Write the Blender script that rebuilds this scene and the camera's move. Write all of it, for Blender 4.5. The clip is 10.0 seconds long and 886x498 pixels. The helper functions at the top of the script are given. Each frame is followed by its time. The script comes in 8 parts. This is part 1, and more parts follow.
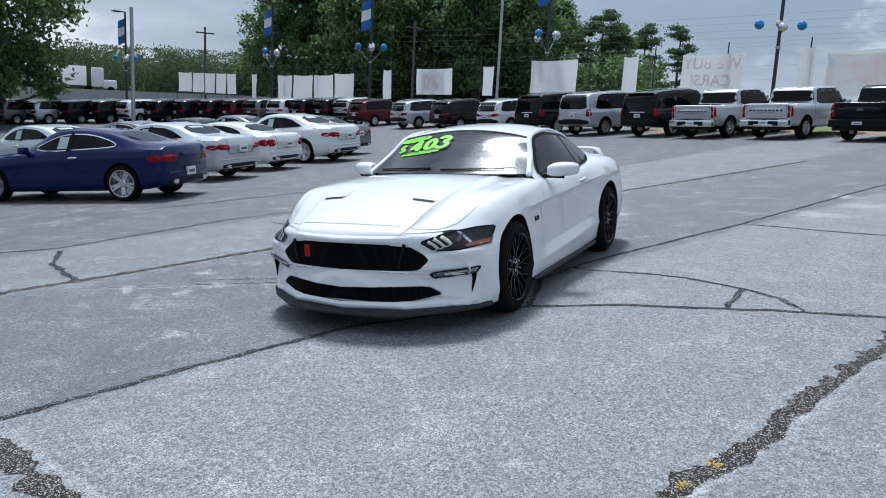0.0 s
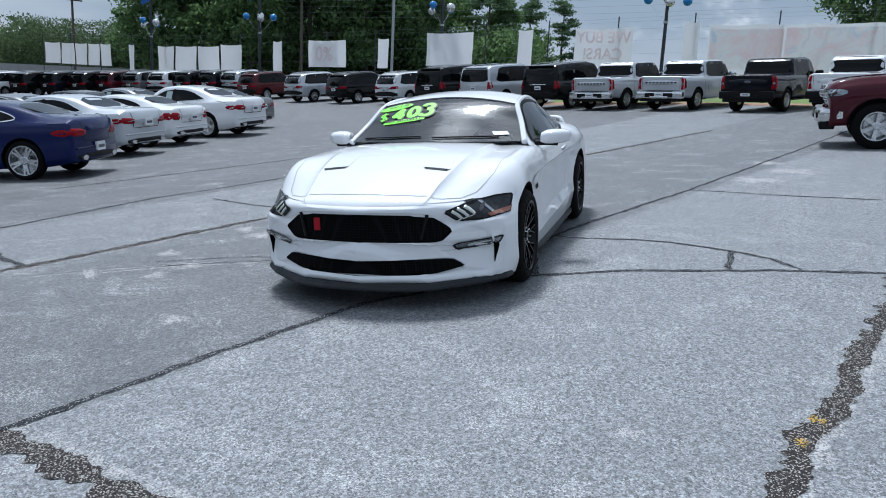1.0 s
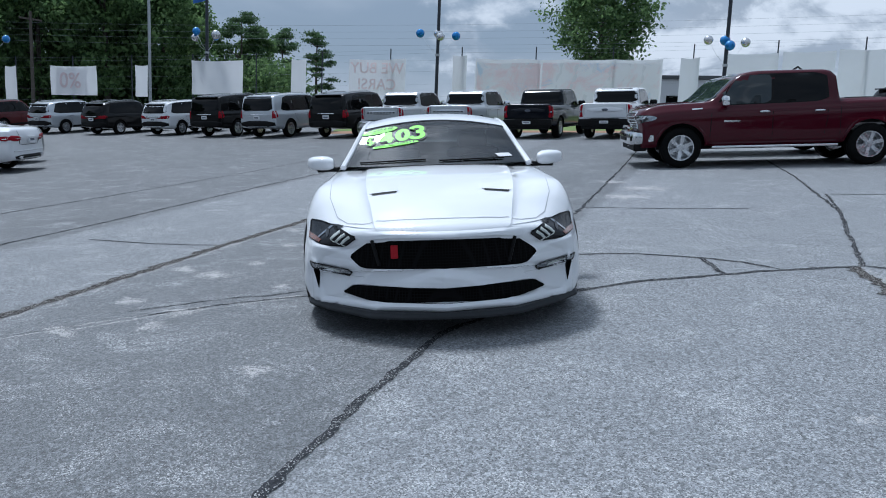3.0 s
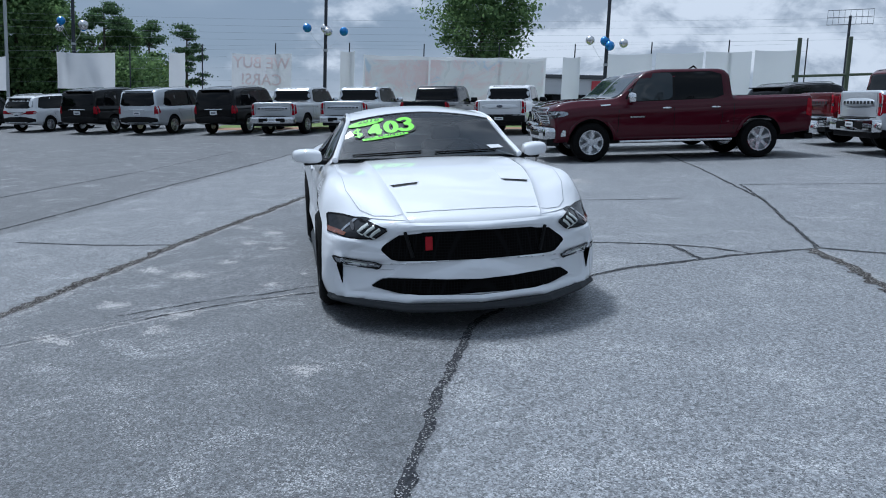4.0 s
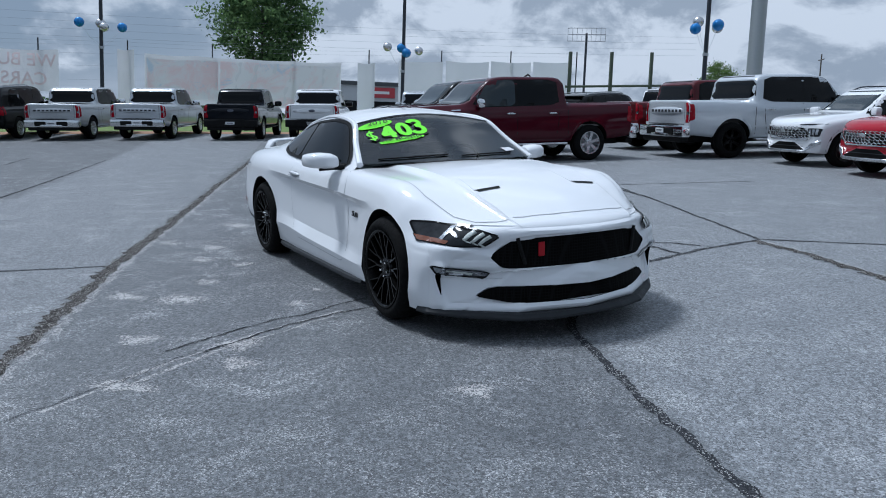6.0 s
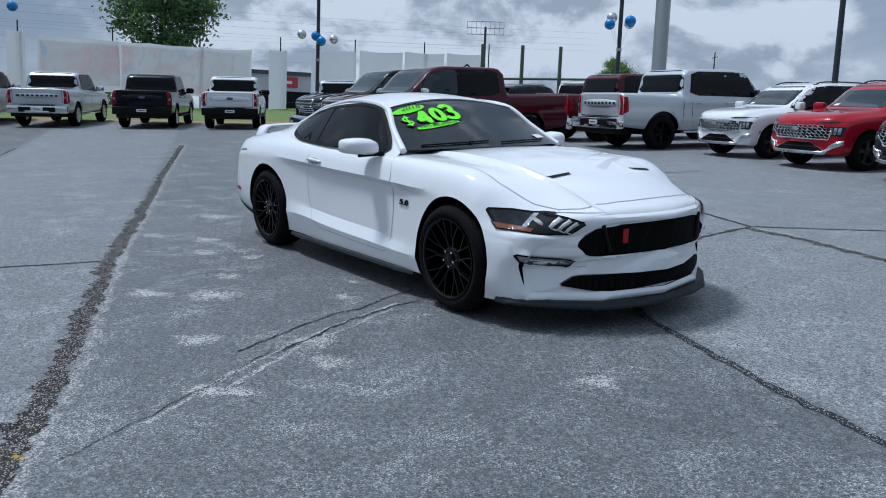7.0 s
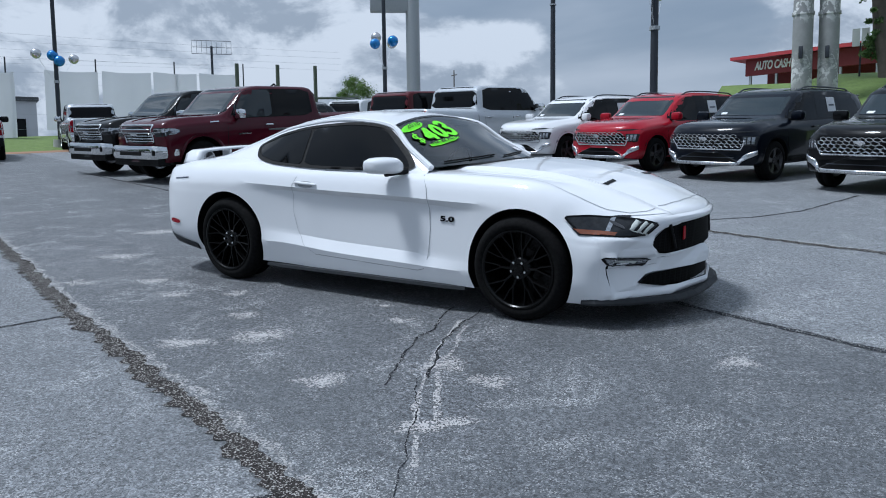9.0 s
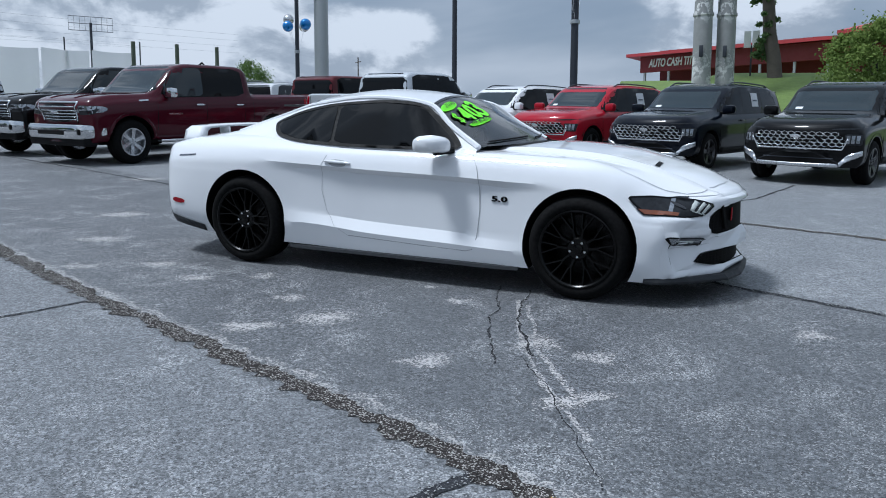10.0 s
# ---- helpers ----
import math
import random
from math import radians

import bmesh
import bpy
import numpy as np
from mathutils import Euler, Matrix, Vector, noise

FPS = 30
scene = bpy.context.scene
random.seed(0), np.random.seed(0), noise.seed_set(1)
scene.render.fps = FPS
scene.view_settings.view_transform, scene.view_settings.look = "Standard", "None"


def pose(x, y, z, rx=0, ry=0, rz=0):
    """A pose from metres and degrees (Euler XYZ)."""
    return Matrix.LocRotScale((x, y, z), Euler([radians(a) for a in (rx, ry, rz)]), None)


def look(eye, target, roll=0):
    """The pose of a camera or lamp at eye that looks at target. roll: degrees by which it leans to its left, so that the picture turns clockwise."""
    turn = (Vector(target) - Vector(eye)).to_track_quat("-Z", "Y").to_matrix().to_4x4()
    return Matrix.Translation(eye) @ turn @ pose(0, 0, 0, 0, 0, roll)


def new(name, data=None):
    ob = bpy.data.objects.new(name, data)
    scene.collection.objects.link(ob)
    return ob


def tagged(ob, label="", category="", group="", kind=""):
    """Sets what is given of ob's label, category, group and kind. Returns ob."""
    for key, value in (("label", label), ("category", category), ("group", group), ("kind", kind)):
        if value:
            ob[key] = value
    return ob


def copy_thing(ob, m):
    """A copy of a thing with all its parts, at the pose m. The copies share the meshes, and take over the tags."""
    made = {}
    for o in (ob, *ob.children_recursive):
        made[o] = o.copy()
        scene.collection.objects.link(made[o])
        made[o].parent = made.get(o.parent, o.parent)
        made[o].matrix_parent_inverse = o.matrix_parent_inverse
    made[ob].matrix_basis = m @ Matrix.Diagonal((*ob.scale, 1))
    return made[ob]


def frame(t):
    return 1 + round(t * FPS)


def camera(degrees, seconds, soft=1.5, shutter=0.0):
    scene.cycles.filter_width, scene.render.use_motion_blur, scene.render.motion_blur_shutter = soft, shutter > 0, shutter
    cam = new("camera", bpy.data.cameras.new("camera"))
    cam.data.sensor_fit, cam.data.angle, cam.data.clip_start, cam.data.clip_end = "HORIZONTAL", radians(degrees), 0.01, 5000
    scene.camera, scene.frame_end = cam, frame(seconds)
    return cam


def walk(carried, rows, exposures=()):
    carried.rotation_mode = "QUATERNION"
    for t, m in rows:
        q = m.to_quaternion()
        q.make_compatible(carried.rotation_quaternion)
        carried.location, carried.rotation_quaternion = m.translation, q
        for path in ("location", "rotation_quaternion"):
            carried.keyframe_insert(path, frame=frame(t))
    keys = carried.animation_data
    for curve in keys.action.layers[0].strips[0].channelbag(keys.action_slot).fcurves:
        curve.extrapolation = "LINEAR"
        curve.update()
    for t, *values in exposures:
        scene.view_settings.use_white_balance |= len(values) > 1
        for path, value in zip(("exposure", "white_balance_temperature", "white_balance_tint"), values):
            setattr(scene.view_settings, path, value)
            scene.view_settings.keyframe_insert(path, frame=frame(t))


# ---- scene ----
cam = camera(60.2, 10.0, 1.0)
PATH = [
    (0, (6.749, 2.872, 1.499), (4.962, 2.046, 1.148), -1.7),
    (0.5, (6.748, 2.454, 1.471), (4.918, 1.745, 1.085), -1.9),
    (1, (6.894, 1.952, 1.459), (5.017, 1.406, 1.035), -1.7),
    (1.5, (6.977, 1.395, 1.445), (5.075, 0.935, 1.034), -2.1),
    (2, (7.039, 0.843, 1.457), (5.112, 0.503, 1.046), -2.1),
    (2.5, (7.05, 0.302, 1.469), (5.096, 0.178, 1.059), -1.9),
    (3, (6.986, -0.203, 1.449), (5.022, -0.104, 1.082), -1.6),
    (3.2, (6.972, -0.403, 1.437), (5.015, -0.219, 1.068), -1.6),
    (4.5, (6.657, -1.67, 1.429), (4.77, -1.126, 1.05), -1.1),
    (5, (6.46, -2.149, 1.43), (4.62, -1.459, 1.056), -1.1),
    (5.5, (6.188, -2.608, 1.431), (4.415, -1.762, 1.054), -0.8),
    (7, (5.083, -3.854, 1.369), (3.541, -2.643, 0.972), 0.4),
    (7.5, (4.727, -4.229, 1.346), (3.265, -2.932, 0.923), 1.0),
    (8, (4.365, -4.603, 1.361), (3.027, -3.172, 0.961), 0.5),
    (8.5, (3.971, -4.972, 1.367), (2.786, -3.403, 1.0), -1.0),
    (9, (3.531, -5.265, 1.363), (2.488, -3.596, 1.009), -1.1),
    (9.5, (3.068, -5.561, 1.342), (2.184, -3.803, 0.98), -0.6),
    (10, (2.53, -5.741, 1.295), (1.743, -3.942, 0.913), 0.5),
]
# the lot slopes: its plane is laid out flat in plan and turned by LOT, so that z is true up
UP = Vector((-0.0356, 0.0694, 0.997)).normalized()
LOT = UP.rotation_difference(Vector((0, 0, 1))).to_matrix().to_4x4()
walk(cam, [(t, LOT @ look(eye, target, roll)) for t, eye, target, roll in PATH],
     exposures=[(0.0, -0.06, 5640, 8), (2.0, -0.20, 5500, 8), (5.0, -0.42, 5380, 8), (7.5, -0.50, 5380, 8), (10.0, -0.34, 5500, 8)])

# ---------------------------------------------------------------- light
SUN_EL, SUN_AZ = 65.0, 218.0
world = bpy.data.worlds.new("world")
scene.world = world
world.use_nodes = True


def sky():
    nt = world.node_tree
    nt.nodes.clear()
    N, L = nt.nodes.new, nt.links.new

    def put_in(v, socket):
        if isinstance(v, (int, float)):
            socket.default_value = v
        else:
            L(v, socket)

    def math_(op, a, b=0.0, clamp=False):
        n = N("ShaderNodeMath")
        n.operation, n.use_clamp = op, clamp
        put_in(a, n.inputs[0])
        put_in(b, n.inputs[1])
        return n.outputs[0]

    def fit(v, lo, hi, a=0.0, b=1.0, smooth=True):
        n = N("ShaderNodeMapRange")
        n.interpolation_type = "SMOOTHSTEP" if smooth else "LINEAR"
        L(v, n.inputs[0])
        for k, x in zip((1, 2, 3, 4), (lo, hi, a, b)):
            n.inputs[k].default_value = x
        return n.outputs[0]

    def blend(a, b, f):
        n = N("ShaderNodeMix")
        n.data_type = "RGBA"
        for k, v in ((0, f), (6, a), (7, b)):
            if isinstance(v, tuple):
                n.inputs[k].default_value = (*v, 1)
            else:
                put_in(v, n.inputs[k])
        return n.outputs[2]

    tex = N("ShaderNodeTexCoord")
    sky_t = N("ShaderNodeTexSky")
    sky_t.sky_type, sky_t.sun_disc = "NISHITA", False
    sky_t.sun_elevation, sky_t.sun_rotation = radians(SUN_EL), radians(90 - SUN_AZ)
    sky_t.air_density, sky_t.dust_density, sky_t.ozone_density = 1.2, 0.8, 2.5
    sep = N("ShaderNodeSeparateXYZ")
    L(tex.outputs["Generated"], sep.inputs[0])
    high = math_("MAXIMUM", sep.outputs[2], 0.0)

    def puffs(scale, detail, rough, dz=0.0, shift=0.0, tall=1.9, bend=0.0):
        """Cloud density by direction, looked up a little higher by dz."""
        mp = N("ShaderNodeMapping")
        L(tex.outputs["Generated"], mp.inputs[0])
        mp.inputs["Location"].default_value = (shift, shift * 0.6, dz * tall + shift)
        mp.inputs["Scale"].default_value = (1.0, 1.0, tall)
        n = N("ShaderNodeTexNoise")
        n.inputs["Scale"].default_value, n.inputs["Detail"].default_value, n.inputs["Roughness"].default_value = scale, detail, rough
        n.inputs["Distortion"].default_value = bend
        L(mp.outputs[0], n.inputs["Vector"])
        return n.outputs[0]

    def toward_(az, el, sharp):
        """1 in a direction, falling off round it."""
        way = N("ShaderNodeVectorMath")
        way.operation = "DOT_PRODUCT"
        L(tex.outputs["Generated"], way.inputs[0])
        way.inputs[1].default_value = (math.cos(radians(az)) * math.cos(radians(el)), math.sin(radians(az)) * math.cos(radians(el)), math.sin(radians(el)))
        return math_("POWER", math_("MAXIMUM", way.outputs["Value"], 0.0), sharp)

    # thin cloud in front of the sun scatters its light forward
    glow = toward_(SUN_AZ, SUN_EL, 10.0)
    # a grey-blue veil with soft lighter streaks
    soft_ = puffs(2.2, 5.0, 0.5, 0.0, 3.1, 3.2, 0.3)
    veil_mass = math_("ADD", soft_, math_("MULTIPLY", glow, 0.25))
    veil_mass = math_("ADD", veil_mass, math_("MULTIPLY", toward_(142.0, 10.0, 14.0), 0.16))
    sc = N("ShaderNodeVectorMath")
    sc.operation = "SCALE"
    L(sky_t.outputs[0], sc.inputs[0])
    sc.inputs[3].default_value = 0.09
    gap = blend(sc.outputs[0], (0.50, 0.57, 0.65), 0.85)
    veil = blend(gap, (0.88, 0.91, 0.95), fit(veil_mass, 0.40, 0.76))
    # heaped white cloud over the north-west, with a clean edge towards the north
    d1, d2 = puffs(3.6, 9.0, 0.55), puffs(3.6, 9.0, 0.55, 0.055, -0.012)
    mass = d1
    for az, el, sharp, much in ((152.0, 9.0, 40.0, 0.17), (134.0, 10.0, 50.0, 0.19), (121.0, 9.0, 300.0, 0.14), (116.0, 9.0, 1100.0, 0.14), (107.0, 9.0, 500.0, -0.26), (94.0, 12.0, 200.0, 0.14), (195.0, 10.0, 20.0, -0.10), (262.0, 30.0, 6.0, 0.06)):
        mass = math_("ADD", mass, math_("MULTIPLY", toward_(az, el, sharp), much))
    mass = math_("ADD", mass, math_("MULTIPLY", glow, 0.08))
    mass = math_("ADD", mass, math_("MULTIPLY", math_("SUBTRACT", puffs(11.0, 7.0, 0.6, 0.0, 1.7), 0.5), 0.14))
    cover = fit(mass, 0.525, 0.635)
    billow = math_("SUBTRACT", puffs(7.5, 8.0, 0.58, 0.0, 2.3, 1.6, 0.5), puffs(7.5, 8.0, 0.58, 0.03, 2.29, 1.6, 0.5))
    light = fit(math_("ADD", math_("MULTIPLY", math_("SUBTRACT", d1, d2), 1.25), math_("ADD", math_("MULTIPLY", billow, 0.9), math_("MULTIPLY", math_("SUBTRACT", mass, 0.62), 0.10))), -0.095, 0.125)
    cloud = blend((0.61, 0.66, 0.72), (1.17, 1.18, 1.19), light)
    near = N("ShaderNodeVectorMath")
    near.operation = "SCALE"
    L(cloud, near.inputs[0])
    L(math_("ADD", math_("MULTIPLY", glow, 0.9), 1.0), near.inputs[3])
    both = blend(veil, near.outputs[0], cover)
    # a veiled sky is some times brighter overhead than at the horizon
    lift = N("ShaderNodeVectorMath")
    lift.operation = "SCALE"
    L(both, lift.inputs[0])
    L(math_("ADD", math_("MULTIPLY", high, 0.45), 0.92), lift.inputs[3])
    bg = N("ShaderNodeBackground")
    L(lift.outputs[0], bg.inputs[0])
    bg.inputs[1].default_value = SKY_POWER
    L(bg.outputs[0], N("ShaderNodeOutputWorld").inputs[0])


SKY_POWER = 0.77
sky()
sun = new("sun", bpy.data.lights.new("sun", "SUN"))
sun.data.energy, sun.data.angle, sun.data.color = 4.1, radians(10.5), (1.0, 0.96, 0.9)
a, e = radians(SUN_AZ), radians(SUN_EL)
sun.matrix_world = look((math.cos(a) * math.cos(e) * 50, math.sin(a) * math.cos(e) * 50, math.sin(e) * 50), (0, 0, 0))


# ---------------------------------------------------------------- materials
def nodes(name):
    m = bpy.data.materials.new(name)
    m.use_nodes = True
    nt = m.node_tree
    return m, nt, nt.nodes["Principled BSDF"]


def tint(nt, a, b, fac):
    n = nt.nodes.new("ShaderNodeMix")
    n.data_type = "RGBA"
    for k, v in ((0, fac), (6, a), (7, b)):
        if isinstance(v, (tuple, list)):
            n.inputs[k].default_value = (*v, 1)
        elif isinstance(v, (int, float)):
            n.inputs[k].default_value = v
        else:
            nt.links.new(v, n.inputs[k])
    return n.outputs[2]


def noise_of(nt, scale, detail=4.0, rough=0.5, coord="Object", distortion=0.0):
    t = nt.nodes.new("ShaderNodeTexCoord")
    n = nt.nodes.new("ShaderNodeTexNoise")
    n.inputs["Scale"].default_value, n.inputs["Detail"].default_value, n.inputs["Roughness"].default_value = scale, detail, rough
    n.inputs["Distortion"].default_value = distortion
    nt.links.new(t.outputs[coord], n.inputs["Vector"])
    return n.outputs[0]


def ramp(nt, v, lo, hi, a=0.0, b=1.0):
    n = nt.nodes.new("ShaderNodeMapRange")
    nt.links.new(v, n.inputs[0])
    for k, x in zip((1, 2, 3, 4), (lo, hi, a, b)):
        n.inputs[k].default_value = x
    return n.outputs[0]


def bump(nt, bsdf, v, strength, dist=0.01):
    n = nt.nodes.new("ShaderNodeBump")
    n.inputs["Strength"].default_value, n.inputs["Distance"].default_value = strength, dist
    nt.links.new(v, n.inputs["Height"])
    nt.links.new(n.outputs[0], bsdf.inputs["Normal"])


def plain(name, color, rough=0.5, metal=0.0, vary=0.12, scale=14.0, coat=0.0, emit=None, grain=0.0):
    m, nt, b = nodes(name)
    dark = tuple(c * (1 - vary) for c in color)
    f = noise_of(nt, scale, 5.0, 0.6)
    nt.links.new(tint(nt, dark, tuple(min(1, c * (1 + vary * 0.5)) for c in color), f), b.inputs["Base Color"])
    nt.links.new(ramp(nt, noise_of(nt, scale * 3.1, 3.0), 0.3, 0.7, max(0.02, rough * 0.85), min(1, rough * 1.15)), b.inputs["Roughness"])
    b.inputs["Metallic"].default_value = metal
    b.inputs["Coat Weight"].default_value = coat
    b.inputs["Coat Roughness"].default_value = 0.03
    if grain:
        bump(nt, b, noise_of(nt, scale * 12, 2.0), grain, 0.004)
    if emit:
        b.inputs["Emission Color"].default_value = (*emit[:3], 1)
        b.inputs["Emission Strength"].default_value = emit[3]
    return m


def matt(name, color, rough=0.7, **kw):
    """A dull dark surface with little gloss."""
    m = plain(name, color, rough, **kw)
    m.node_tree.nodes["Principled BSDF"].inputs["Specular IOR Level"].default_value = 0.18
    return m


def cloth(name, color, vary=0.1, scale=1.2):
    """Thin woven cloth: some of the light from behind comes through."""
    m, nt, b = nodes(name)
    col = tint(nt, tuple(c * (1 - vary) for c in color), color, noise_of(nt, scale, 5.0, 0.6))
    nt.links.new(col, b.inputs["Base Color"])
    b.inputs["Roughness"].default_value = 0.9
    b.inputs["Specular IOR Level"].default_value = 0.1
    tr, mx = nt.nodes.new("ShaderNodeBsdfTranslucent"), nt.nodes.new("ShaderNodeMixShader")
    nt.links.new(col, tr.inputs[0])
    mx.inputs[0].default_value = 0.58
    nt.links.new(b.outputs[0], mx.inputs[1])
    nt.links.new(tr.outputs[0], mx.inputs[2])
    nt.links.new(mx.outputs[0], nt.nodes["Material Output"].inputs[0])
    return m


def paint(name, color, metal=0.0, rough=0.35):
    m, nt, b = nodes(name)
    dust = ramp(nt, noise_of(nt, 2.3, 5.0, 0.6), 0.42, 0.75, 0.0, 0.003 if max(color) < 0.3 else 0.015)
    flake = ramp(nt, noise_of(nt, 900.0, 1.0), 0.3, 0.7, 0.9, 1.1)
    mul = nt.nodes.new("ShaderNodeVectorMath")
    mul.operation = "SCALE"
    mul.inputs[0].default_value = color
    if metal:
        nt.links.new(flake, mul.inputs[3])
    else:
        mul.inputs[3].default_value = 1.0
    nt.links.new(tint(nt, mul.outputs[0], (0.45, 0.44, 0.42), dust), b.inputs["Base Color"])
    b.inputs["Metallic"].default_value = metal
    b.inputs["Roughness"].default_value = rough
    b.inputs["Specular IOR Level"].default_value = 0.06
    b.inputs["Coat Weight"].default_value = 1.0
    b.inputs["Coat Roughness"].default_value = 0.02
    b.inputs["Coat IOR"].default_value = 1.5 if max(color) > 0.4 else 1.33 if max(color) > 0.02 else 1.27
    return m


def glass_dark(name, color, rough=0.03, ior=1.29):
    m, nt, b = nodes(name)
    nt.links.new(tint(nt, color, tuple(c * 1.6 for c in color), noise_of(nt, 1.7, 3.0)), b.inputs["Base Color"])
    b.inputs["Roughness"].default_value = rough
    b.inputs["IOR"].default_value = ior
    return m


def glass_clear(name, color, through_, ior=2.1):
    """A tinted pane: part of the light goes straight through, the rest is a mirror by the angle."""
    m = bpy.data.materials.new(name)
    m.use_nodes = True
    nt = m.node_tree
    nt.nodes.clear()
    N = nt.nodes.new
    tr, gl, fr, mx, out = N("ShaderNodeBsdfTransparent"), N("ShaderNodeBsdfGlossy"), N("ShaderNodeFresnel"), N("ShaderNodeMixShader"), N("ShaderNodeOutputMaterial")
    tr.inputs[0].default_value = (*(c * through_ for c in color), 1)
    gl.inputs["Roughness"].default_value = 0.09
    gl.inputs[0].default_value = (1, 1, 1, 1)
    fr.inputs[0].default_value = ior
    # the slight waves of a bent pane
    tc, wave, relief = N("ShaderNodeTexCoord"), N("ShaderNodeTexNoise"), N("ShaderNodeBump")
    wave.inputs["Scale"].default_value, wave.inputs["Detail"].default_value = 4.5, 4.0
    relief.inputs["Strength"].default_value, relief.inputs["Distance"].default_value = 0.10, 0.03
    nt.links.new(tc.outputs["Object"], wave.inputs["Vector"])
    nt.links.new(wave.outputs[0], relief.inputs["Height"])
    nt.links.new(relief.outputs[0], gl.inputs["Normal"])
    nt.links.new(fr.outputs[0], mx.inputs[0])
    nt.links.new(tr.outputs[0], mx.inputs[1])
    nt.links.new(gl.outputs[0], mx.inputs[2])
    nt.links.new(mx.outputs[0], out.inputs[0])
    return m


def scaled(nt, col, f):
    n = nt.nodes.new("ShaderNodeVectorMath")
    n.operation = "SCALE"
    nt.links.new(col, n.inputs[0])
    nt.links.new(f, n.inputs[3])
    return n.outputs[0]


def cells_of(nt, scale):
    """A random value for each small grain."""
    t = nt.nodes.new("ShaderNodeTexCoord")
    v = nt.nodes.new("ShaderNodeTexVoronoi")
    v.inputs["Scale"].default_value = scale
    nt.links.new(t.outputs["Object"], v.inputs["Vector"])
    s = nt.nodes.new("ShaderNodeSeparateColor")
    nt.links.new(v.outputs["Color"], s.inputs[0])
    return s.outputs[0], s.outputs[1]


def product(nt, a, b):
    n = nt.nodes.new("ShaderNodeMath")
    n.operation = "MULTIPLY"
    nt.links.new(a, n.inputs[0])
    nt.links.new(b, n.inputs[1])
    return n.outputs[0]


def asphalt_material():
    m, nt, b = nodes("asphalt")
    L = nt.links.new
    t = nt.nodes.new("ShaderNodeTexCoord")
    g1, g2 = cells_of(nt, 165.0)
    c1, c2 = cells_of(nt, 70.0)
    fine = noise_of(nt, 30.0, 5.0, 0.8)
    mid = noise_of(nt, 1.1, 8.0, 0.68, distortion=0.6)
    wide = noise_of(nt, 0.21, 4.0, 0.55)
    worn = noise_of(nt, 1.9, 9.0, 0.74, distortion=0.9)
    base = tint(nt, (0.062, 0.066, 0.072), (0.155, 0.161, 0.170), ramp(nt, mid, 0.34, 0.68))
    base = tint(nt, base, (0.092, 0.097, 0.104), ramp(nt, wide, 0.40, 0.60, 0.0, 0.7))
    # the slab east of the long joint is older and paler
    sep = nt.nodes.new("ShaderNodeSeparateXYZ")
    L(t.outputs["Object"], sep.inputs[0])
    side = nt.nodes.new("ShaderNodeMath")
    side.operation = "MULTIPLY_ADD"
    L(sep.outputs[0], side.inputs[0])
    side.inputs[1].default_value = 0.42
    L(sep.outputs[1], side.inputs[2])
    base = tint(nt, base, (0.220, 0.229, 0.241), ramp(nt, side.outputs[0], 0.93, 1.08, 0.0, 0.63))
    # so is the slab beyond the gravelly joint
    west = nt.nodes.new("ShaderNodeMath")
    west.operation = "MULTIPLY_ADD"
    L(sep.outputs[0], west.inputs[0])
    west.inputs[1].default_value = 0.38
    L(sep.outputs[1], west.inputs[2])
    saloons = nt.nodes.new("ShaderNodeMath")
    saloons.operation = "MULTIPLY_ADD"
    L(sep.outputs[0], saloons.inputs[0])
    saloons.inputs[1].default_value = 0.292
    L(sep.outputs[1], saloons.inputs[2])
    base = tint(nt, base, (0.205, 0.213, 0.226), product(nt, ramp(nt, west.outputs[0], -2.76, -2.84, 0.0, 0.42), ramp(nt, saloons.outputs[0], -5.2, -5.0)))
    # the bay of the saloons is darker
    base = scaled(nt, base, ramp(nt, saloons.outputs[0], -5.3, -5.0, 0.76, 1.0))
    base = scaled(nt, base, ramp(nt, fine, 0.28, 0.72, 0.55, 1.45))
    base = scaled(nt, base, ramp(nt, g1, 0.0, 1.0, 0.48, 1.52))
    base = scaled(nt, base, ramp(nt, c1, 0.0, 1.0, 0.66, 1.38))
    speck = tint(nt, base, (0.74, 0.74, 0.74), product(nt, ramp(nt, g2, 0.87, 0.89, 0.0, 0.7), ramp(nt, worn, 0.46, 0.68, 0.14, 1.0)))
    speck = tint(nt, speck, (0.016, 0.017, 0.019), ramp(nt, g2, 0.06, 0.045, 0.0, 0.85))
    # small pits where stones have come out
    speck = tint(nt, speck, (0.030, 0.031, 0.034), product(nt, ramp(nt, c2, 0.14, 0.11, 0.0, 0.6), ramp(nt, mid, 0.30, 0.60, 0.25, 1.0)))
    # worn places, where the pale stones show through
    bare = product(nt, ramp(nt, worn, 0.54, 0.68), ramp(nt, g1, 0.60, 0.72))
    full = tint(nt, speck, (0.52, 0.53, 0.53), ramp(nt, bare, 0.0, 1.0, 0.0, 0.5))
    L(full, b.inputs["Base Color"])
    L(ramp(nt, mid, 0.3, 0.8, 0.5, 0.72), b.inputs["Roughness"])
    b.inputs["Specular IOR Level"].default_value = 0.5
    bump(nt, b, fine, 0.8, 0.008)
    return m


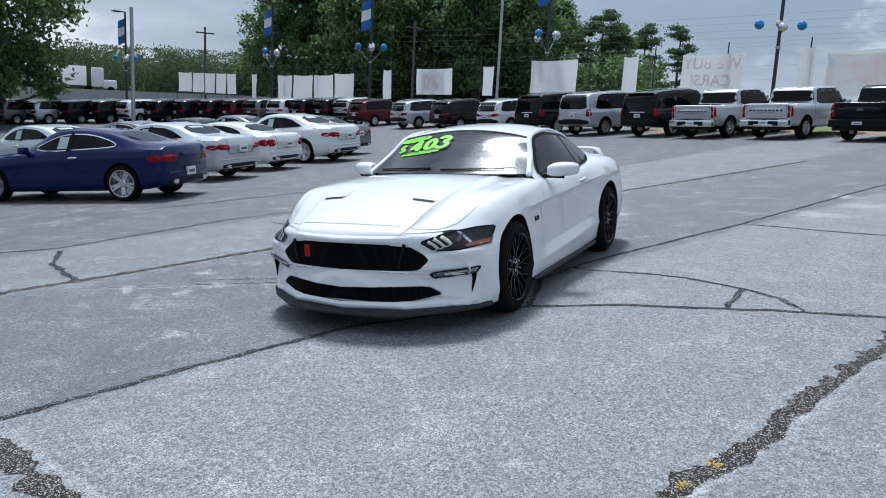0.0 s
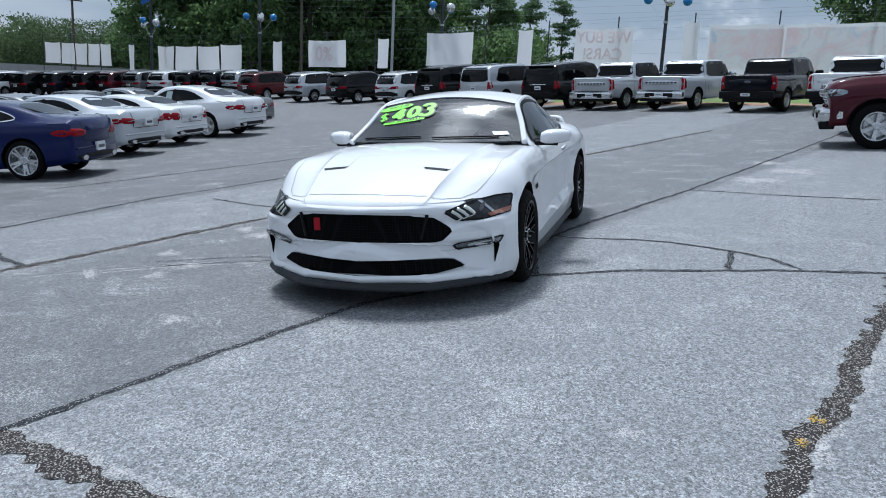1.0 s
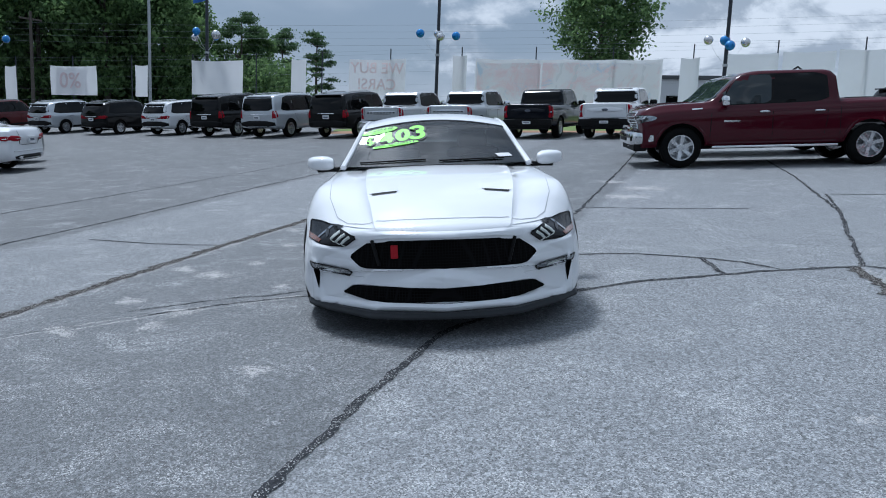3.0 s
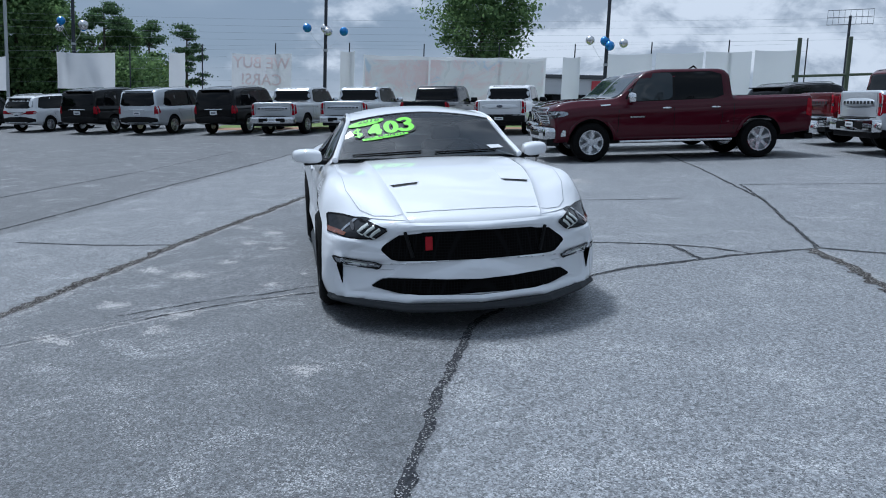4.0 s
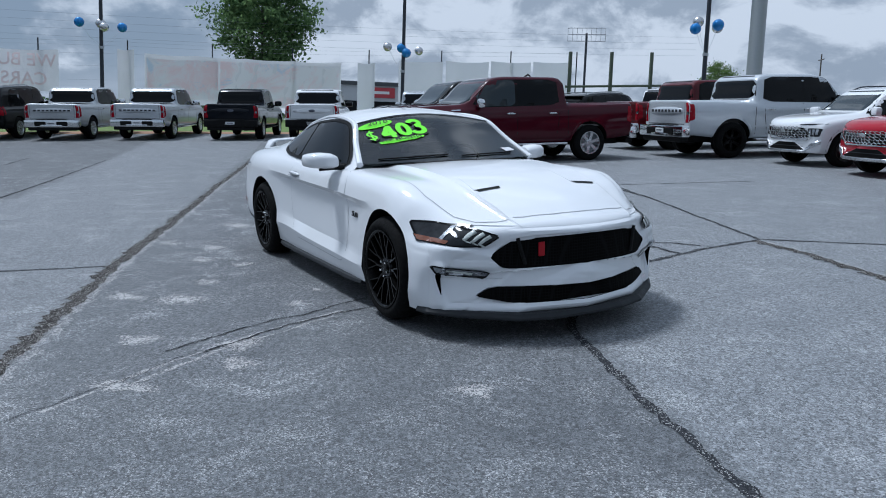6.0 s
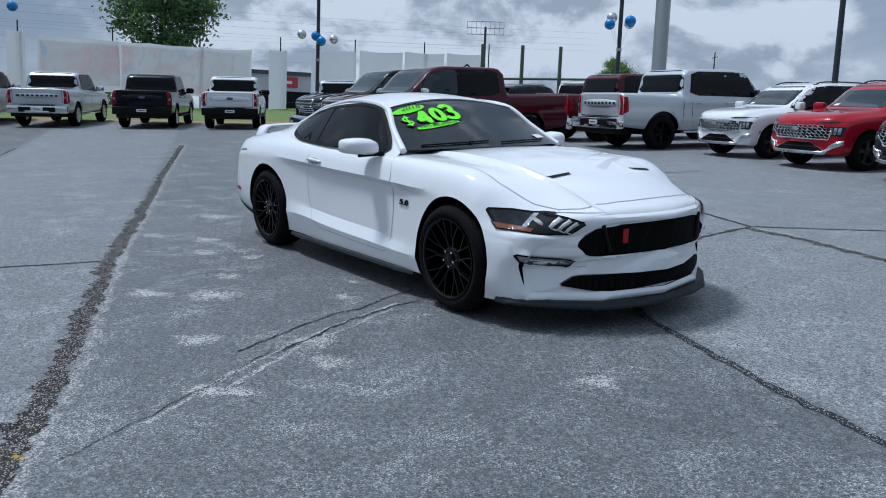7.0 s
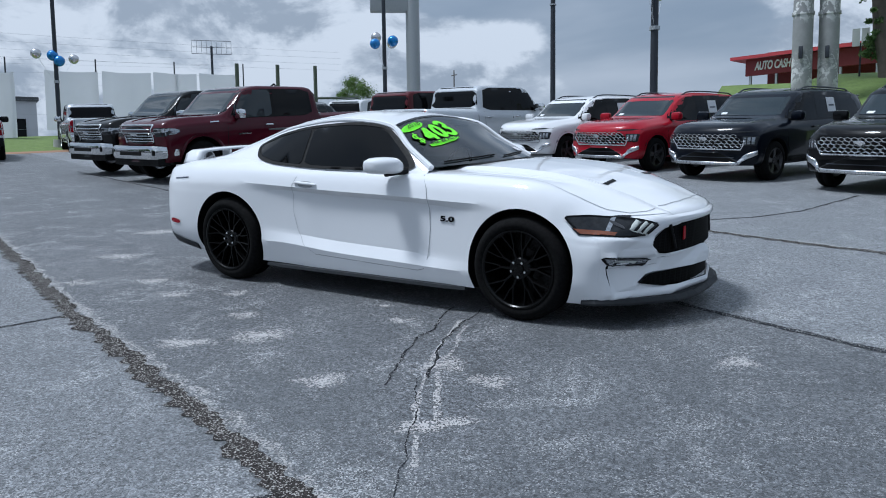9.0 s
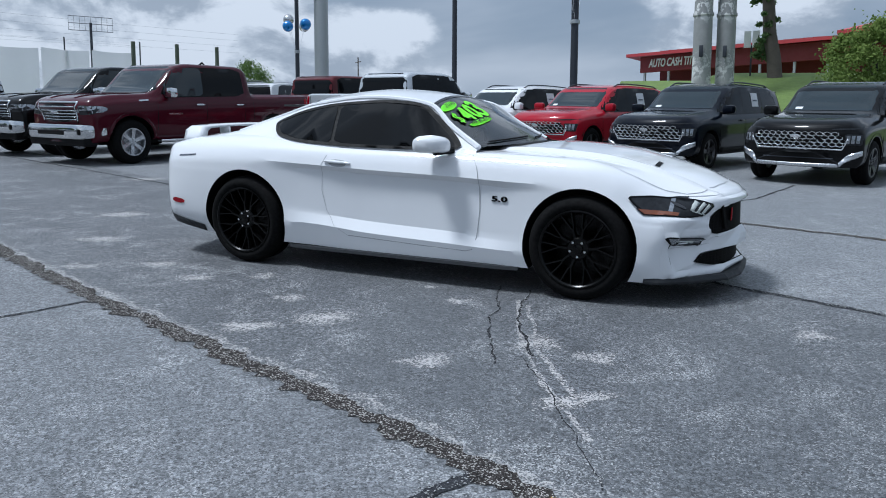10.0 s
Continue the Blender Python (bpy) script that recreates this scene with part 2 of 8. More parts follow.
def tar_material(name="crack_filler", dark=(0.02, 0.021, 0.024), pale=(0.50, 0.50, 0.49), amount=0.75, least=0.86):
    m, nt, b = nodes(name)
    g, h = cells_of(nt, 185.0)
    col = tint(nt, dark, tuple(c * 2.2 for c in dark), noise_of(nt, 14.0, 6.0, 0.75))
    col = scaled(nt, col, ramp(nt, h, 0.0, 1.0, 0.4, 1.6))
    nt.links.new(tint(nt, col, pale, ramp(nt, g, least, least + 0.05, 0.0, amount)), b.inputs["Base Color"])
    b.inputs["Roughness"].default_value = 0.9
    b.inputs["Specular IOR Level"].default_value = 0.15
    bump(nt, b, h, 0.9, 0.008)
    return m


def stain_material(name="lime_stain", color=(0.58, 0.567, 0.555), most=0.7):
    """Thin speckled stain that thins out towards its rim."""
    m, nt, b = nodes(name)
    b.inputs["Base Color"].default_value = (*color, 1)
    b.inputs["Roughness"].default_value = 0.9
    at = nt.nodes.new("ShaderNodeAttribute")
    at.attribute_name = "fade"
    g, _ = cells_of(nt, 130.0)
    add = nt.nodes.new("ShaderNodeMath")
    add.operation = "MULTIPLY_ADD"
    nt.links.new(at.outputs["Fac"], add.inputs[0])
    add.inputs[1].default_value = 0.40
    nt.links.new(noise_of(nt, 9.0, 7.0, 0.72), add.inputs[2])
    two = nt.nodes.new("ShaderNodeMath")
    two.operation = "MULTIPLY_ADD"
    nt.links.new(g, two.inputs[0])
    two.inputs[1].default_value = 0.55
    nt.links.new(add.outputs[0], two.inputs[2])
    nt.links.new(ramp(nt, two.outputs[0], 1.02, 1.10, 0.0, most), b.inputs["Alpha"])
    return m


def foliage(name, lo, hi):
    m, nt, b = nodes(name)
    isl = nt.nodes.new("ShaderNodeNewGeometry")
    nt.links.new(tint(nt, lo, hi, isl.outputs["Random Per Island"]), b.inputs["Base Color"])
    b.inputs["Roughness"].default_value = 0.7
    b.inputs["Specular IOR Level"].default_value = 0.08
    tr, mx = nt.nodes.new("ShaderNodeBsdfTranslucent"), nt.nodes.new("ShaderNodeMixShader")
    nt.links.new(tint(nt, tuple(c * 1.5 for c in lo), tuple(c * 1.5 for c in hi), isl.outputs["Random Per Island"]), tr.inputs[0])
    mx.inputs[0].default_value = 0.4
    nt.links.new(b.outputs[0], mx.inputs[1])
    nt.links.new(tr.outputs[0], mx.inputs[2])
    nt.links.new(mx.outputs[0], nt.nodes["Material Output"].inputs[0])
    return m


M = {}
M["asphalt"] = asphalt_material()
M["tar"] = tar_material()
M["gravel_crack"] = tar_material("gravel_crack", (0.021, 0.0185, 0.0175), (0.50, 0.485, 0.46), 0.75, 0.80)
M["earth_crack"] = tar_material("earth_crack", (0.036, 0.031, 0.029), (0.40, 0.38, 0.36), 0.6, 0.90)
M["yellow_stain"] = stain_material("yellow_stain", (0.55, 0.36, 0.07), 0.7)
M["stain"] = stain_material()
M["white_paint"] = paint("white_paint", (0.745, 0.755, 0.775))
M["black_gloss"] = matt("black_gloss", (0.004, 0.004, 0.0045), 0.18, vary=0.3)
M["black_plastic"] = matt("black_plastic", (0.0045, 0.0045, 0.005), 0.6, vary=0.3, grain=0.15)
M["grey_plastic"] = matt("grey_plastic", (0.026, 0.028, 0.031), 0.5, vary=0.15, grain=0.1)
M["rubber"] = matt("rubber", (0.003, 0.003, 0.0032), 0.9, vary=0.3, grain=0.25)
M["chrome"] = plain("chrome", (0.75, 0.76, 0.77), 0.12, 1.0, vary=0.06)
M["alloy"] = plain("alloy", (0.62, 0.63, 0.65), 0.28, 1.0, vary=0.08)
M["dark_alloy"] = plain("dark_alloy", (0.09, 0.09, 0.095), 0.3, 0.9, vary=0.15)
M["black_alloy"] = matt("black_alloy", (0.0035, 0.0035, 0.0036), 0.22, vary=0.2)
M["black_alloy"].node_tree.nodes["Principled BSDF"].inputs["Specular IOR Level"].default_value = 0.2
M["glass"] = glass_dark("tinted_glass", (0.0022, 0.0025, 0.003))
M["glass_blue"] = glass_dark("windscreen_glass", (0.014, 0.021, 0.025), 0.03, 1.52)
M["red_lamp"] = matt("red_lamp", (0.27, 0.003, 0.012), 0.15, vary=0.35, scale=22)
M["clear_lamp"] = plain("clear_lamp", (0.32, 0.34, 0.37), 0.1, 0.7, vary=0.55, scale=40, coat=1.0)
M["dark_lamp"] = matt("dark_lamp", (0.028, 0.030, 0.034), 0.08, vary=0.8, scale=26)
M["amber"] = plain("amber_lamp", (0.17, 0.042, 0.010), 0.15, vary=0.2, coat=1.0)
M["lamp_white"] = plain("lamp_white", (0.50, 0.53, 0.50), 0.15, vary=0.05, coat=1.0)
M["plate"] = plain("plate", (0.72, 0.73, 0.74), 0.4, vary=0.08)
M["sheet"] = plain("paper_sheet", (0.42, 0.52, 0.50), 0.6, vary=0.1)
M["panel_gap"] = matt("panel_gap", (0.02, 0.02, 0.022), 0.8)
M["bar"] = plain("grey_bar", (0.10, 0.11, 0.14), 0.6)
M["seat"] = plain("seat_leather", (0.03, 0.03, 0.032), 0.5, vary=0.2)
M["steel_dark"] = plain("dark_steel", (0.035, 0.04, 0.05), 0.45, 0.3, vary=0.2)
M["galvanised"] = plain("galvanised_steel", (0.42, 0.44, 0.45), 0.45, 0.6, vary=0.15)
M["frame_dark"] = plain("dark_eaves", (0.07, 0.075, 0.08), 0.6)
M["concrete"] = plain("concrete_pole", (0.36, 0.36, 0.35), 0.8, vary=0.3, scale=2.0, grain=0.4)


def peeling():
    m, nt, b = nodes("peeling_paint")
    col = tint(nt, (0.20, 0.205, 0.20), (0.34, 0.345, 0.34), noise_of(nt, 3.0, 6.0, 0.65))
    flakes = product(nt, ramp(nt, noise_of(nt, 2.6, 8.0, 0.7, distortion=0.6), 0.50, 0.53), ramp(nt, noise_of(nt, 0.35, 2.0), 0.42, 0.55))
    nt.links.new(tint(nt, col, (0.80, 0.80, 0.78), flakes), b.inputs["Base Color"])
    b.inputs["Roughness"].default_value = 0.8
    bump(nt, b, flakes, 0.4, 0.01)
    return m


M["peeling"] = peeling()
M["wood_post"] = plain("wood_post", (0.10, 0.12, 0.09), 0.85, vary=0.3, grain=0.5)
M["cloth"] = cloth("banner_cloth", (0.86, 0.865, 0.875), 0.10, 1.2)
M["cloth_grey"] = cloth("grey_banner_cloth", (0.80, 0.82, 0.84), 0.10, 0.8)


def washed_print():
    """Old printed cloth: pale pink and blue patches that have run into one another."""
    m = cloth("washed_print", (0.92, 0.92, 0.93), 0.08, 1.2)
    nt = m.node_tree
    c = tint(nt, (0.90, 0.90, 0.91), (0.90, 0.76, 0.77), ramp(nt, noise_of(nt, 0.55, 6.0, 0.7, distortion=0.8), 0.45, 0.58))
    c = tint(nt, c, (0.70, 0.79, 0.88), ramp(nt, noise_of(nt, 0.8, 6.0, 0.7, distortion=1.2), 0.56, 0.66))
    for n in nt.nodes:
        if n.bl_idname == "ShaderNodeBsdfPrincipled":
            nt.links.new(c, n.inputs["Base Color"])
        elif n.bl_idname == "ShaderNodeBsdfTranslucent":
            nt.links.new(c, n.inputs[0])
    return m


M["washed_print"] = washed_print()
M["print_red"] = cloth("faded_red_print", (0.88, 0.75, 0.75), 0.1)
M["flag_blue"] = plain("flag_blue", (0.03, 0.12, 0.42), 0.7, vary=0.15)
M["flag_white"] = plain("flag_white", (0.75, 0.77, 0.8), 0.7, vary=0.1)
M["balloon_blue"] = plain("balloon_blue", (0.015, 0.20, 0.55), 0.12, 0.3, vary=0.1, coat=0.6)
M["balloon_silver"] = plain("balloon_silver", (0.62, 0.62, 0.63), 0.22, 0.85, vary=0.1)
M["lime"] = plain("lime_sticker", (0.22, 0.88, 0.012), 0.5, vary=0.05)
M["sticker_black"] = plain("sticker_black", (0.01, 0.015, 0.008), 0.5)
M["bark"] = plain("bark", (0.10, 0.085, 0.07), 0.9, vary=0.4, scale=4, grain=0.6)
M["leaf_dark"] = foliage("leaf_dark", (0.052, 0.094, 0.042), (0.175, 0.265, 0.102))
M["leaf_light"] = foliage("leaf_light", (0.05, 0.09, 0.025), (0.17, 0.25, 0.075))
M["pine"] = foliage("pine_needles", (0.048, 0.085, 0.047), (0.125, 0.195, 0.090))
M["leaf_far"] = foliage("leaf_far", (0.047, 0.076, 0.043), (0.115, 0.160, 0.072))
M["grass"] = plain("grass", (0.13, 0.19, 0.045), 0.9, vary=0.4, scale=3.0, grain=0.6)
M["dirt"] = plain("red_dirt", (0.30, 0.17, 0.10), 0.9, vary=0.3, scale=2.0, grain=0.5)
M["red_metal"] = plain("red_metal_roof", (0.46, 0.05, 0.06), 0.5, vary=0.15, scale=1.0)
M["red_wall"] = plain("dark_red_wall", (0.20, 0.025, 0.03), 0.6, vary=0.15, scale=1.0)
M["pale_wall"] = plain("pale_wall", (0.55, 0.56, 0.57), 0.8, vary=0.1, scale=0.6)
M["letter"] = plain("white_letters", (0.8, 0.8, 0.78), 0.5, vary=0.03)


# ---------------------------------------------------------------- tools
def hgt(x, y):
    """Rise of the ground over the plane of the lot."""
    r = math.hypot(x, y)
    w = min(1.0, max(0.0, (14 - y) / 14))
    return 0.0007 * max(0.0, r - 12) ** 2 * w * w * (3 - 2 * w)


def spot(x, y, z=0.0):
    """A place on the ground, in true metres, z over it."""
    r = math.hypot(x, y)
    k = min(1.0, max(0.0, (r - 62) / 60))
    k = k * k * (3 - 2 * k)
    s = min(1.0, 75 / max(r, 1e-6))
    p = LOT @ Vector((x * s, y * s, hgt(x * s, y * s)))
    q = LOT @ Vector((x, y, 0))
    return Vector((q.x, q.y, p.z * (1 - k) + 1.2 * k + z))


def park(x, y, heading, z=0.0):
    """The pose of a vehicle that stands on the ground at x, y of the plan."""
    o, d = spot(x, y, z), 1.2
    h = radians(heading)
    f = spot(x + d * math.cos(h), y + d * math.sin(h)) - spot(x - d * math.cos(h), y - d * math.sin(h))
    s = spot(x - d * math.sin(h), y + d * math.cos(h)) - spot(x + d * math.sin(h), y - d * math.cos(h))
    f.normalize()
    n = f.cross(s).normalized()
    s = n.cross(f)
    m = Matrix((f, s, n)).transposed().to_4x4()
    m.translation = o
    return m


def stand(x, y, yaw=0.0, z=0.0):
    return Matrix.Translation(spot(x, y, z)) @ pose(0, 0, 0, 0, 0, yaw)


def mesh_of(name, verts, faces, mats=(), smooth=True, mat_ids=None):
    me = bpy.data.meshes.new(name)
    me.from_pydata([tuple(v) for v in verts], [], faces)
    for m in mats:
        me.materials.append(m)
    if mat_ids is not None:
        me.polygons.foreach_set("material_index", mat_ids)
    if smooth:
        me.polygons.foreach_set("use_smooth", [True] * len(me.polygons))
    me.update()
    return me


def child(name, me, parent, label="", m=None):
    ob = new(name, me)
    ob.parent = parent
    if m is not None:
        ob.matrix_basis = m
    if label:
        ob["label"] = label
    return ob


def part(name, bm, material, parent, label="", smooth=False, m=None):
    me = bpy.data.meshes.new(name)
    bm.to_mesh(me)
    bm.free()
    me.materials.append(material)
    if smooth:
        me.polygons.foreach_set("use_smooth", [True] * len(me.polygons))
        me.set_sharp_from_angle(angle=radians(40))
    return child(name, me, parent, label, m)


def thing(name, label, category, group="", kind="", m=None):
    ob = new(name)
    tagged(ob, label, category, group, kind)
    if m is not None:
        ob.matrix_basis = m
    return ob


def box(bm, x0, x1, y0, y1, z0, z1, bevel=0.0, m=None):
    r = bmesh.ops.create_cube(bm, size=1.0, matrix=Matrix.Translation(((x0 + x1) / 2, (y0 + y1) / 2, (z0 + z1) / 2)) @ Matrix.Diagonal((x1 - x0, y1 - y0, z1 - z0, 1)))
    vs = r["verts"]
    if bevel:
        es = list({e for v in vs for e in v.link_edges})
        out = bmesh.ops.bevel(bm, geom=es, offset=bevel, segments=2, affect="EDGES", profile=0.5)
        vs = list({v for f in out["faces"] for v in f.verts} | {v for v in vs if v.is_valid})
    if m is not None:
        bmesh.ops.transform(bm, matrix=m, verts=[v for v in vs if v.is_valid])
    return vs


def boxes(*args):
    bm = bmesh.new()
    for a in args:
        box(bm, *a)
    return bm


def tube(bm, path, r, n=8, r1=None, cap=True):
    """A round bar along the points of a path, tapering from r to r1."""
    path = [Vector(p) for p in path]
    rings = []
    for i, p in enumerate(path):
        d = (path[min(i + 1, len(path) - 1)] - path[max(i - 1, 0)]).normalized()
        a = d.orthogonal().normalized() if i == 0 else (a - d * a.dot(d)).normalized()
        b = d.cross(a)
        rr = r + ((r1 if r1 is not None else r) - r) * i / max(1, len(path) - 1)
        rings.append([bm.verts.new(p + (a * math.cos(k * 2 * math.pi / n) + b * math.sin(k * 2 * math.pi / n)) * rr) for k in range(n)])
    for u, w in zip(rings, rings[1:]):
        for k in range(n):
            bm.faces.new((u[k], u[(k + 1) % n], w[(k + 1) % n], w[k]))
    if cap:
        bm.faces.new(rings[0][::-1])
        bm.faces.new(rings[-1])
    return bm


def lathe(profile, n=40, axis="y"):
    """Turns (radius, along) round an axis."""
    vs, fs = [], []
    for r, a in profile:
        for k in range(n):
            c, s = math.cos(2 * math.pi * k / n) * r, math.sin(2 * math.pi * k / n) * r
            vs.append((c, a, s) if axis == "y" else (c, s, a))
    for i in range(len(profile) - 1):
        for k in range(n):
            q = (i * n + k, i * n + (k + 1) % n, (i + 1) * n + (k + 1) % n, (i + 1) * n + k)
            fs.append(q if axis == "y" else q)
    return vs, fs


def pchip(xs, ys, x):
    """A smooth curve through points that does not overshoot."""
    xs, ys = np.array(xs, float), np.array(ys, float)
    x = np.clip(np.asarray(x, float), xs[0], xs[-1])
    h, d = np.diff(xs), np.diff(ys) / np.diff(xs)
    m = np.zeros(len(xs))
    for i in range(1, len(xs) - 1):
        if d[i - 1] * d[i] > 0:
            w1, w2 = 2 * h[i] + h[i - 1], h[i] + 2 * h[i - 1]
            m[i] = (w1 + w2) / (w1 / d[i - 1] + w2 / d[i])
    m[0], m[-1] = d[0], d[-1]
    i = np.clip(np.searchsorted(xs, x, side="right") - 1, 0, len(h) - 1)
    t = (x - xs[i]) / h[i]
    return (2 * t**3 - 3 * t**2 + 1) * ys[i] + (t**3 - 2 * t**2 + t) * h[i] * m[i] + (-2 * t**3 + 3 * t**2) * ys[i + 1] + (t**3 - t**2) * h[i] * m[i + 1]


def inside(p, poly):
    x, y, c = p[0], p[1], False
    for (x0, y0), (x1, y1) in zip(poly, poly[1:] + poly[:1]):
        if (y0 > y) != (y1 > y) and x < (x1 - x0) * (y - y0) / (y1 - y0) + x0:
            c = not c
    return c


def soft(poly, times=2, keep=0.25):
    """Rounds the corners of an outline."""
    for _ in range(times):
        out = []
        for a, b in zip(poly, poly[1:] + poly[:1]):
            out += [(a[0] * (1 - keep) + b[0] * keep, a[1] * (1 - keep) + b[1] * keep), (a[0] * keep + b[0] * (1 - keep), a[1] * keep + b[1] * (1 - keep))]
        poly = out
    return poly


import collections
from mathutils.bvhtree import BVHTree
from mathutils.geometry import delaunay_2d_cdt


def sheet(poly, step):
    """Fills an outline with small triangles."""
    pts = []
    for a, b in zip(poly, poly[1:] + poly[:1]):
        n = max(1, int(math.dist(a, b) / step))
        pts += [(a[0] + (b[0] - a[0]) * k / n, a[1] + (b[1] - a[1]) * k / n) for k in range(n)]
    rim = len(pts)
    xs, ys = [p[0] for p in poly], [p[1] for p in poly]
    x = min(xs) + step * 0.5
    while x < max(xs):
        y = min(ys) + step * 0.5
        while y < max(ys):
            if inside((x, y), poly) and min((px - x) ** 2 + (py - y) ** 2 for px, py in pts[:rim]) > (step * 0.45) ** 2:
                pts.append((x, y))
            y += step
        x += step
    vs, _, fs, *_ = delaunay_2d_cdt([Vector(p) for p in pts], [(k, (k + 1) % rim) for k in range(rim)], [], 0, 1e-6)
    vs = [(v.x, v.y) for v in vs]
    fs = [f for f in fs if inside((sum(vs[i][0] for i in f) / 3, sum(vs[i][1] for i in f) / 3), poly)]
    return vs, fs


def laid(bvh, poly, axis, sign, step=0.09, lift=0.004, thick=0.0):
    """A skin over a body: the outline, given in the two other axes, is thrown along an axis from outside and lies lift proud of what it meets.
    axis x: outline in y, z; axis y: in x, z; axis z: in x, y."""
    vs, fs = sheet(poly, step)
    k = "xyz".index(axis)
    others = [i for i in range(3) if i != k]
    out, ok = [], []
    for a, b in vs:
        o = Vector((0, 0, 0))
        o[others[0]], o[others[1]], o[k] = a, b, 6 * sign
        d = Vector((0, 0, 0))
        d[k] = -sign
        hit, nrm, _, _ = bvh.ray_cast(o, d, 12)
        if hit is not None and nrm.dot(d) > 0:
            nrm = -nrm
        ok.append(hit is not None)
        out.append((hit + nrm * lift) if hit is not None else o)
    flip = (k == 1) == (sign > 0)
    fs = [(tuple(reversed(f)) if flip else tuple(f)) for f in fs if all(ok[i] for i in f)]
    used = sorted({i for f in fs for i in f})
    idx = {i: n for n, i in enumerate(used)}
    out, fs = [out[i] for i in used], [tuple(idx[i] for i in f) for f in fs]
    if thick and fs:
        edges = {}
        for f in fs:
            for a, b in zip(f, f[1:] + f[:1]):
                edges[(a, b)] = 1
        n0 = len(out)
        d = Vector((0, 0, 0))
        d[k] = -sign * thick
        out += [Vector(v) + d for v in out]
        fs += [(b, a, a + n0, b + n0) for a, b in list(edges) if (b, a) not in edges]
    return out, fs


def bvh_of(me):
    return BVHTree.FromPolygons([v.co[:] for v in me.vertices], [tuple(p.vertices) for p in me.polygons])


def mirrored(vs, fs):
    return [(v[0], -v[1], v[2]) for v in vs], [tuple(reversed(f)) for f in fs]


def ribbon(vs_path, width):
    """A strip of a width along points in 2D, as an outline."""
    l, r = [], []
    for i, p in enumerate(vs_path):
        a, b = vs_path[max(0, i - 1)], vs_path[min(len(vs_path) - 1, i + 1)]
        d = math.hypot(b[0] - a[0], b[1] - a[1]) or 1
        n = (-(b[1] - a[1]) / d * width / 2, (b[0] - a[0]) / d * width / 2)
        l.append((p[0] + n[0], p[1] + n[1]))
        r.append((p[0] - n[0], p[1] - n[1]))
    return l + r[::-1]


def cut(me, cutters):
    """Cuts closed meshes out of a closed mesh; the walls of the cuts keep the cutters' material."""
    for c in cutters:
        for nudge in (0.0, 0.0013, -0.0017, 0.0031, -0.0037):
            ob, t = new("blank", me), new("cutter", c)
            t.location = (nudge, nudge * 0.7, nudge * 0.5)
            mod = ob.modifiers.new("cut", "BOOLEAN")
            mod.operation, mod.object, mod.solver, mod.material_mode = "DIFFERENCE", t, "EXACT", "TRANSFER"
            done = bpy.data.meshes.new_from_object(ob.evaluated_get(bpy.context.evaluated_depsgraph_get()))
            for o in (ob, t):
                bpy.data.objects.remove(o)
            if len(done.polygons) > 0.6 * len(me.polygons):
                me = done
                break
    return me


def prism(outline, axis, lo, hi, mat):
    """A closed block with an outline in the two other axes, from lo to hi along an axis."""
    k = "xyz".index(axis)
    others = [i for i in range(3) if i != k]
    vs = []
    for a in (lo, hi):
        for p in outline:
            v = [0, 0, 0]
            v[others[0]], v[others[1]], v[k] = p[0], p[1], a
            vs.append(v)
    n = len(outline)
    bm = bmesh.new()
    bv = [bm.verts.new(v) for v in vs]
    bm.faces.new(bv[:n])
    bm.faces.new(bv[n:][::-1])
    for i in range(n):
        bm.faces.new((bv[i], bv[n + i], bv[n + (i + 1) % n], bv[(i + 1) % n]))
    bmesh.ops.recalc_face_normals(bm, faces=bm.faces)
    me = bpy.data.meshes.new("block")
    bm.to_mesh(me)
    bm.free()
    me.materials.append(mat)
    return me


def circle(cx, cy, r, n=32):
    return [(cx + r * math.cos(2 * math.pi * k / n), cy + r * math.sin(2 * math.pi * k / n)) for k in range(n)]


def loft(name, sections, mat):
    """A closed body from half sections (bottom middle round the side to top middle), mirrored in y = 0; the ends are closed."""
    n = len(sections[0])
    vs, fs = [], []
    for s in sections:
        vs += [tuple(p) for p in s]
        vs += [(p[0], -p[1], p[2]) for p in s[1:-1][::-1]]
    ring = 2 * n - 2
    for i in range(len(sections) - 1):
        for k in range(ring):
            a, b = i * ring + k, i * ring + (k + 1) % ring
            fs.append((a, b, b + ring, a + ring))
    for i, rev in ((0, False), (len(sections) - 1, True)):
        mid = len(vs)
        col = [vs[i * ring + k] for k in range(ring)]
        vs.append(tuple(sum(c[j] for c in col) / ring for j in range(3)))
        for k in range(ring):
            t = (i * ring + (k + 1) % ring, i * ring + k, mid)
            fs.append(t[::-1] if rev else t)
    me = mesh_of(name, vs, fs, [mat])
    bm = bmesh.new()
    bm.from_mesh(me)
    bmesh.ops.recalc_face_normals(bm, faces=bm.faces)
    bm.to_mesh(me)
    bm.free()
    return me


# ---------------------------------------------------------------- vehicles
WHEELS = {}


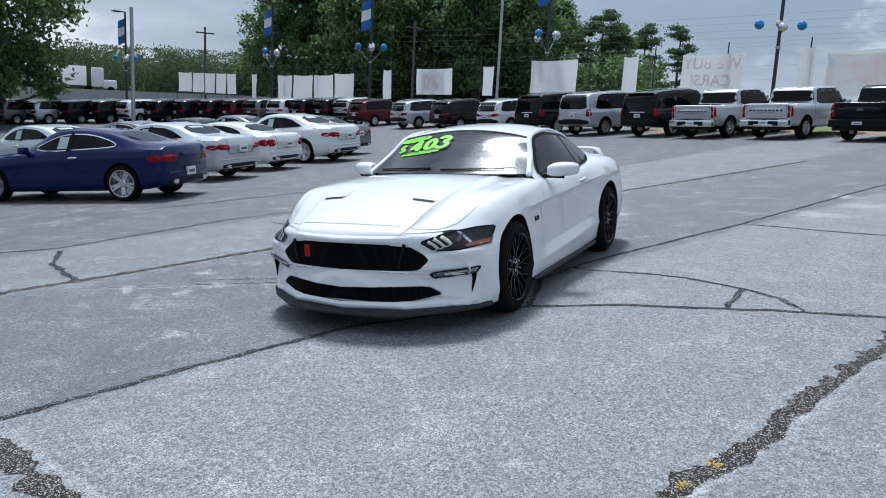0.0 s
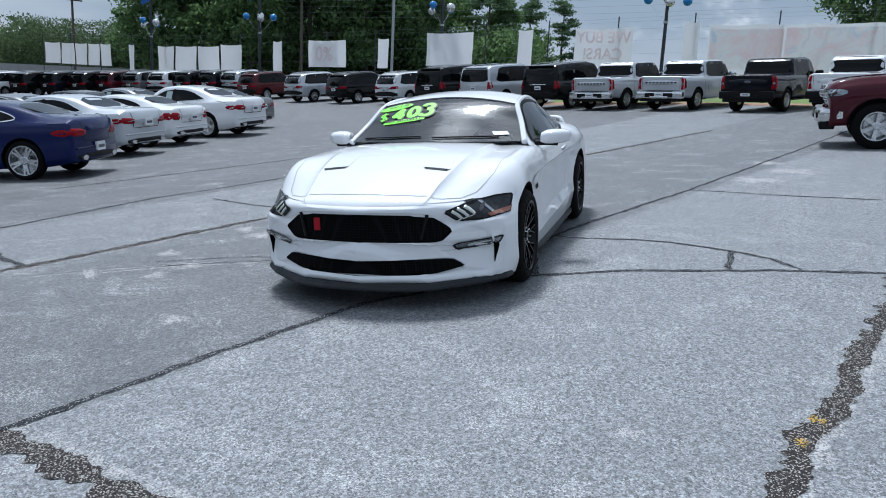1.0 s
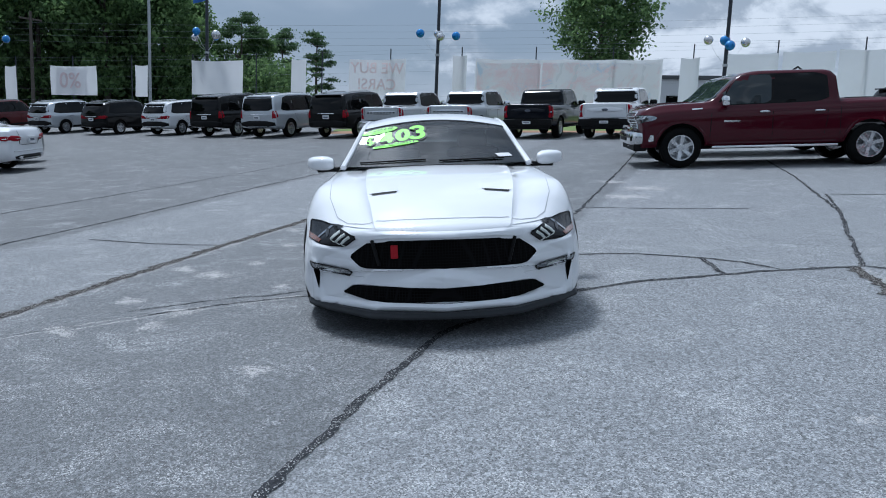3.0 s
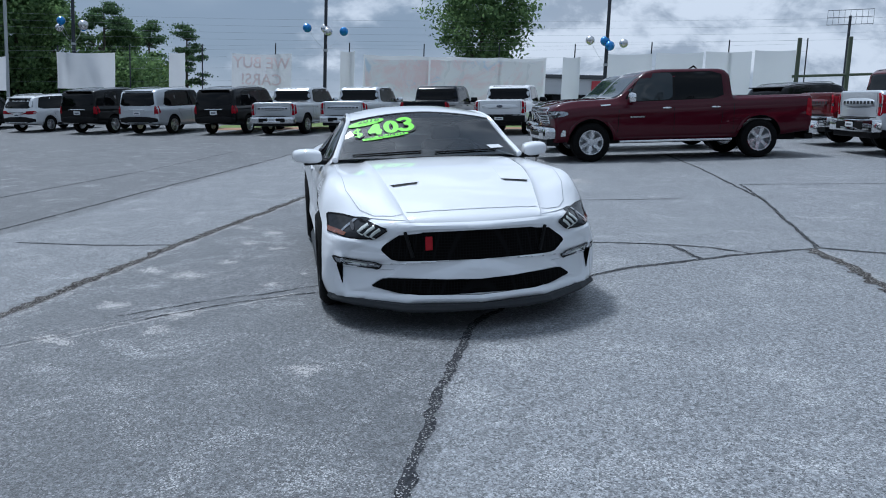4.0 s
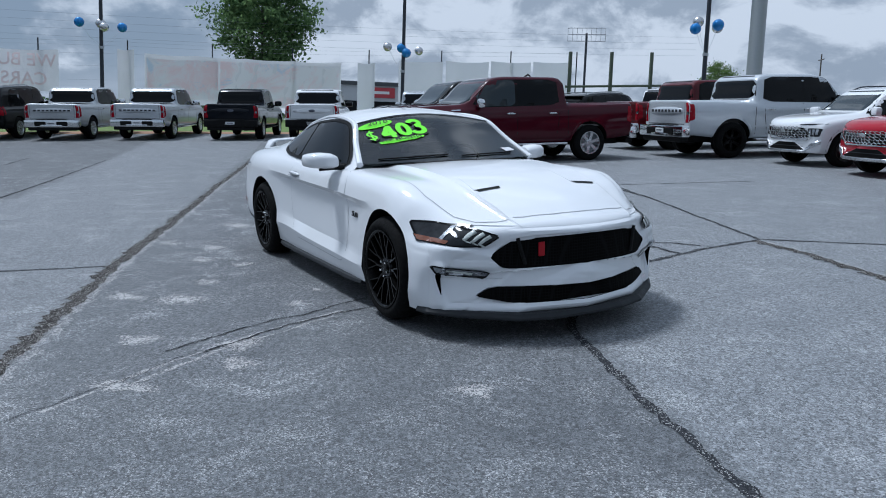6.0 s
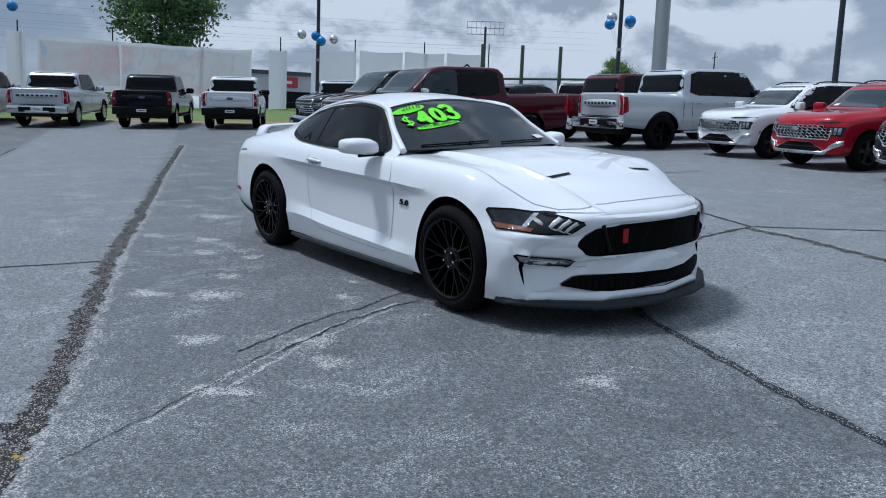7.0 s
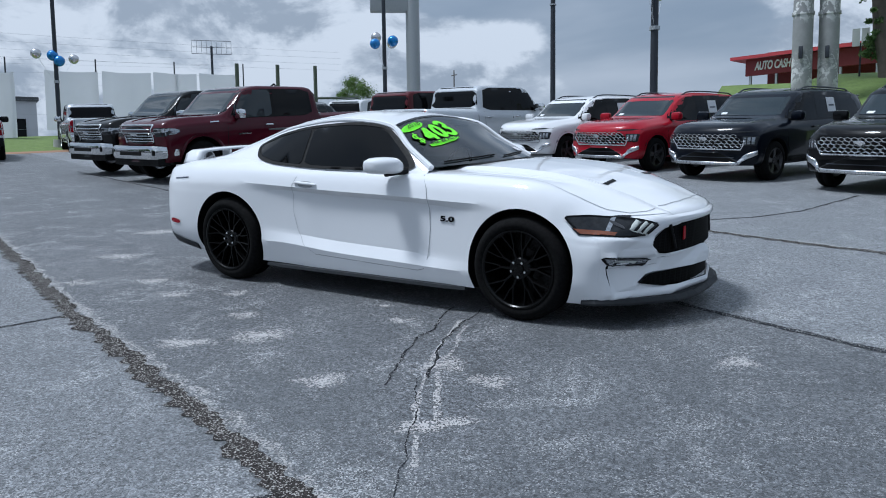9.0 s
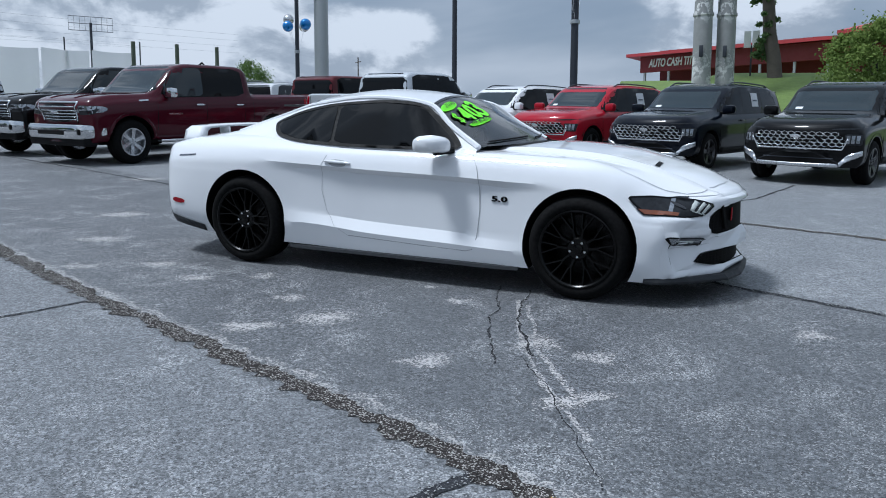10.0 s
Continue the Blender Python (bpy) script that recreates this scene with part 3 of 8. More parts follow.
def wheel_meshes(key, R, width, rim, spokes, split, mat, twin=False):
    """Tyre and rim of a wheel that turns round y, its face towards -y."""
    if key in WHEELS:
        return WHEELS[key]
    w = width / 2
    prof = [(rim - 0.012, w - 0.02), (rim + 0.004, w - 0.004), (rim + 0.02, w), (R - 0.045, w + 0.004), (R - 0.015, w - 0.02), (R, w - 0.05), (R + 0.001, 0.02), (R - 0.006, 0.015), (R - 0.006, -0.015), (R + 0.001, -0.02),
            (R, -w + 0.05), (R - 0.015, -w + 0.02), (R - 0.045, -w - 0.004), (rim + 0.02, -w), (rim + 0.004, -w + 0.004), (rim - 0.012, -w + 0.02)]
    tyre = mesh_of("tyre", *lathe(prof, 44), [M["rubber"]])
    bm = bmesh.new()
    bar = [(rim - 0.004, -w + 0.002), (rim - 0.022, -w + 0.004), (rim - 0.03, -w + 0.03), (rim - 0.05, -w + 0.09), (rim - 0.06, w - 0.03), (0.05, w - 0.03), (0.001, w - 0.03)]
    vs, fs = lathe(bar, 44)
    bv = [bm.verts.new(v) for v in vs]
    for f in fs:
        bm.faces.new([bv[i] for i in f])
    for k in range(spokes):
        a0 = 2 * math.pi * k / spokes + math.pi / 2
        arms = ((-split, -split * 1.9), (split, split * 1.9)) if twin else ((-split * 0.5, -split), (split * 0.5, split))
        if not twin and split == 0:
            arms = ((0, 0),)
        for s0, s1 in arms:
            pts = []
            for rr, da, th in ((0.04, s0 * 0.3, 0.02), (rim * 0.55, s0, 0.015), (rim - 0.014, s1, 0.011)):
                c = Vector((math.cos(a0 + da / max(rr / rim, 0.3) * 0.6), 0, math.sin(a0 + da / max(rr / rim, 0.3) * 0.6)))
                t = Vector((-c.z, 0, c.x))
                wd = th * (0.62 if twin else 1.6)
                y = -w + (0.035 if rr < rim * 0.5 else 0.018 if rr < rim * 0.7 else 0.01)
                pts.append([c * rr + t * wd + Vector((0, y, 0)), c * rr - t * wd + Vector((0, y, 0)), c * rr - t * wd * 1.1 + Vector((0, y + 0.035, 0)), c * rr + t * wd * 1.1 + Vector((0, y + 0.035, 0))])
            rows = [[bm.verts.new(p) for p in q] for q in pts]
            for u, v in zip(rows, rows[1:]):
                for j in range(4):
                    bm.faces.new((u[j], u[(j + 1) % 4], v[(j + 1) % 4], v[j]))
    hub, hf = lathe([(0.075, -w + 0.07), (0.072, -w + 0.025), (0.06, -w + 0.018), (0.03, -w + 0.02), (0.001, -w + 0.02)], 20)
    hv = [bm.verts.new(v) for v in hub]
    for f in hf:
        bm.faces.new([hv[i] for i in f])
    for k in range(5):
        a0 = 2 * math.pi * k / 5 + 0.3
        bmesh.ops.create_cone(bm, cap_ends=True, segments=6, radius1=0.011, radius2=0.009, depth=0.03,
                              matrix=pose(0.052 * math.cos(a0), -w + 0.016, 0.052 * math.sin(a0), 90, 0, 0))
    bmesh.ops.recalc_face_normals(bm, faces=bm.faces)
    rm = bpy.data.meshes.new("rim")
    bm.to_mesh(rm)
    bm.free()
    rm.materials.append(mat)
    rm.polygons.foreach_set("use_smooth", [True] * len(rm.polygons))
    rm.set_sharp_from_angle(angle=radians(32))
    WHEELS[key] = (tyre, rm)
    return WHEELS[key]


def fork_wheel(R, width, rim, mat, nut):
    """Tyre, rim of ten thin forked spokes, and a wheel nut; faces -y."""
    tyre, _ = wheel_meshes("fork", R, width, rim, 3, 0.1, mat)
    w = width / 2
    bm = bmesh.new()

    def turned(prof, n):
        vs, fs = lathe(prof, n)
        bv = [bm.verts.new(v) for v in vs]
        for f in fs:
            bm.faces.new([bv[i] for i in f])
    turned([(rim - 0.002, -w + 0.000), (rim - 0.012, -w - 0.002), (rim - 0.020, -w + 0.006), (rim - 0.024, -w + 0.03), (rim - 0.045, -w + 0.10), (rim - 0.05, w - 0.03), (0.05, w - 0.03), (0.001, w - 0.03)], 48)
    turned([(0.085, -w + 0.09), (0.080, -w + 0.045), (0.068, -w + 0.032), (0.034, -w + 0.034), (0.032, -w + 0.024), (0.020, -w + 0.021), (0.001, -w + 0.020)], 24)

    def spoke(pts, half_w):
        rows = []
        for rr, a, y, k in pts:
            c = Vector((math.cos(a), 0, math.sin(a)))
            t = Vector((-c.z, 0, c.x))
            o, h = Vector((0, y, 0)), half_w * k
            rows.append([bm.verts.new(p) for p in (c * rr + t * h * 0.7 + o, c * rr - t * h * 0.7 + o, c * rr - t * h * 1.3 + o + Vector((0, 0.03, 0)), c * rr + t * h * 1.3 + o + Vector((0, 0.03, 0)))])
        for u, v in zip(rows, rows[1:]):
            for j in range(4):
                bm.faces.new((u[j], u[(j + 1) % 4], v[(j + 1) % 4], v[j]))
    for k in range(10):
        a = 2 * math.pi * k / 10
        lean = 0.05 if k % 2 else -0.05
        spoke([(0.05, a, -w + 0.040, 1.7), (rim * 0.36, a + lean * 0.6, -w + 0.030, 1.2), (rim * 0.52, a + lean, -w + 0.024, 1.15)], 0.0085)
        for s in (-1, 1):
            spoke([(rim * 0.47, a + lean * 0.9, -w + 0.026, 0.9), (rim * 0.60, a + lean + s * 0.085, -w + 0.020, 0.9), (rim - 0.010, a + s * 0.155, -w + 0.006, 0.9)], 0.0065)
    bmesh.ops.recalc_face_normals(bm, faces=bm.faces)
    rm = bpy.data.meshes.new("rim")
    bm.to_mesh(rm)
    bm.free()
    rm.materials.append(mat)
    rm.polygons.foreach_set("use_smooth", [True] * len(rm.polygons))
    rm.set_sharp_from_angle(angle=radians(32))
    bm = bmesh.new()
    bmesh.ops.create_cone(bm, cap_ends=True, segments=8, radius1=0.012, radius2=0.008, depth=0.03, matrix=pose(0, 0, 0, 90, 0, 0))
    nm = bpy.data.meshes.new("wheel_nut")
    bm.to_mesh(nm)
    bm.free()
    nm.materials.append(nut)
    return tyre, rm, nm


def add_wheels(car, key, xs, y, R, width, rim, spokes, split, mat, twin=False, label=""):
    tyre, rm = wheel_meshes(key, R, width, rim, spokes, split, mat, twin)
    for x in xs:
        for s in (-1, 1):
            w = child("wheel", None, car, label, pose(x, s * y, R, 0, (x * 37 + s * 11) % 72, 0 if s < 0 else 180))
            child("tyre", tyre, w)
            child("rim", rm, w)


def half(P, x):
    """Half a cross section of a car body at x."""
    W = P["W"] * float(pchip(*P.get("plan", ((-9, 9), (1, 1))), x))
    zb, zt, be = (float(pchip(*P[k], x)) for k in ("bot", "top", "belt"))
    be = min(be, zt - 0.02)
    e = min(x - P["xr"], P["xf"] - x)
    R = P.get("round", 0.10)
    inset = R * (1 - math.sqrt(max(0.0, 1 - (1 - min(1, e / R)) ** 2)))
    W, zt, be, zb = W - inset * 1.2, zt - inset * 0.9, be - inset * 0.9, zb + inset * 0.5
    f, d, tu = zt - be, be - zb, P.get("rail", 0.75)
    pts = [(0, zb), (W * 0.6, zb), (W * 0.90, zb + 0.004), (W * 0.955, zb + 0.05), (W * 0.985, zb + 0.14 * d + 0.03), (W, zb + 0.34 * d)]
    if P.get("crease"):
        pts += [(W * 0.986, zb + 0.52 * d), (W * 0.976, zb + 0.68 * d), (W * 0.994, zb + 0.745 * d), (W * 0.978, zb + 0.85 * d), (W * 0.960, zb + 0.94 * d), (W * 0.935, be)]
    else:
        pts += [(W * 0.992, zb + 0.55 * d), (W * 0.995, zb + 0.72 * d), (W * 0.985, zb + 0.84 * d), (W * 0.965, zb + 0.94 * d), (W * 0.935, be)]
    s = 0.93 - tu
    for yf, zf in ((0.93 - s * 0.12, 0.13), (0.93 - s * 0.38, 0.45), (0.93 - s * 0.66, 0.75), (0.93 - s * 0.86, 0.90), (0.93 - s * 1.25, 0.97), (0.93 - s * 1.9, 0.995), (0.25, 1.0), (0, 1.0)):
        pts.append((W * yf, be + f * zf))
    out = []
    for y, z in pts:
        kf = max(0.0, min(1.0, (x - P["xf"] + 0.9) / 0.9)) ** 1.5
        kr = max(0.0, min(1.0, (P["xr"] + 0.9 - x) / 0.9)) ** 1.5
        out.append((x - P["cf"] * kf * abs(y) ** 2.2 + P["cr"] * kr * abs(y) ** 2.2, y, z))
    return out


def car_body(name, P, mat):
    a, b = P["xr"], P["xf"]
    xs = sorted({*np.linspace(a + 0.1, b - 0.1, 56).round(3), *(a + 0.1 * (1 - np.cos(np.linspace(0, math.pi / 2, 7)))).round(4), *(b - 0.1 * (1 - np.cos(np.linspace(0, math.pi / 2, 7)))).round(4), *P.get("cuts", ())})
    me = loft(name, [half(P, x) for x in xs], mat)
    tools = []
    for x in P["axles"]:
        for s in (-1, 1):
            lo, hi = sorted((s * (P["W"] - 0.30), s * (P["W"] + 0.4)))
            tools.append(prism(circle(x, P["R"] + 0.01, P["R"] + P["gap"], 36), "y", lo, hi, M["black_plastic"]))
    for t in P.get("tools", ()):
        tools.append(prism(*t))
    me = cut(me, tools)
    me.polygons.foreach_set("use_smooth", [True] * len(me.polygons))
    me.set_sharp_from_angle(angle=radians(36))
    return me


def one_piece(vs, fs):
    """Keeps the largest connected piece of a mesh."""
    root = list(range(len(vs)))

    def top(i):
        while root[i] != i:
            root[i] = root[root[i]]
            i = root[i]
        return i
    # points that lie on one another count as one
    seen = {}
    for i, v in enumerate(vs):
        k = (round(v[0], 4), round(v[1], 4), round(v[2], 4))
        if k in seen:
            root[top(i)] = top(seen[k])
        else:
            seen[k] = i
    for f in fs:
        for i in f[1:]:
            root[top(i)] = top(f[0])
    count = collections.Counter(top(f[0]) for f in fs)
    best = count.most_common(1)[0][0]
    keep = [f for f in fs if top(f[0]) == best]
    ids = sorted({i for f in keep for i in f})
    to = {i: k for k, i in enumerate(ids)}
    return [vs[i] for i in ids], [tuple(to[i] for i in f) for f in keep]


def lay(car, bvh, name, poly, axis, sign, mat, label="", both=False, step=0.1, lift=0.004, thick=0.0, rounds=2, keep=0.25):
    """Lays a part on a body; both: on its two sides alike."""
    if rounds:
        poly = soft(poly, rounds, keep)
    vs, fs = laid(bvh, poly, axis, sign, step, lift, thick)
    if not fs:
        return None
    if name.startswith("arch"):
        vs, fs = one_piece(vs, fs)
    got = [child(name, mesh_of(name, vs, fs, [mat]), car, label)]
    if both:
        got.append(child(name, mesh_of(name, *mirrored(vs, fs), [mat]), car, label))
    return got


def lattice(bvh, poly, cell, bar, lift, tall=0.6):
    """A net of six-sided cells over an outline in y, z on the nose of a body."""
    ys, zs = [p[0] for p in poly], [p[1] for p in poly]
    vs, fs, row, z = [], [], 0, min(zs)
    while z < max(zs):
        y = min(ys) + (cell * 0.5 if row % 2 else 0)
        while y < max(ys):
            if inside((y, z), poly):
                ring = []
                for r in (1.0, 1.0 - bar):
                    for k in range(6):
                        a = math.pi / 6 + k * math.pi / 3
                        ring.append((y + cell * 0.577 * r * math.cos(a), z + cell * 0.577 * r * math.sin(a) * tall))
                hits = [bvh.ray_cast(Vector((6, p[0], p[1])), Vector((-1, 0, 0)), 12)[0] for p in ring]
                if all(h is not None for h in hits):
                    n = len(vs)
                    vs += [h + Vector((lift + (0.006 if i < 6 else 0.0), 0, 0)) for i, h in enumerate(hits)]
                    fs += [(n + k, n + (k + 1) % 6, n + 6 + (k + 1) % 6, n + 6 + k) for k in range(6)]
            y += cell
        z += cell * 0.866 * tall
        row += 1
    return vs, fs


def mirror_pod(car, x, y, z, mat, size=1.0, label=""):
    for s in (-1, 1):
        bm = bmesh.new()
        box(bm, -0.07 * size, 0.07 * size, -0.12 * size, 0.12 * size, -0.085 * size, 0.085 * size, 0.05 * size)
        part("mirror", bm, mat, car, label, True, pose(x, s * (y + 0.11 * size), z, 0, 0, -s * 12))
        bm = boxes((-0.04, 0.03, -0.07, 0.07, -0.03, 0.02, 0.012))
        part("mirror_arm", bm, M["black_plastic"], car, "", True, pose(x - 0.01, s * (y + 0.0), z - 0.06 * size))


def seams(car, bvh, lines, width=0.012):
    for path in lines:
        lay(car, bvh, "door_seam", ribbon(path, width), "y", -1, M["black_plastic"], "", True, 0.12, 0.003, rounds=0)


def handles(car, bvh, spots, mat):
    for x, z in spots:
        lay(car, bvh, "door_handle", [(x - 0.1, z - 0.017), (x + 0.1, z - 0.017), (x + 0.1, z + 0.017), (x - 0.1, z + 0.017)], "y", -1, mat, "", True, 0.05, 0.03, 0.03, 1)


def plate(car, bvh, sign, z, w=0.16, h=0.08):
    """A flat dealer plate on the middle of the nose or tail."""
    x = max(sign * bvh.ray_cast(Vector((sign * 6, 0, z + d)), Vector((-sign, 0, 0)), 12)[0].x for d in (-h, 0, h))
    x0, x1 = sorted((sign * (x - 0.03), sign * (x + 0.012)))
    part("number_plate", boxes((x0, x1, -w, w, z - h, z + h, 0.004)), M["plate"], car, "plain dealer plate with a dark bar")
    x0, x1 = sorted((sign * (x + 0.008), sign * (x + 0.015)))
    part("plate_bar", boxes((x0, x1, -w * 0.7, w * 0.7, z - h * 0.4, z + h * 0.3)), M["bar"], car)


SUV_MID = dict(W=0.95, xf=2.31, xr=-2.47, cf=0.34, cr=0.22, R=0.36, gap=0.055, axles=(1.3825, -1.3825), rail=0.74,
               top=((-2.47, -2.44, -2.14, -1.7, -0.3, 0.28, 1.02, 1.7, 2.15, 2.31), (1.05, 1.15, 1.60, 1.69, 1.74, 1.67, 1.12, 1.05, 0.97, 0.88)),
               belt=((-2.47, -1.5, 1.0, 1.7, 2.15, 2.31), (1.06, 1.08, 1.03, 0.975, 0.89, 0.80)), bot=((-2.47, -1.6, 1.6, 2.31), (0.42, 0.30, 0.28, 0.30)))
SUV_BIG = dict(W=1.02, xf=2.50, xr=-2.78, cf=0.22, cr=0.08, R=0.41, gap=0.06, axles=(1.54, -1.54), rail=0.84,
               top=((-2.78, -2.74, -2.54, -1.9, -0.3, 0.42, 1.12, 1.8, 2.35, 2.50), (1.12, 1.34, 1.90, 1.98, 2.02, 1.94, 1.30, 1.24, 1.18, 1.06)),
               belt=((-2.78, -1.5, 1.0, 1.8, 2.35, 2.5), (1.20, 1.20, 1.18, 1.14, 1.08, 0.97)), bot=((-2.78, -1.8, 1.8, 2.5), (0.50, 0.38, 0.36, 0.38)))
PICKUP = dict(W=1.02, xf=2.84, xr=-3.05, cf=0.20, cr=0.02, round=0.05, R=0.42, gap=0.075, axles=(1.87, -1.87), rail=0.82, cuts=(-1.285, -1.245, -1.265),
              top=((-3.05, -1.31, -1.285, -1.17, -0.95, 0.3, 0.62, 1.38, 2.2, 2.60, 2.74, 2.84), (1.36, 1.36, 1.38, 1.88, 1.945, 1.955, 1.91, 1.345, 1.31, 1.255, 1.20, 1.10)),
              belt=((-3.05, -1.3, 1.2, 1.5, 2.60, 2.84), (1.315, 1.29, 1.24, 1.225, 1.14, 1.00)), bot=((-3.05, -1.9, 1.9, 2.8), (0.56, 0.46, 0.44, 0.42)),
              tools=(([(-2.97, -0.86), (-1.38, -0.86), (-1.38, 0.86), (-2.97, 0.86)], "z", 0.8, 1.7, M["black_plastic"]),))
SEDAN = dict(crease=True, W=0.93, xf=2.30, xr=-2.55, cf=0.36, cr=0.18, R=0.345, gap=0.04, axles=(1.42, -1.42), rail=0.70,
             top=((-2.55, -2.48, -2.30, -1.75, -0.95, -0.35, 0.05, 0.85, 1.6, 2.1, 2.30), (0.92, 1.05, 1.10, 1.13, 1.39, 1.46, 1.43, 1.02, 0.93, 0.80, 0.68)),
             belt=((-2.55, -1.5, 0.8, 2.3), (1.0, 0.99, 0.93, 0.66)), bot=((-2.55, -1.6, 1.6, 2.3), (0.30, 0.20, 0.20, 0.22)))
COUPE = dict(SEDAN, xf=2.20, xr=-2.42, W=0.905, rail=0.68,
             top=((-2.42, -2.36, -2.22, -1.85, -1.0, -0.35, 0.0, 0.82, 1.55, 2.0, 2.20), (0.90, 1.02, 1.06, 1.10, 1.34, 1.405, 1.38, 0.99, 0.90, 0.78, 0.66)),
             belt=((-2.42, -1.5, 0.8, 2.2), (0.97, 0.97, 0.91, 0.64)), bot=((-2.42, -1.6, 1.6, 2.2), (0.28, 0.20, 0.20, 0.22)))


def glass_band(P, panes, mid, zlo=0.05, zhi=0.88):
    """Side panes between the belt and the roof rail: each as (x front bottom, x rear bottom, x front top, x rear top)."""
    out = []
    for a, b, c, d in panes:
        def z(x, k):
            be, zt = float(pchip(*P["belt"], x)), float(pchip(*P["top"], mid))
            return be + (zt - be) * k
        out.append([(a, z(a, zlo)), (b, z(b, zlo)), (d, z(d, zhi)), (c, z(c, zhi))])
    return out


def suv(P, key, skin, rims="alloy", front="bars", lamps="tall", cladding=True, rails=True):
    """An SUV at the origin, facing x."""
    car = new("suv")
    me = car_body("body", P, M[skin])
    bvh = bvh_of(me)
    child("body", me, car)
    W, s = P["W"], P["xf"] / 2.31
    H = max(P["top"][1])
    cowl = P["top"][1][6]
    fr = P["axles"][0]
    for poly in glass_band(P, ((0.95 * s, -2.03 * s, 0.40 * s, -1.74 * s),), -0.3, 0.035, 0.875):
        lay(car, bvh, "window_surround", soft(poly, 1, 0.12), "y", -1, M["black_gloss"], "", True, 0.13, 0.002, 0, 0)
    for poly in glass_band(P, ((0.88 * s, -0.13 * s, 0.38 * s, -0.13 * s), (-0.18 * s, -1.10 * s, -0.18 * s, -1.08 * s), (-1.15 * s, -1.95 * s, -1.13 * s, -1.68 * s)), -0.3, 0.06, 0.84):
        lay(car, bvh, "side_window", soft(poly, 2, 0.10), "y", -1, M["glass"], "dark tinted glass", True, 0.13, 0.004, 0, 0)
    lay(car, bvh, "windshield", [(-W * 0.91, cowl + 0.03), (W * 0.91, cowl + 0.03), (W * 0.75, H - 0.085), (-W * 0.75, H - 0.085)], "x", 1, M["glass_blue"], "", False, 0.12, 0.005, 0, 1, 0.12)
    lay(car, bvh, "rear_window", [(-W * 0.86, P["belt"][1][0] + 0.06), (W * 0.86, P["belt"][1][0] + 0.06), (W * 0.74, H - 0.13), (-W * 0.74, H - 0.13)], "x", -1, M["glass"], "dark tinted glass", False, 0.12, 0.004, 0, 1, 0.12)
    belt = P["belt"][1][0]
    if lamps == "tall":
        lp = [(W * 0.82, belt - 0.30), (W * 0.975, belt - 0.29), (W * 0.975, belt + 0.06), (W * 0.84, belt + 0.06)]
    else:
        lp = [(W * 0.50, belt - 0.22), (W * 0.97, belt - 0.20), (W * 0.97, belt - 0.04), (W * 0.55, belt - 0.07)]
    lay(car, bvh, "taillight", lp, "x", -1, M["red_lamp"], "red lamp", True, 0.08, 0.006, 0.005, 1, 0.12)
    xr = P["xr"]
    lay(car, bvh, "taillight_side", [(xr + 0.08, lp[0][1]), (xr + 0.30, lp[0][1] + 0.08), (xr + 0.26, lp[3][1]), (xr + 0.08, lp[3][1])], "y", -1, M["red_lamp"], "", True, 0.08, 0.006, 0, 1, 0.12)
    lay(car, bvh, "rear_bumper", [(-W * 0.95, P["bot"][1][0] + 0.02), (W * 0.95, P["bot"][1][0] + 0.02), (W * 0.95, P["bot"][1][0] + 0.30), (-W * 0.95, P["bot"][1][0] + 0.30)], "x", -1, M["black_plastic"], "", False, 0.12, 0.012, 0.01, 1)
    lay(car, bvh, "tailgate_trim", [(-W * 0.42, belt - 0.12), (W * 0.42, belt - 0.12), (W * 0.42, belt - 0.09), (-W * 0.42, belt - 0.09)], "x", -1, M["chrome"], "chrome strip", False, 0.12, 0.008, 0.006, 0)
    sx, sz = P["top"][0][2], P["top"][1][2]
    part("roof_spoiler", boxes((sx - 0.13, sx + 0.16, -W * 0.68, W * 0.68, sz - 0.02, sz + 0.022, 0.016)), M[skin], car, "", True)
    plate(car, bvh, -1, belt - 0.25)
    hz = P["top"][1][9]
    if front == "bars":
        lay(car, bvh, "grille", [(-W * 0.56, hz - 0.26), (W * 0.56, hz - 0.26), (W * 0.62, hz - 0.03), (-W * 0.62, hz - 0.03)], "x", 1, M["black_gloss"], "", False, 0.1, 0.004, 0, 1)
        lay(car, bvh, "headlight", [(W * 0.64, hz - 0.18), (W * 0.95, hz - 0.14), (W * 0.95, hz + 0.0), (W * 0.64, hz - 0.03)], "x", 1, M["clear_lamp"], "clear lamp", True, 0.07, 0.006, 0, 1)
    if cladding:
        for x in P["axles"]:
            R = P["R"] + P["gap"] + 0.03
            arc = [(x + R * math.cos(a), P["R"] + R * math.sin(a)) for a in np.linspace(-0.05, math.pi + 0.05, 15)]
            lay(car, bvh, "arch_moulding", ribbon(arc, 0.06), "y", -1, M["black_plastic"], "", True, 0.1, 0.008, 0.006, 0)
        zb = P["bot"][1][1]
        lay(car, bvh, "sill_cladding", [(-fr + 0.44, zb + 0.03), (fr - 0.44, zb + 0.03), (fr - 0.44, zb + 0.13), (-fr + 0.44, zb + 0.13)], "y", -1, M["black_plastic"], "", True, 0.16, 0.01, 0.008, 0)
    zb = P["bot"][1][1]
    seams(car, bvh, [[(0.98 * s, zb + 0.16), (1.0 * s, cowl - 0.15)], [(-0.15 * s, zb + 0.16), (-0.16 * s, belt + 0.02)], [(-1.10 * s, belt + 0.02), (-1.02 * s, belt - 0.25), (-0.86 * s, zb + 0.35)]])
    handles(car, bvh, ((0.02 * s, belt - 0.11), (-0.92 * s, belt - 0.10)), M[skin])
    mirror_pod(car, 0.80 * s, W * 0.93, cowl + 0.02, M[skin], 1.05)
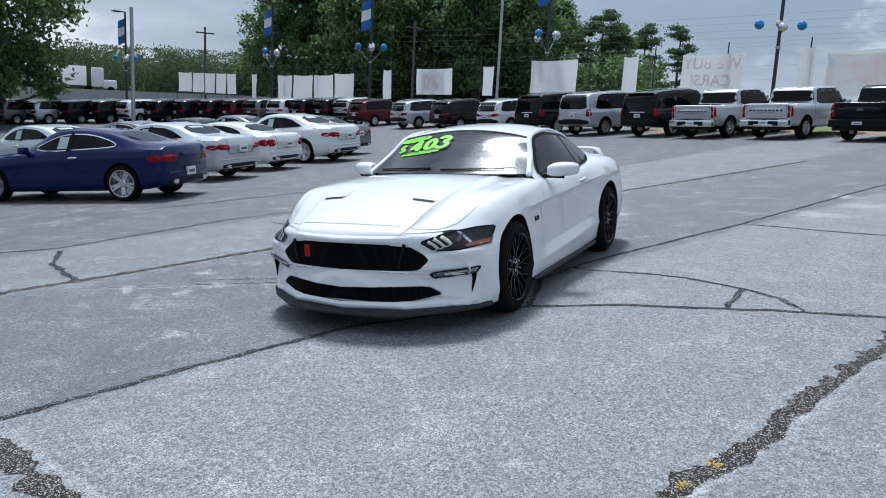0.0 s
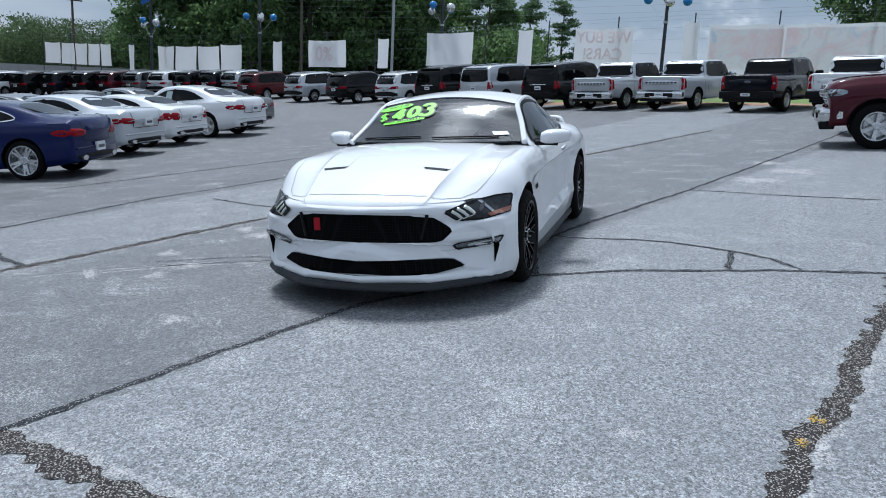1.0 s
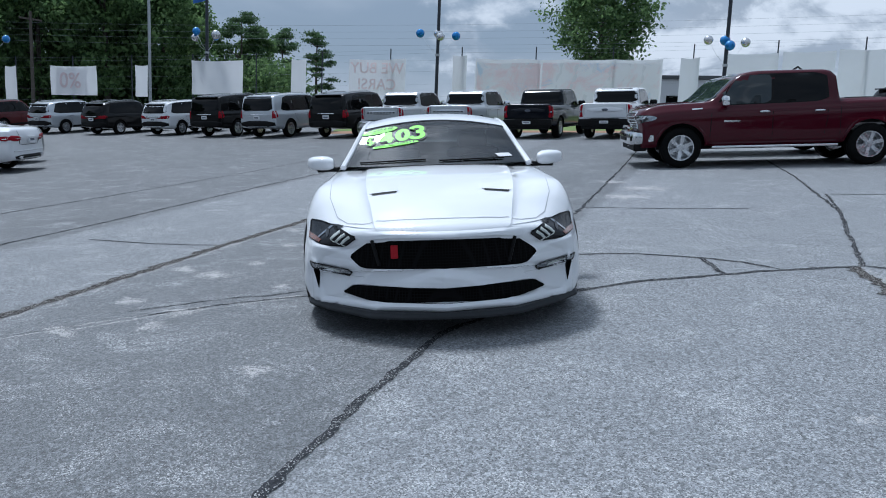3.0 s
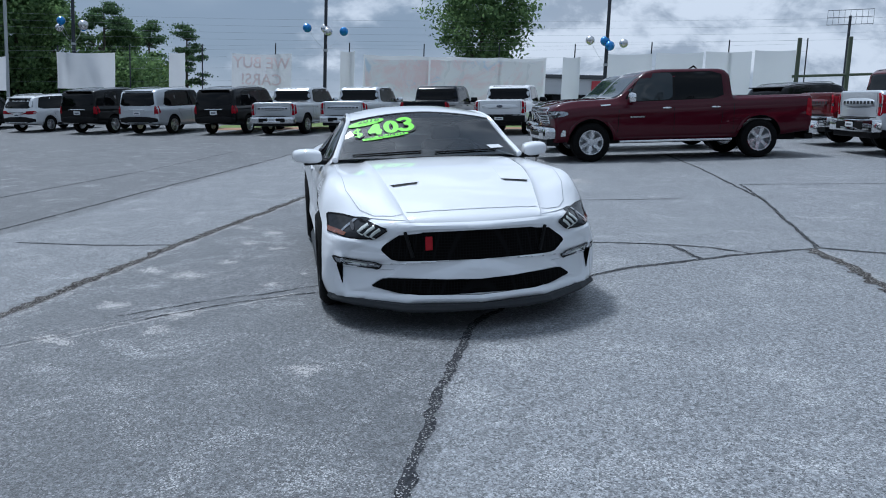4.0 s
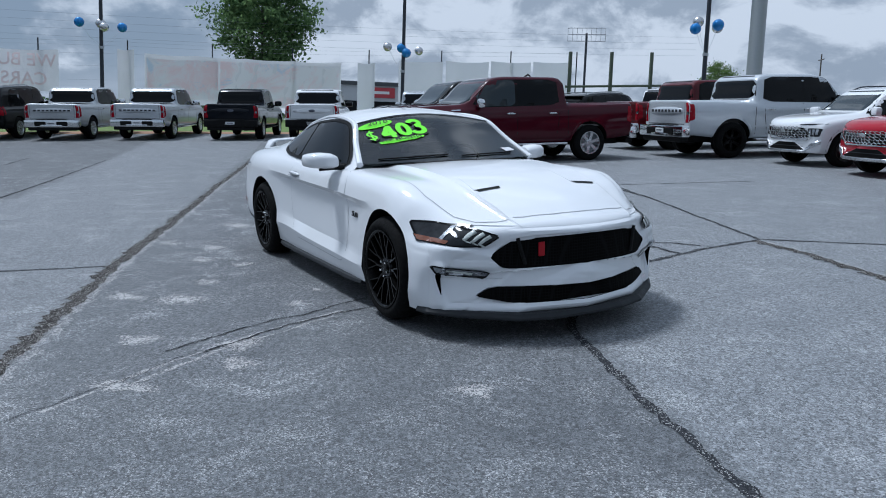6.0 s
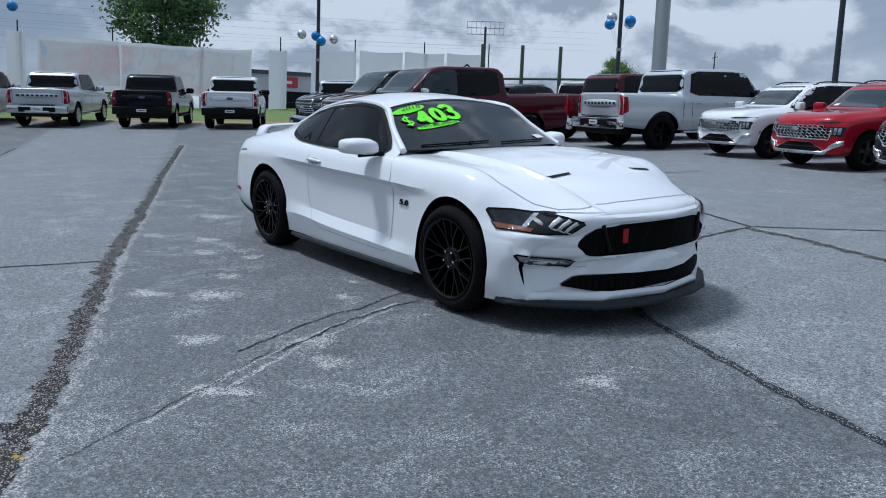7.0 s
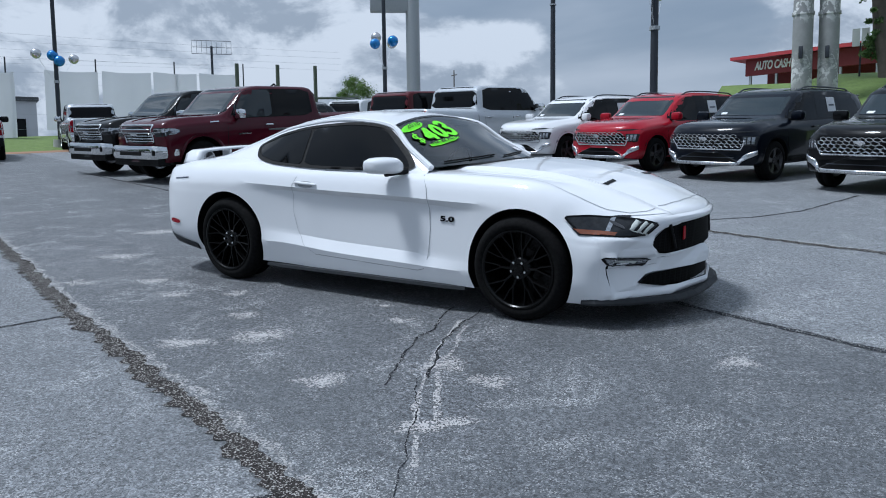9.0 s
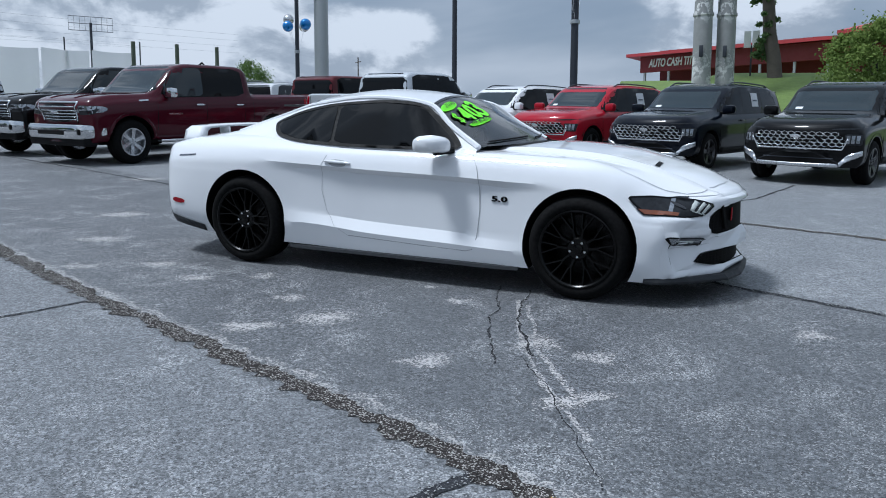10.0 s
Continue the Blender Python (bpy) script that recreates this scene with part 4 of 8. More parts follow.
    if rails:
        for sgn in (-1, 1):
            bm = bmesh.new()
            pts = []
            for x in np.linspace(0.15, -1.9 * s, 12):
                hit = bvh.ray_cast(Vector((x, sgn * W * 0.66, 4)), Vector((0, 0, -1)), 6)[0]
                pts.append((x, sgn * W * 0.66, hit.z + (0.035 if -1.85 * s < x < 0.1 else -0.005)))
            tube(bm, pts, 0.016, 6)
            part("roof_rail", bm, M["steel_dark"] if rails == "dark" else M["galvanised"], car, "", True)
    add_wheels(car, key + rims, P["axles"], P["W"] - 0.135, P["R"], 0.25, P["R"] * 0.68, 5, 0.16, M[rims])
    return car, bvh


def santa_fe(skin):
    """A mid-size SUV with a wide net grille and a bright bumper blade."""
    P = dict(SUV_MID)
    P["top"] = ((-2.47, -2.42, -2.25, -1.6, -0.3, 0.22, 1.00, 1.7, 2.12, 2.31), (1.02, 1.12, 1.53, 1.65, 1.69, 1.63, 1.15, 1.09, 1.03, 0.93))
    P["tools"] = (([(-0.60, 0.36), (0.60, 0.36), (0.66, 0.43), (0.62, 0.52), (-0.62, 0.52), (-0.66, 0.43)], "x", 2.16, 2.6, M["black_plastic"]),)
    car, bvh = suv(P, "santa", skin, "dark_alloy", "none", "wide", rails="dark")
    net = [(-0.70, 0.73), (-0.64, 0.60), (0.64, 0.60), (0.70, 0.73), (0.66, 0.86), (-0.66, 0.86)]
    lay(car, bvh, "grille", net, "x", 1, M["black_gloss"], "black grille behind a bright net", False, 0.07, 0.003, 0, 1)
    child("grille_net", mesh_of("grille_net", *lattice(bvh, soft(net, 1), 0.105, 0.26, 0.008, 0.62), [M["chrome"]], False), car, "bright net of six-sided cells")
    lay(car, bvh, "grille_surround", ribbon([(-0.74, 0.75), (-0.66, 0.58), (0.66, 0.58), (0.74, 0.75)], 0.028), "x", 1, M["chrome"], "chrome strip", False, 0.05, 0.014, 0.012, 0)
    lay(car, bvh, "headlight", [(0.700, 0.66), (0.915, 0.65), (0.93, 0.82), (0.700, 0.83)], "x", 1, M["dark_lamp"], "lamp with vertical bars", True, 0.05, 0.006, 0, 1, 0.1)
    for y in (0.725, 0.785, 0.845):
        lay(car, bvh, "lamp_bar", [(y, 0.685), (y + 0.042, 0.685), (y + 0.042, 0.805), (y, 0.805)], "x", 1, M["clear_lamp"], "", True, 0.05, 0.010, 0, 0)
    lay(car, bvh, "running_light", [(0.52, 0.885), (0.90, 0.90), (0.91, 0.925), (0.52, 0.91)], "x", 1, M["dark_lamp"], "thin lamp", True, 0.05, 0.006, 0, 1)
    lay(car, bvh, "badge", soft([(-0.085, 0.74), (0.085, 0.74), (0.085, 0.83), (-0.085, 0.83)], 1), "x", 1, M["chrome"], "plain bright oval", False, 0.03, 0.026, 0.01, 2)
    lay(car, bvh, "bumper_blade", [(0.92, 0.575), (0.74, 0.50), (0.64, 0.365), (0.655, 0.325), (0.76, 0.395), (0.925, 0.50)], "x", 1, M["alloy"], "bright bumper blade", True, 0.03, 0.02, 0.02, 0)
    lay(car, bvh, "bumper_blade", [(-0.64, 0.315), (0.64, 0.315), (0.64, 0.352), (-0.64, 0.352)], "x", 1, M["alloy"], "bright lower blade", False, 0.04, 0.02, 0.02, 0)
    lay(car, bvh, "intake_bar", [(-0.55, 0.43), (0.55, 0.43), (0.55, 0.445), (-0.55, 0.445)], "x", 1, M["steel_dark"], "", False, 0.08, 0.004, 0, 0)
    lay(car, bvh, "window_paper", [(-0.62, 1.22), (-0.95, 1.22), (-0.95, 1.50), (-0.62, 1.50)], "y", 1, M["plate"], "white paper sheet in the window", False, 0.1, 0.010, 0, 0)
    lay(car, bvh, "paper_bar", [(-0.68, 1.33), (-0.89, 1.33), (-0.89, 1.36), (-0.68, 1.36)], "y", 1, M["bar"], "", False, 0.1, 0.014, 0, 0)
    lay(car, bvh, "window_tag", [(-0.55, 1.19), (-0.43, 1.19), (-0.43, 1.23), (-0.55, 1.23)], "x", 1, M["plate"], "white tag", False, 0.1, 0.012, 0, 0)
    return car


def pickup(skin, style="chevy", rims="alloy", bumper="chrome"):
    """A crew cab pickup at the origin, facing x."""
    P = dict(PICKUP)
    car = new("pickup_truck")
    me = car_body("body", P, M[skin])
    bvh = bvh_of(me)
    child("body", me, car)
    W = P["W"]
    for poly in glass_band(P, ((1.17, -1.06, 0.75, -1.0),), -0.5, 0.03, 0.90):
        lay(car, bvh, "window_surround", soft(poly, 1, 0.12), "y", -1, M["black_gloss"], "", True, 0.13, 0.002, 0, 0)
    for poly in glass_band(P, ((1.12, 0.08, 0.72, 0.08), (0.02, -1.0, 0.02, -0.95)), -0.5, 0.05, 0.875):
        lay(car, bvh, "side_window", soft(poly, 2, 0.10), "y", -1, M["glass_blue" if style == "plain" and poly[0][0] > 0.5 else "glass"], "dark tinted glass", True, 0.13, 0.004, 0, 0)
    lay(car, bvh, "windshield", [(-0.92, 1.355), (0.92, 1.355), (0.79, 1.89), (-0.79, 1.89)], "x", 1, M["glass_blue"], "", False, 0.12, 0.005, 0, 1, 0.12)
    lay(car, bvh, "rear_window", [(-0.915, 1.38), (0.915, 1.38), (0.82, 1.915), (-0.82, 1.915)], "x", -1, M["glass"], "dark tinted glass", False, 0.12, 0.004, 0, 1, 0.12)
    lay(car, bvh, "taillight", [(0.850, 0.84), (1.0, 0.84), (1.0, 1.30), (0.850, 1.30), (0.880, 1.07)], "x", -1, M["red_lamp"], "red lamp", True, 0.06, 0.005, 0.004, 1, 0.1)
    lay(car, bvh, "taillight_side", [(-3.03, 0.86), (-2.88, 0.92), (-2.91, 1.26), (-3.03, 1.28)], "y", -1, M["red_lamp"], "", True, 0.06, 0.005, 0, 1, 0.1)
    lay(car, bvh, "reversing_lamp", [(0.90, 1.02), (0.985, 1.02), (0.985, 1.09), (0.90, 1.09)], "x", -1, M["clear_lamp"], "", True, 0.06, 0.010, 0, 1, 0.1)
    lay(car, bvh, "tailgate_seam", ribbon([(-0.81, 1.30), (-0.81, 0.80), (0.81, 0.80), (0.81, 1.30)], 0.016), "x", -1, M["black_plastic"], "", False, 0.12, 0.004, 0, 0)
    lay(car, bvh, "tailgate_panel", [(-0.70, 1.02), (0.70, 1.02), (0.70, 1.20), (-0.70, 1.20)], "x", -1, M[skin], "pressed panel", False, 0.12, 0.012, 0.012, 1)
    if style == "chevy":
        for k in range(9):
            y = -0.62 + k * 0.155
            lay(car, bvh, "lettering_bar", [(y - 0.05, 1.08), (y + 0.05, 1.08), (y + 0.05, 1.14), (y - 0.05, 1.14)], "x", -1, M["grey_plastic"], "", False, 0.1, 0.018, 0, 0)
    elif style == "oval":
        lay(car, bvh, "badge", soft([(-0.12, 1.06), (0.12, 1.06), (0.12, 1.16), (-0.12, 1.16)], 1), "x", -1, M["bar"], "plain dark oval", False, 0.05, 0.02, 0.01, 2)
    else:
        lay(car, bvh, "lettering_bar", [(-0.25, 1.08), (0.25, 1.08), (0.25, 1.14), (-0.25, 1.14)], "x", -1, M["grey_plastic"], "", False, 0.1, 0.018, 0, 0)
    bm = bmesh.new()
    box(bm, -3.20, -2.98, -1.0, 1.0, 0.50, 0.77, 0.035)
    box(bm, -3.21, -3.02, -0.40, 0.40, 0.50, 0.60, 0.02)
    part("rear_bumper", bm, M[bumper], car, "bright step bumper" if bumper == "chrome" else "dark step bumper", True)
    part("rear_valance", boxes((-3.15, -2.95, -0.88, 0.88, 0.38, 0.515, 0.03)), M["black_plastic"], car)
    bm = boxes((-3.19, -3.0, -0.55, 0.55, 0.765, 0.785, 0.006))
    part("step_pad", bm, M["black_plastic"], car)
    for s in (-1, 1):
        bm = boxes((-3.206, -3.19, s * 0.40 - 0.20, s * 0.40 + 0.20, 0.545, 0.715, 0.02))
        part("bumper_pocket", bm, M["black_plastic"], car)
    bm = boxes((-3.215, -3.195, -0.17, 0.17, 0.60, 0.70, 0.004))
    part("number_plate", bm, M["plate"], car, "plain dealer plate")
    bm = boxes((-3.218, -3.214, -0.12, 0.12, 0.635, 0.665))
    part("plate_bar", bm, M["bar"], car)
    bm = bmesh.new()
    for y in (-0.5, 0.5):
        box(bm, -2.9, 2.3, y - 0.07, y + 0.07, 0.36, 0.52, 0.01)
    box(bm, -1.98, -1.76, -0.75, 0.75, 0.33, 0.50, 0.03)
    part("chassis", bm, M["black_plastic"], car, "", True)
    # nose
    lay(car, bvh, "grille", [(-0.52, 0.80), (0.52, 0.80), (0.58, 1.13), (-0.58, 1.13)], "x", 1, M["black_gloss"], "", False, 0.08, 0.004, 0, 1)
    bright = M["chrome"] if bumper == "chrome" else M["steel_dark"]
    for k in range(5):
        z = 0.835 + k * 0.058
        lay(car, bvh, "grille_bar", [(-0.51 - k * 0.012, z), (0.51 + k * 0.012, z), (0.51 + k * 0.012, z + 0.020), (-0.51 - k * 0.012, z + 0.020)], "x", 1, bright, "", False, 0.08, 0.016, 0.012, 0)
    lay(car, bvh, "grille_emblem", [(-0.13, 0.955), (0.13, 0.955), (0.13, 1.01), (-0.13, 1.01)], "x", 1, bright, "plain bar", False, 0.05, 0.026, 0.010, 1)
    if bumper == "chrome":
        lay(car, bvh, "grille_surround", ribbon([(-0.53, 0.79), (-0.61, 1.155), (0.61, 1.155), (0.53, 0.79)], 0.034), "x", 1, M["chrome"], "", False, 0.06, 0.02, 0.016, 0)
    lay(car, bvh, "headlight", [(0.64, 0.93), (0.99, 0.95), (0.99, 1.10), (0.66, 1.11)], "x", 1, M["dark_lamp"], "lamp with bright reflectors", True, 0.05, 0.006, 0, 1, 0.1)
    lay(car, bvh, "reflector", [(0.66, 1.01), (0.96, 1.02), (0.96, 1.085), (0.68, 1.09)], "x", 1, M["clear_lamp"], "", True, 0.05, 0.011, 0, 1, 0.1)
    lay(car, bvh, "headlight_side", [(2.74, 0.95), (2.38, 1.00), (2.38, 1.09), (2.74, 1.10)], "y", -1, M["clear_lamp"], "", True, 0.06, 0.006, 0, 1)
    lay(car, bvh, "bonnet_fold", [(1.45, 0.40), (2.45, 0.34), (2.62, 0.36), (2.62, 0.42), (2.45, 0.40), (1.45, 0.46)], "z", 1, M[skin], "", True, 0.08, 0.014, 0.012, 1)
    rows = []
    for y in np.linspace(-1.03, 1.03, 23):
        a = abs(y) / 1.03
        x = 2.925 - 0.05 * a**2 - 0.26 * max(0.0, (a - 0.72) / 0.28) ** 2
        k = max(0.0, (a - 0.86) / 0.14) ** 1.5
        x -= 0.12 * k
        deep = 0.16 - 0.10 * k
        lo, hi = 0.50 + 0.07 * k, 0.76 - 0.07 * k
        rows.append([(x - deep, y, lo), (x - 0.03, y, lo), (x, y, lo + 0.04), (x, y, hi - 0.05), (x - 0.03, y, hi), (x - deep, y, hi)])
    bm = bmesh.new()
    bv = [[bm.verts.new(q) for q in r] for r in rows]
    for u, v in zip(bv, bv[1:]):
        for j in range(6):
            bm.faces.new((u[j], u[(j + 1) % 6], v[(j + 1) % 6], v[j]))
    bm.faces.new(bv[0])
    bm.faces.new(bv[-1])
    bmesh.ops.recalc_face_normals(bm, faces=bm.faces)
    for s in (-1, 1):
        b2 = boxes((2.70, 2.905 - 0.02, s * 0.74 - 0.11, s * 0.74 + 0.11, 0.57, 0.68, 0.02))
        part("fog_pocket", b2, M["black_plastic"], car)
    part("front_valance", boxes((2.55, 2.82, -0.9, 0.9, 0.36, 0.51, 0.03)), M["black_plastic"], car)
    part("front_bumper", bm, M[bumper], car, "bright steel bumper" if bumper == "chrome" else "dark bumper", True)
    bm = boxes((2.78, 2.930, -0.42, 0.42, 0.57, 0.65, 0.01))
    part("bumper_intake", bm, M["black_plastic"], car)
    for s in (-1, 1):
        bm = boxes((-1.25, 1.25, s * 0.97 - 0.06, s * 0.97 + 0.06, 0.40, 0.45, 0.015))
        part("side_step", bm, M["chrome"] if bumper == "chrome" else M["black_plastic"], car, "", True)
    seams(car, bvh, [[(1.30, 0.55), (1.26, 1.24)], [(0.06, 0.55), (0.05, 1.26)], [(-1.02, 1.27), (-1.02, 0.98), (-0.95, 0.55)], [(-1.27, 0.55), (-1.27, 1.3)]], 0.014)
    handles(car, bvh, ((0.22, 1.12), (-0.86, 1.12)), M["chrome"] if bumper == "chrome" else M[skin])
    mirror_pod(car, 1.02, W * 0.95, 1.36, M["chrome"] if bumper == "chrome" else M["black_gloss"], 1.25)
    for x in P["axles"]:
        R = P["R"] + P["gap"] + 0.035
        arc = [(x + R * math.cos(a), P["R"] + R * math.sin(a)) for a in np.linspace(0.0, math.pi, 15)]
        lay(car, bvh, "arch_flare", ribbon(arc, 0.06), "y", -1, M[skin], "", True, 0.1, 0.016, 0.014, 0)
    if style == "plain":
        bm = bmesh.new()
        tube(bm, [(-0.62, 0, 1.965), (-0.72, 0, 2.03), (-0.80, 0, 1.96)], 0.022, 6)
        part("aerial_fin", bm, M["black_gloss"], car, "", True)
        lay(car, bvh, "lettering_bar", [(0.70, 0.93), (1.02, 0.93), (1.02, 0.965), (0.70, 0.965)], "y", -1, M["chrome"], "plain bright bar", True, 0.1, 0.008, 0, 0)
        lay(car, bvh, "bonnet_badge", [(1.45, 1.20), (1.66, 1.19), (1.66, 1.215), (1.45, 1.225)], "y", -1, M["chrome"], "", True, 0.1, 0.008, 0, 0)
    add_wheels(car, "pickup" + rims, P["axles"], W - 0.15, P["R"], 0.28, P["R"] * 0.64, 6, 0.14, M[rims])
    return car


def sedan(P, skin, rims="alloy", doors=4, lampshape="wide"):
    """A saloon or coupe at the origin, facing x."""
    car = new("car")
    me = car_body("body", P, M[skin])
    bvh = bvh_of(me)
    child("body", me, car)
    W, H = P["W"], max(P["top"][1])
    be = P["belt"][1][0]
    z1 = H - 0.10
    if doors == 4:
        side = [(0.62, be - 0.02), (-1.42, be + 0.05), (-1.30, be + 0.11), (-0.85, z1 - 0.03), (-0.3, z1 + 0.0), (0.08, z1 - 0.05)]
    else:
        side = [(0.62, be - 0.01), (-1.15, be + 0.05), (-1.38, be + 0.10), (-0.9, z1 - 0.05), (-0.4, z1 + 0.0), (0.02, z1 - 0.06)]
    lay(car, bvh, "side_window", side, "y", -1, M["glass"], "dark tinted glass", True, 0.1, 0.004, 0, 2)
    lay(car, bvh, "window_trim", ribbon(soft(side, 2) + [soft(side, 2)[0]], 0.018), "y", -1, M["chrome"] if lampshape == "wide" else M["black_gloss"], "", True, 0.1, 0.007, 0, 0)
    lay(car, bvh, "window_pillar", [(-0.26, be), (-0.36, be), (-0.40, z1), (-0.33, z1)], "y", -1, M["black_gloss"], "", True, 0.1, 0.010, 0, 0)
    lay(car, bvh, "windshield", [(-W * 0.78, be + 0.04), (W * 0.78, be + 0.04), (W * 0.58, H - 0.07), (-W * 0.58, H - 0.07)], "x", 1, M["glass_blue"], "", False, 0.1, 0.004, 0, 1)
    lay(car, bvh, "rear_window", [(-W * 0.66, be + 0.15), (W * 0.66, be + 0.15), (W * 0.54, H - 0.09), (-W * 0.54, H - 0.09)], "x", -1, M["glass"], "dark tinted glass", False, 0.08, 0.004, 0, 1)
    if lampshape == "wide":
        lp = [(W * 0.50, be - 0.25), (W * 0.98, be - 0.23), (W * 0.98, be - 0.09), (W * 0.54, be - 0.12)]
    else:
        lp = [(W * 0.62, be - 0.28), (W * 0.98, be - 0.26), (W * 0.98, be - 0.07), (W * 0.66, be - 0.08)]
    lay(car, bvh, "taillight", lp, "x", -1, M["red_lamp"], "red lamp", True, 0.06, 0.008, 0.006, 1)
    lay(car, bvh, "taillight_side", [(P["xr"] + 0.14, lp[0][1]), (P["xr"] + 0.48, lp[0][1] + 0.06), (P["xr"] + 0.40, lp[3][1]), (P["xr"] + 0.14, lp[3][1] + 0.01)], "y", -1, M["red_lamp"], "", True, 0.06, 0.007, 0, 1)
    lay(car, bvh, "headlight_side", [(P["xf"] - 0.25, 0.56), (P["xf"] - 0.66, 0.68), (P["xf"] - 0.66, 0.72), (P["xf"] - 0.28, 0.66)], "y", -1, M["clear_lamp"], "", True, 0.06, 0.006, 0, 1)
    lay(car, bvh, "rear_diffuser", [(-W * 0.80, 0.30), (W * 0.80, 0.30), (W * 0.84, 0.42), (-W * 0.84, 0.42)], "x", -1, M["black_plastic"], "", False, 0.1, 0.008, 0.006, 1)
    lay(car, bvh, "boot_seam", ribbon([(-W * 0.62, be + 0.02), (-W * 0.60, be - 0.10), (-W * 0.52, be - 0.34), (W * 0.52, be - 0.34), (W * 0.60, be - 0.10), (W * 0.62, be + 0.02)], 0.012), "x", -1, M["panel_gap"], "", False, 0.06, 0.004, 0, 0)
    lay(car, bvh, "bumper_fold", [(-W * 0.86, 0.50), (W * 0.86, 0.50), (W * 0.86, 0.535), (-W * 0.86, 0.535)], "x", -1, M[skin], "", False, 0.08, 0.018, 0.016, 0)
    for s in (-1, 1):
        bm = bmesh.new()
        bmesh.ops.create_cone(bm, cap_ends=True, segments=14, radius1=0.05, radius2=0.05, depth=0.12, matrix=pose(0, 0, 0, 0, 90, 0) @ Matrix.Diagonal((0.9, 1.9, 1, 1)))
        part("exhaust_tip", bm, M["chrome"], car, "", True, pose(P["xr"] + 0.10, s * 0.56, 0.35))
    plate(car, bvh, -1, P.get("plate", be - 0.22))
    if P.get("sheet", True):
        lay(car, bvh, "price_sheet", [(-0.06, be + 0.05), (-0.27, be + 0.05), (-0.30, z1 - 0.06), (-0.10, z1 - 0.06)], "y", -1, M["sheet"], "pale paper sheet behind the pane", True, 0.1, 0.012, 0, 0)
    seams(car, bvh, [[(0.88, 0.34), (0.92, 0.62), (0.80, be - 0.04)], [(-0.30, 0.30), (-0.30, be)]] + ([[(-1.28, be), (-1.16, 0.72), (-0.98, 0.40)]] if doors == 4 else [[(-0.62, be), (-0.62, 0.4)]]))
    seams(car, bvh, [[(P["xr"] + 0.35, be - 0.12), (P["xr"] + 0.5, be - 0.02), (-1.75, be + 0.02)]], 0.01)
    handles(car, bvh, ((-0.14, be - 0.14), (-1.06, be - 0.12)) if doors == 4 else ((-0.42, be - 0.13),), M["chrome"])
    mirror_pod(car, 0.60, W * 0.92, be + 0.04, M[skin], 0.85)
    add_wheels(car, "sedan" + rims, P["axles"], W - 0.125, P["R"], 0.24, P["R"] * 0.77, 5, 0.24, M[rims])
    return car


def repaint(car, skin, label=None):
    """Gives a copied vehicle another colour."""
    for o in car.children_recursive:
        if o.data and any(m and m.name.startswith("paint") for m in o.data.materials):
            o.data = o.data.copy()
            for i, m in enumerate(o.data.materials):
                if m.name.startswith("paint"):
                    o.data.materials[i] = M[skin]
    if label:
        car["label"] = label
    return car


for key, col, metal in (("silver", (0.50, 0.52, 0.54), 0.6), ("white", (0.72, 0.73, 0.745), 0.0), ("black", (0.0020, 0.0022, 0.0027), 0.0), ("navy", (0.0018, 0.0034, 0.0080), 0.0),
                        ("maroon", (0.050, 0.0014, 0.008), 0.0), ("red", (0.32, 0.006, 0.018), 0.0), ("blue", (0.0010, 0.0075, 0.066), 0.0), ("grey", (0.16, 0.17, 0.18), 0.6), ("pearl", (0.52, 0.545, 0.575), 0.35), ("darkred", (0.075, 0.005, 0.008), 0.0)):
    M[key] = paint("paint_" + key, col, metal)


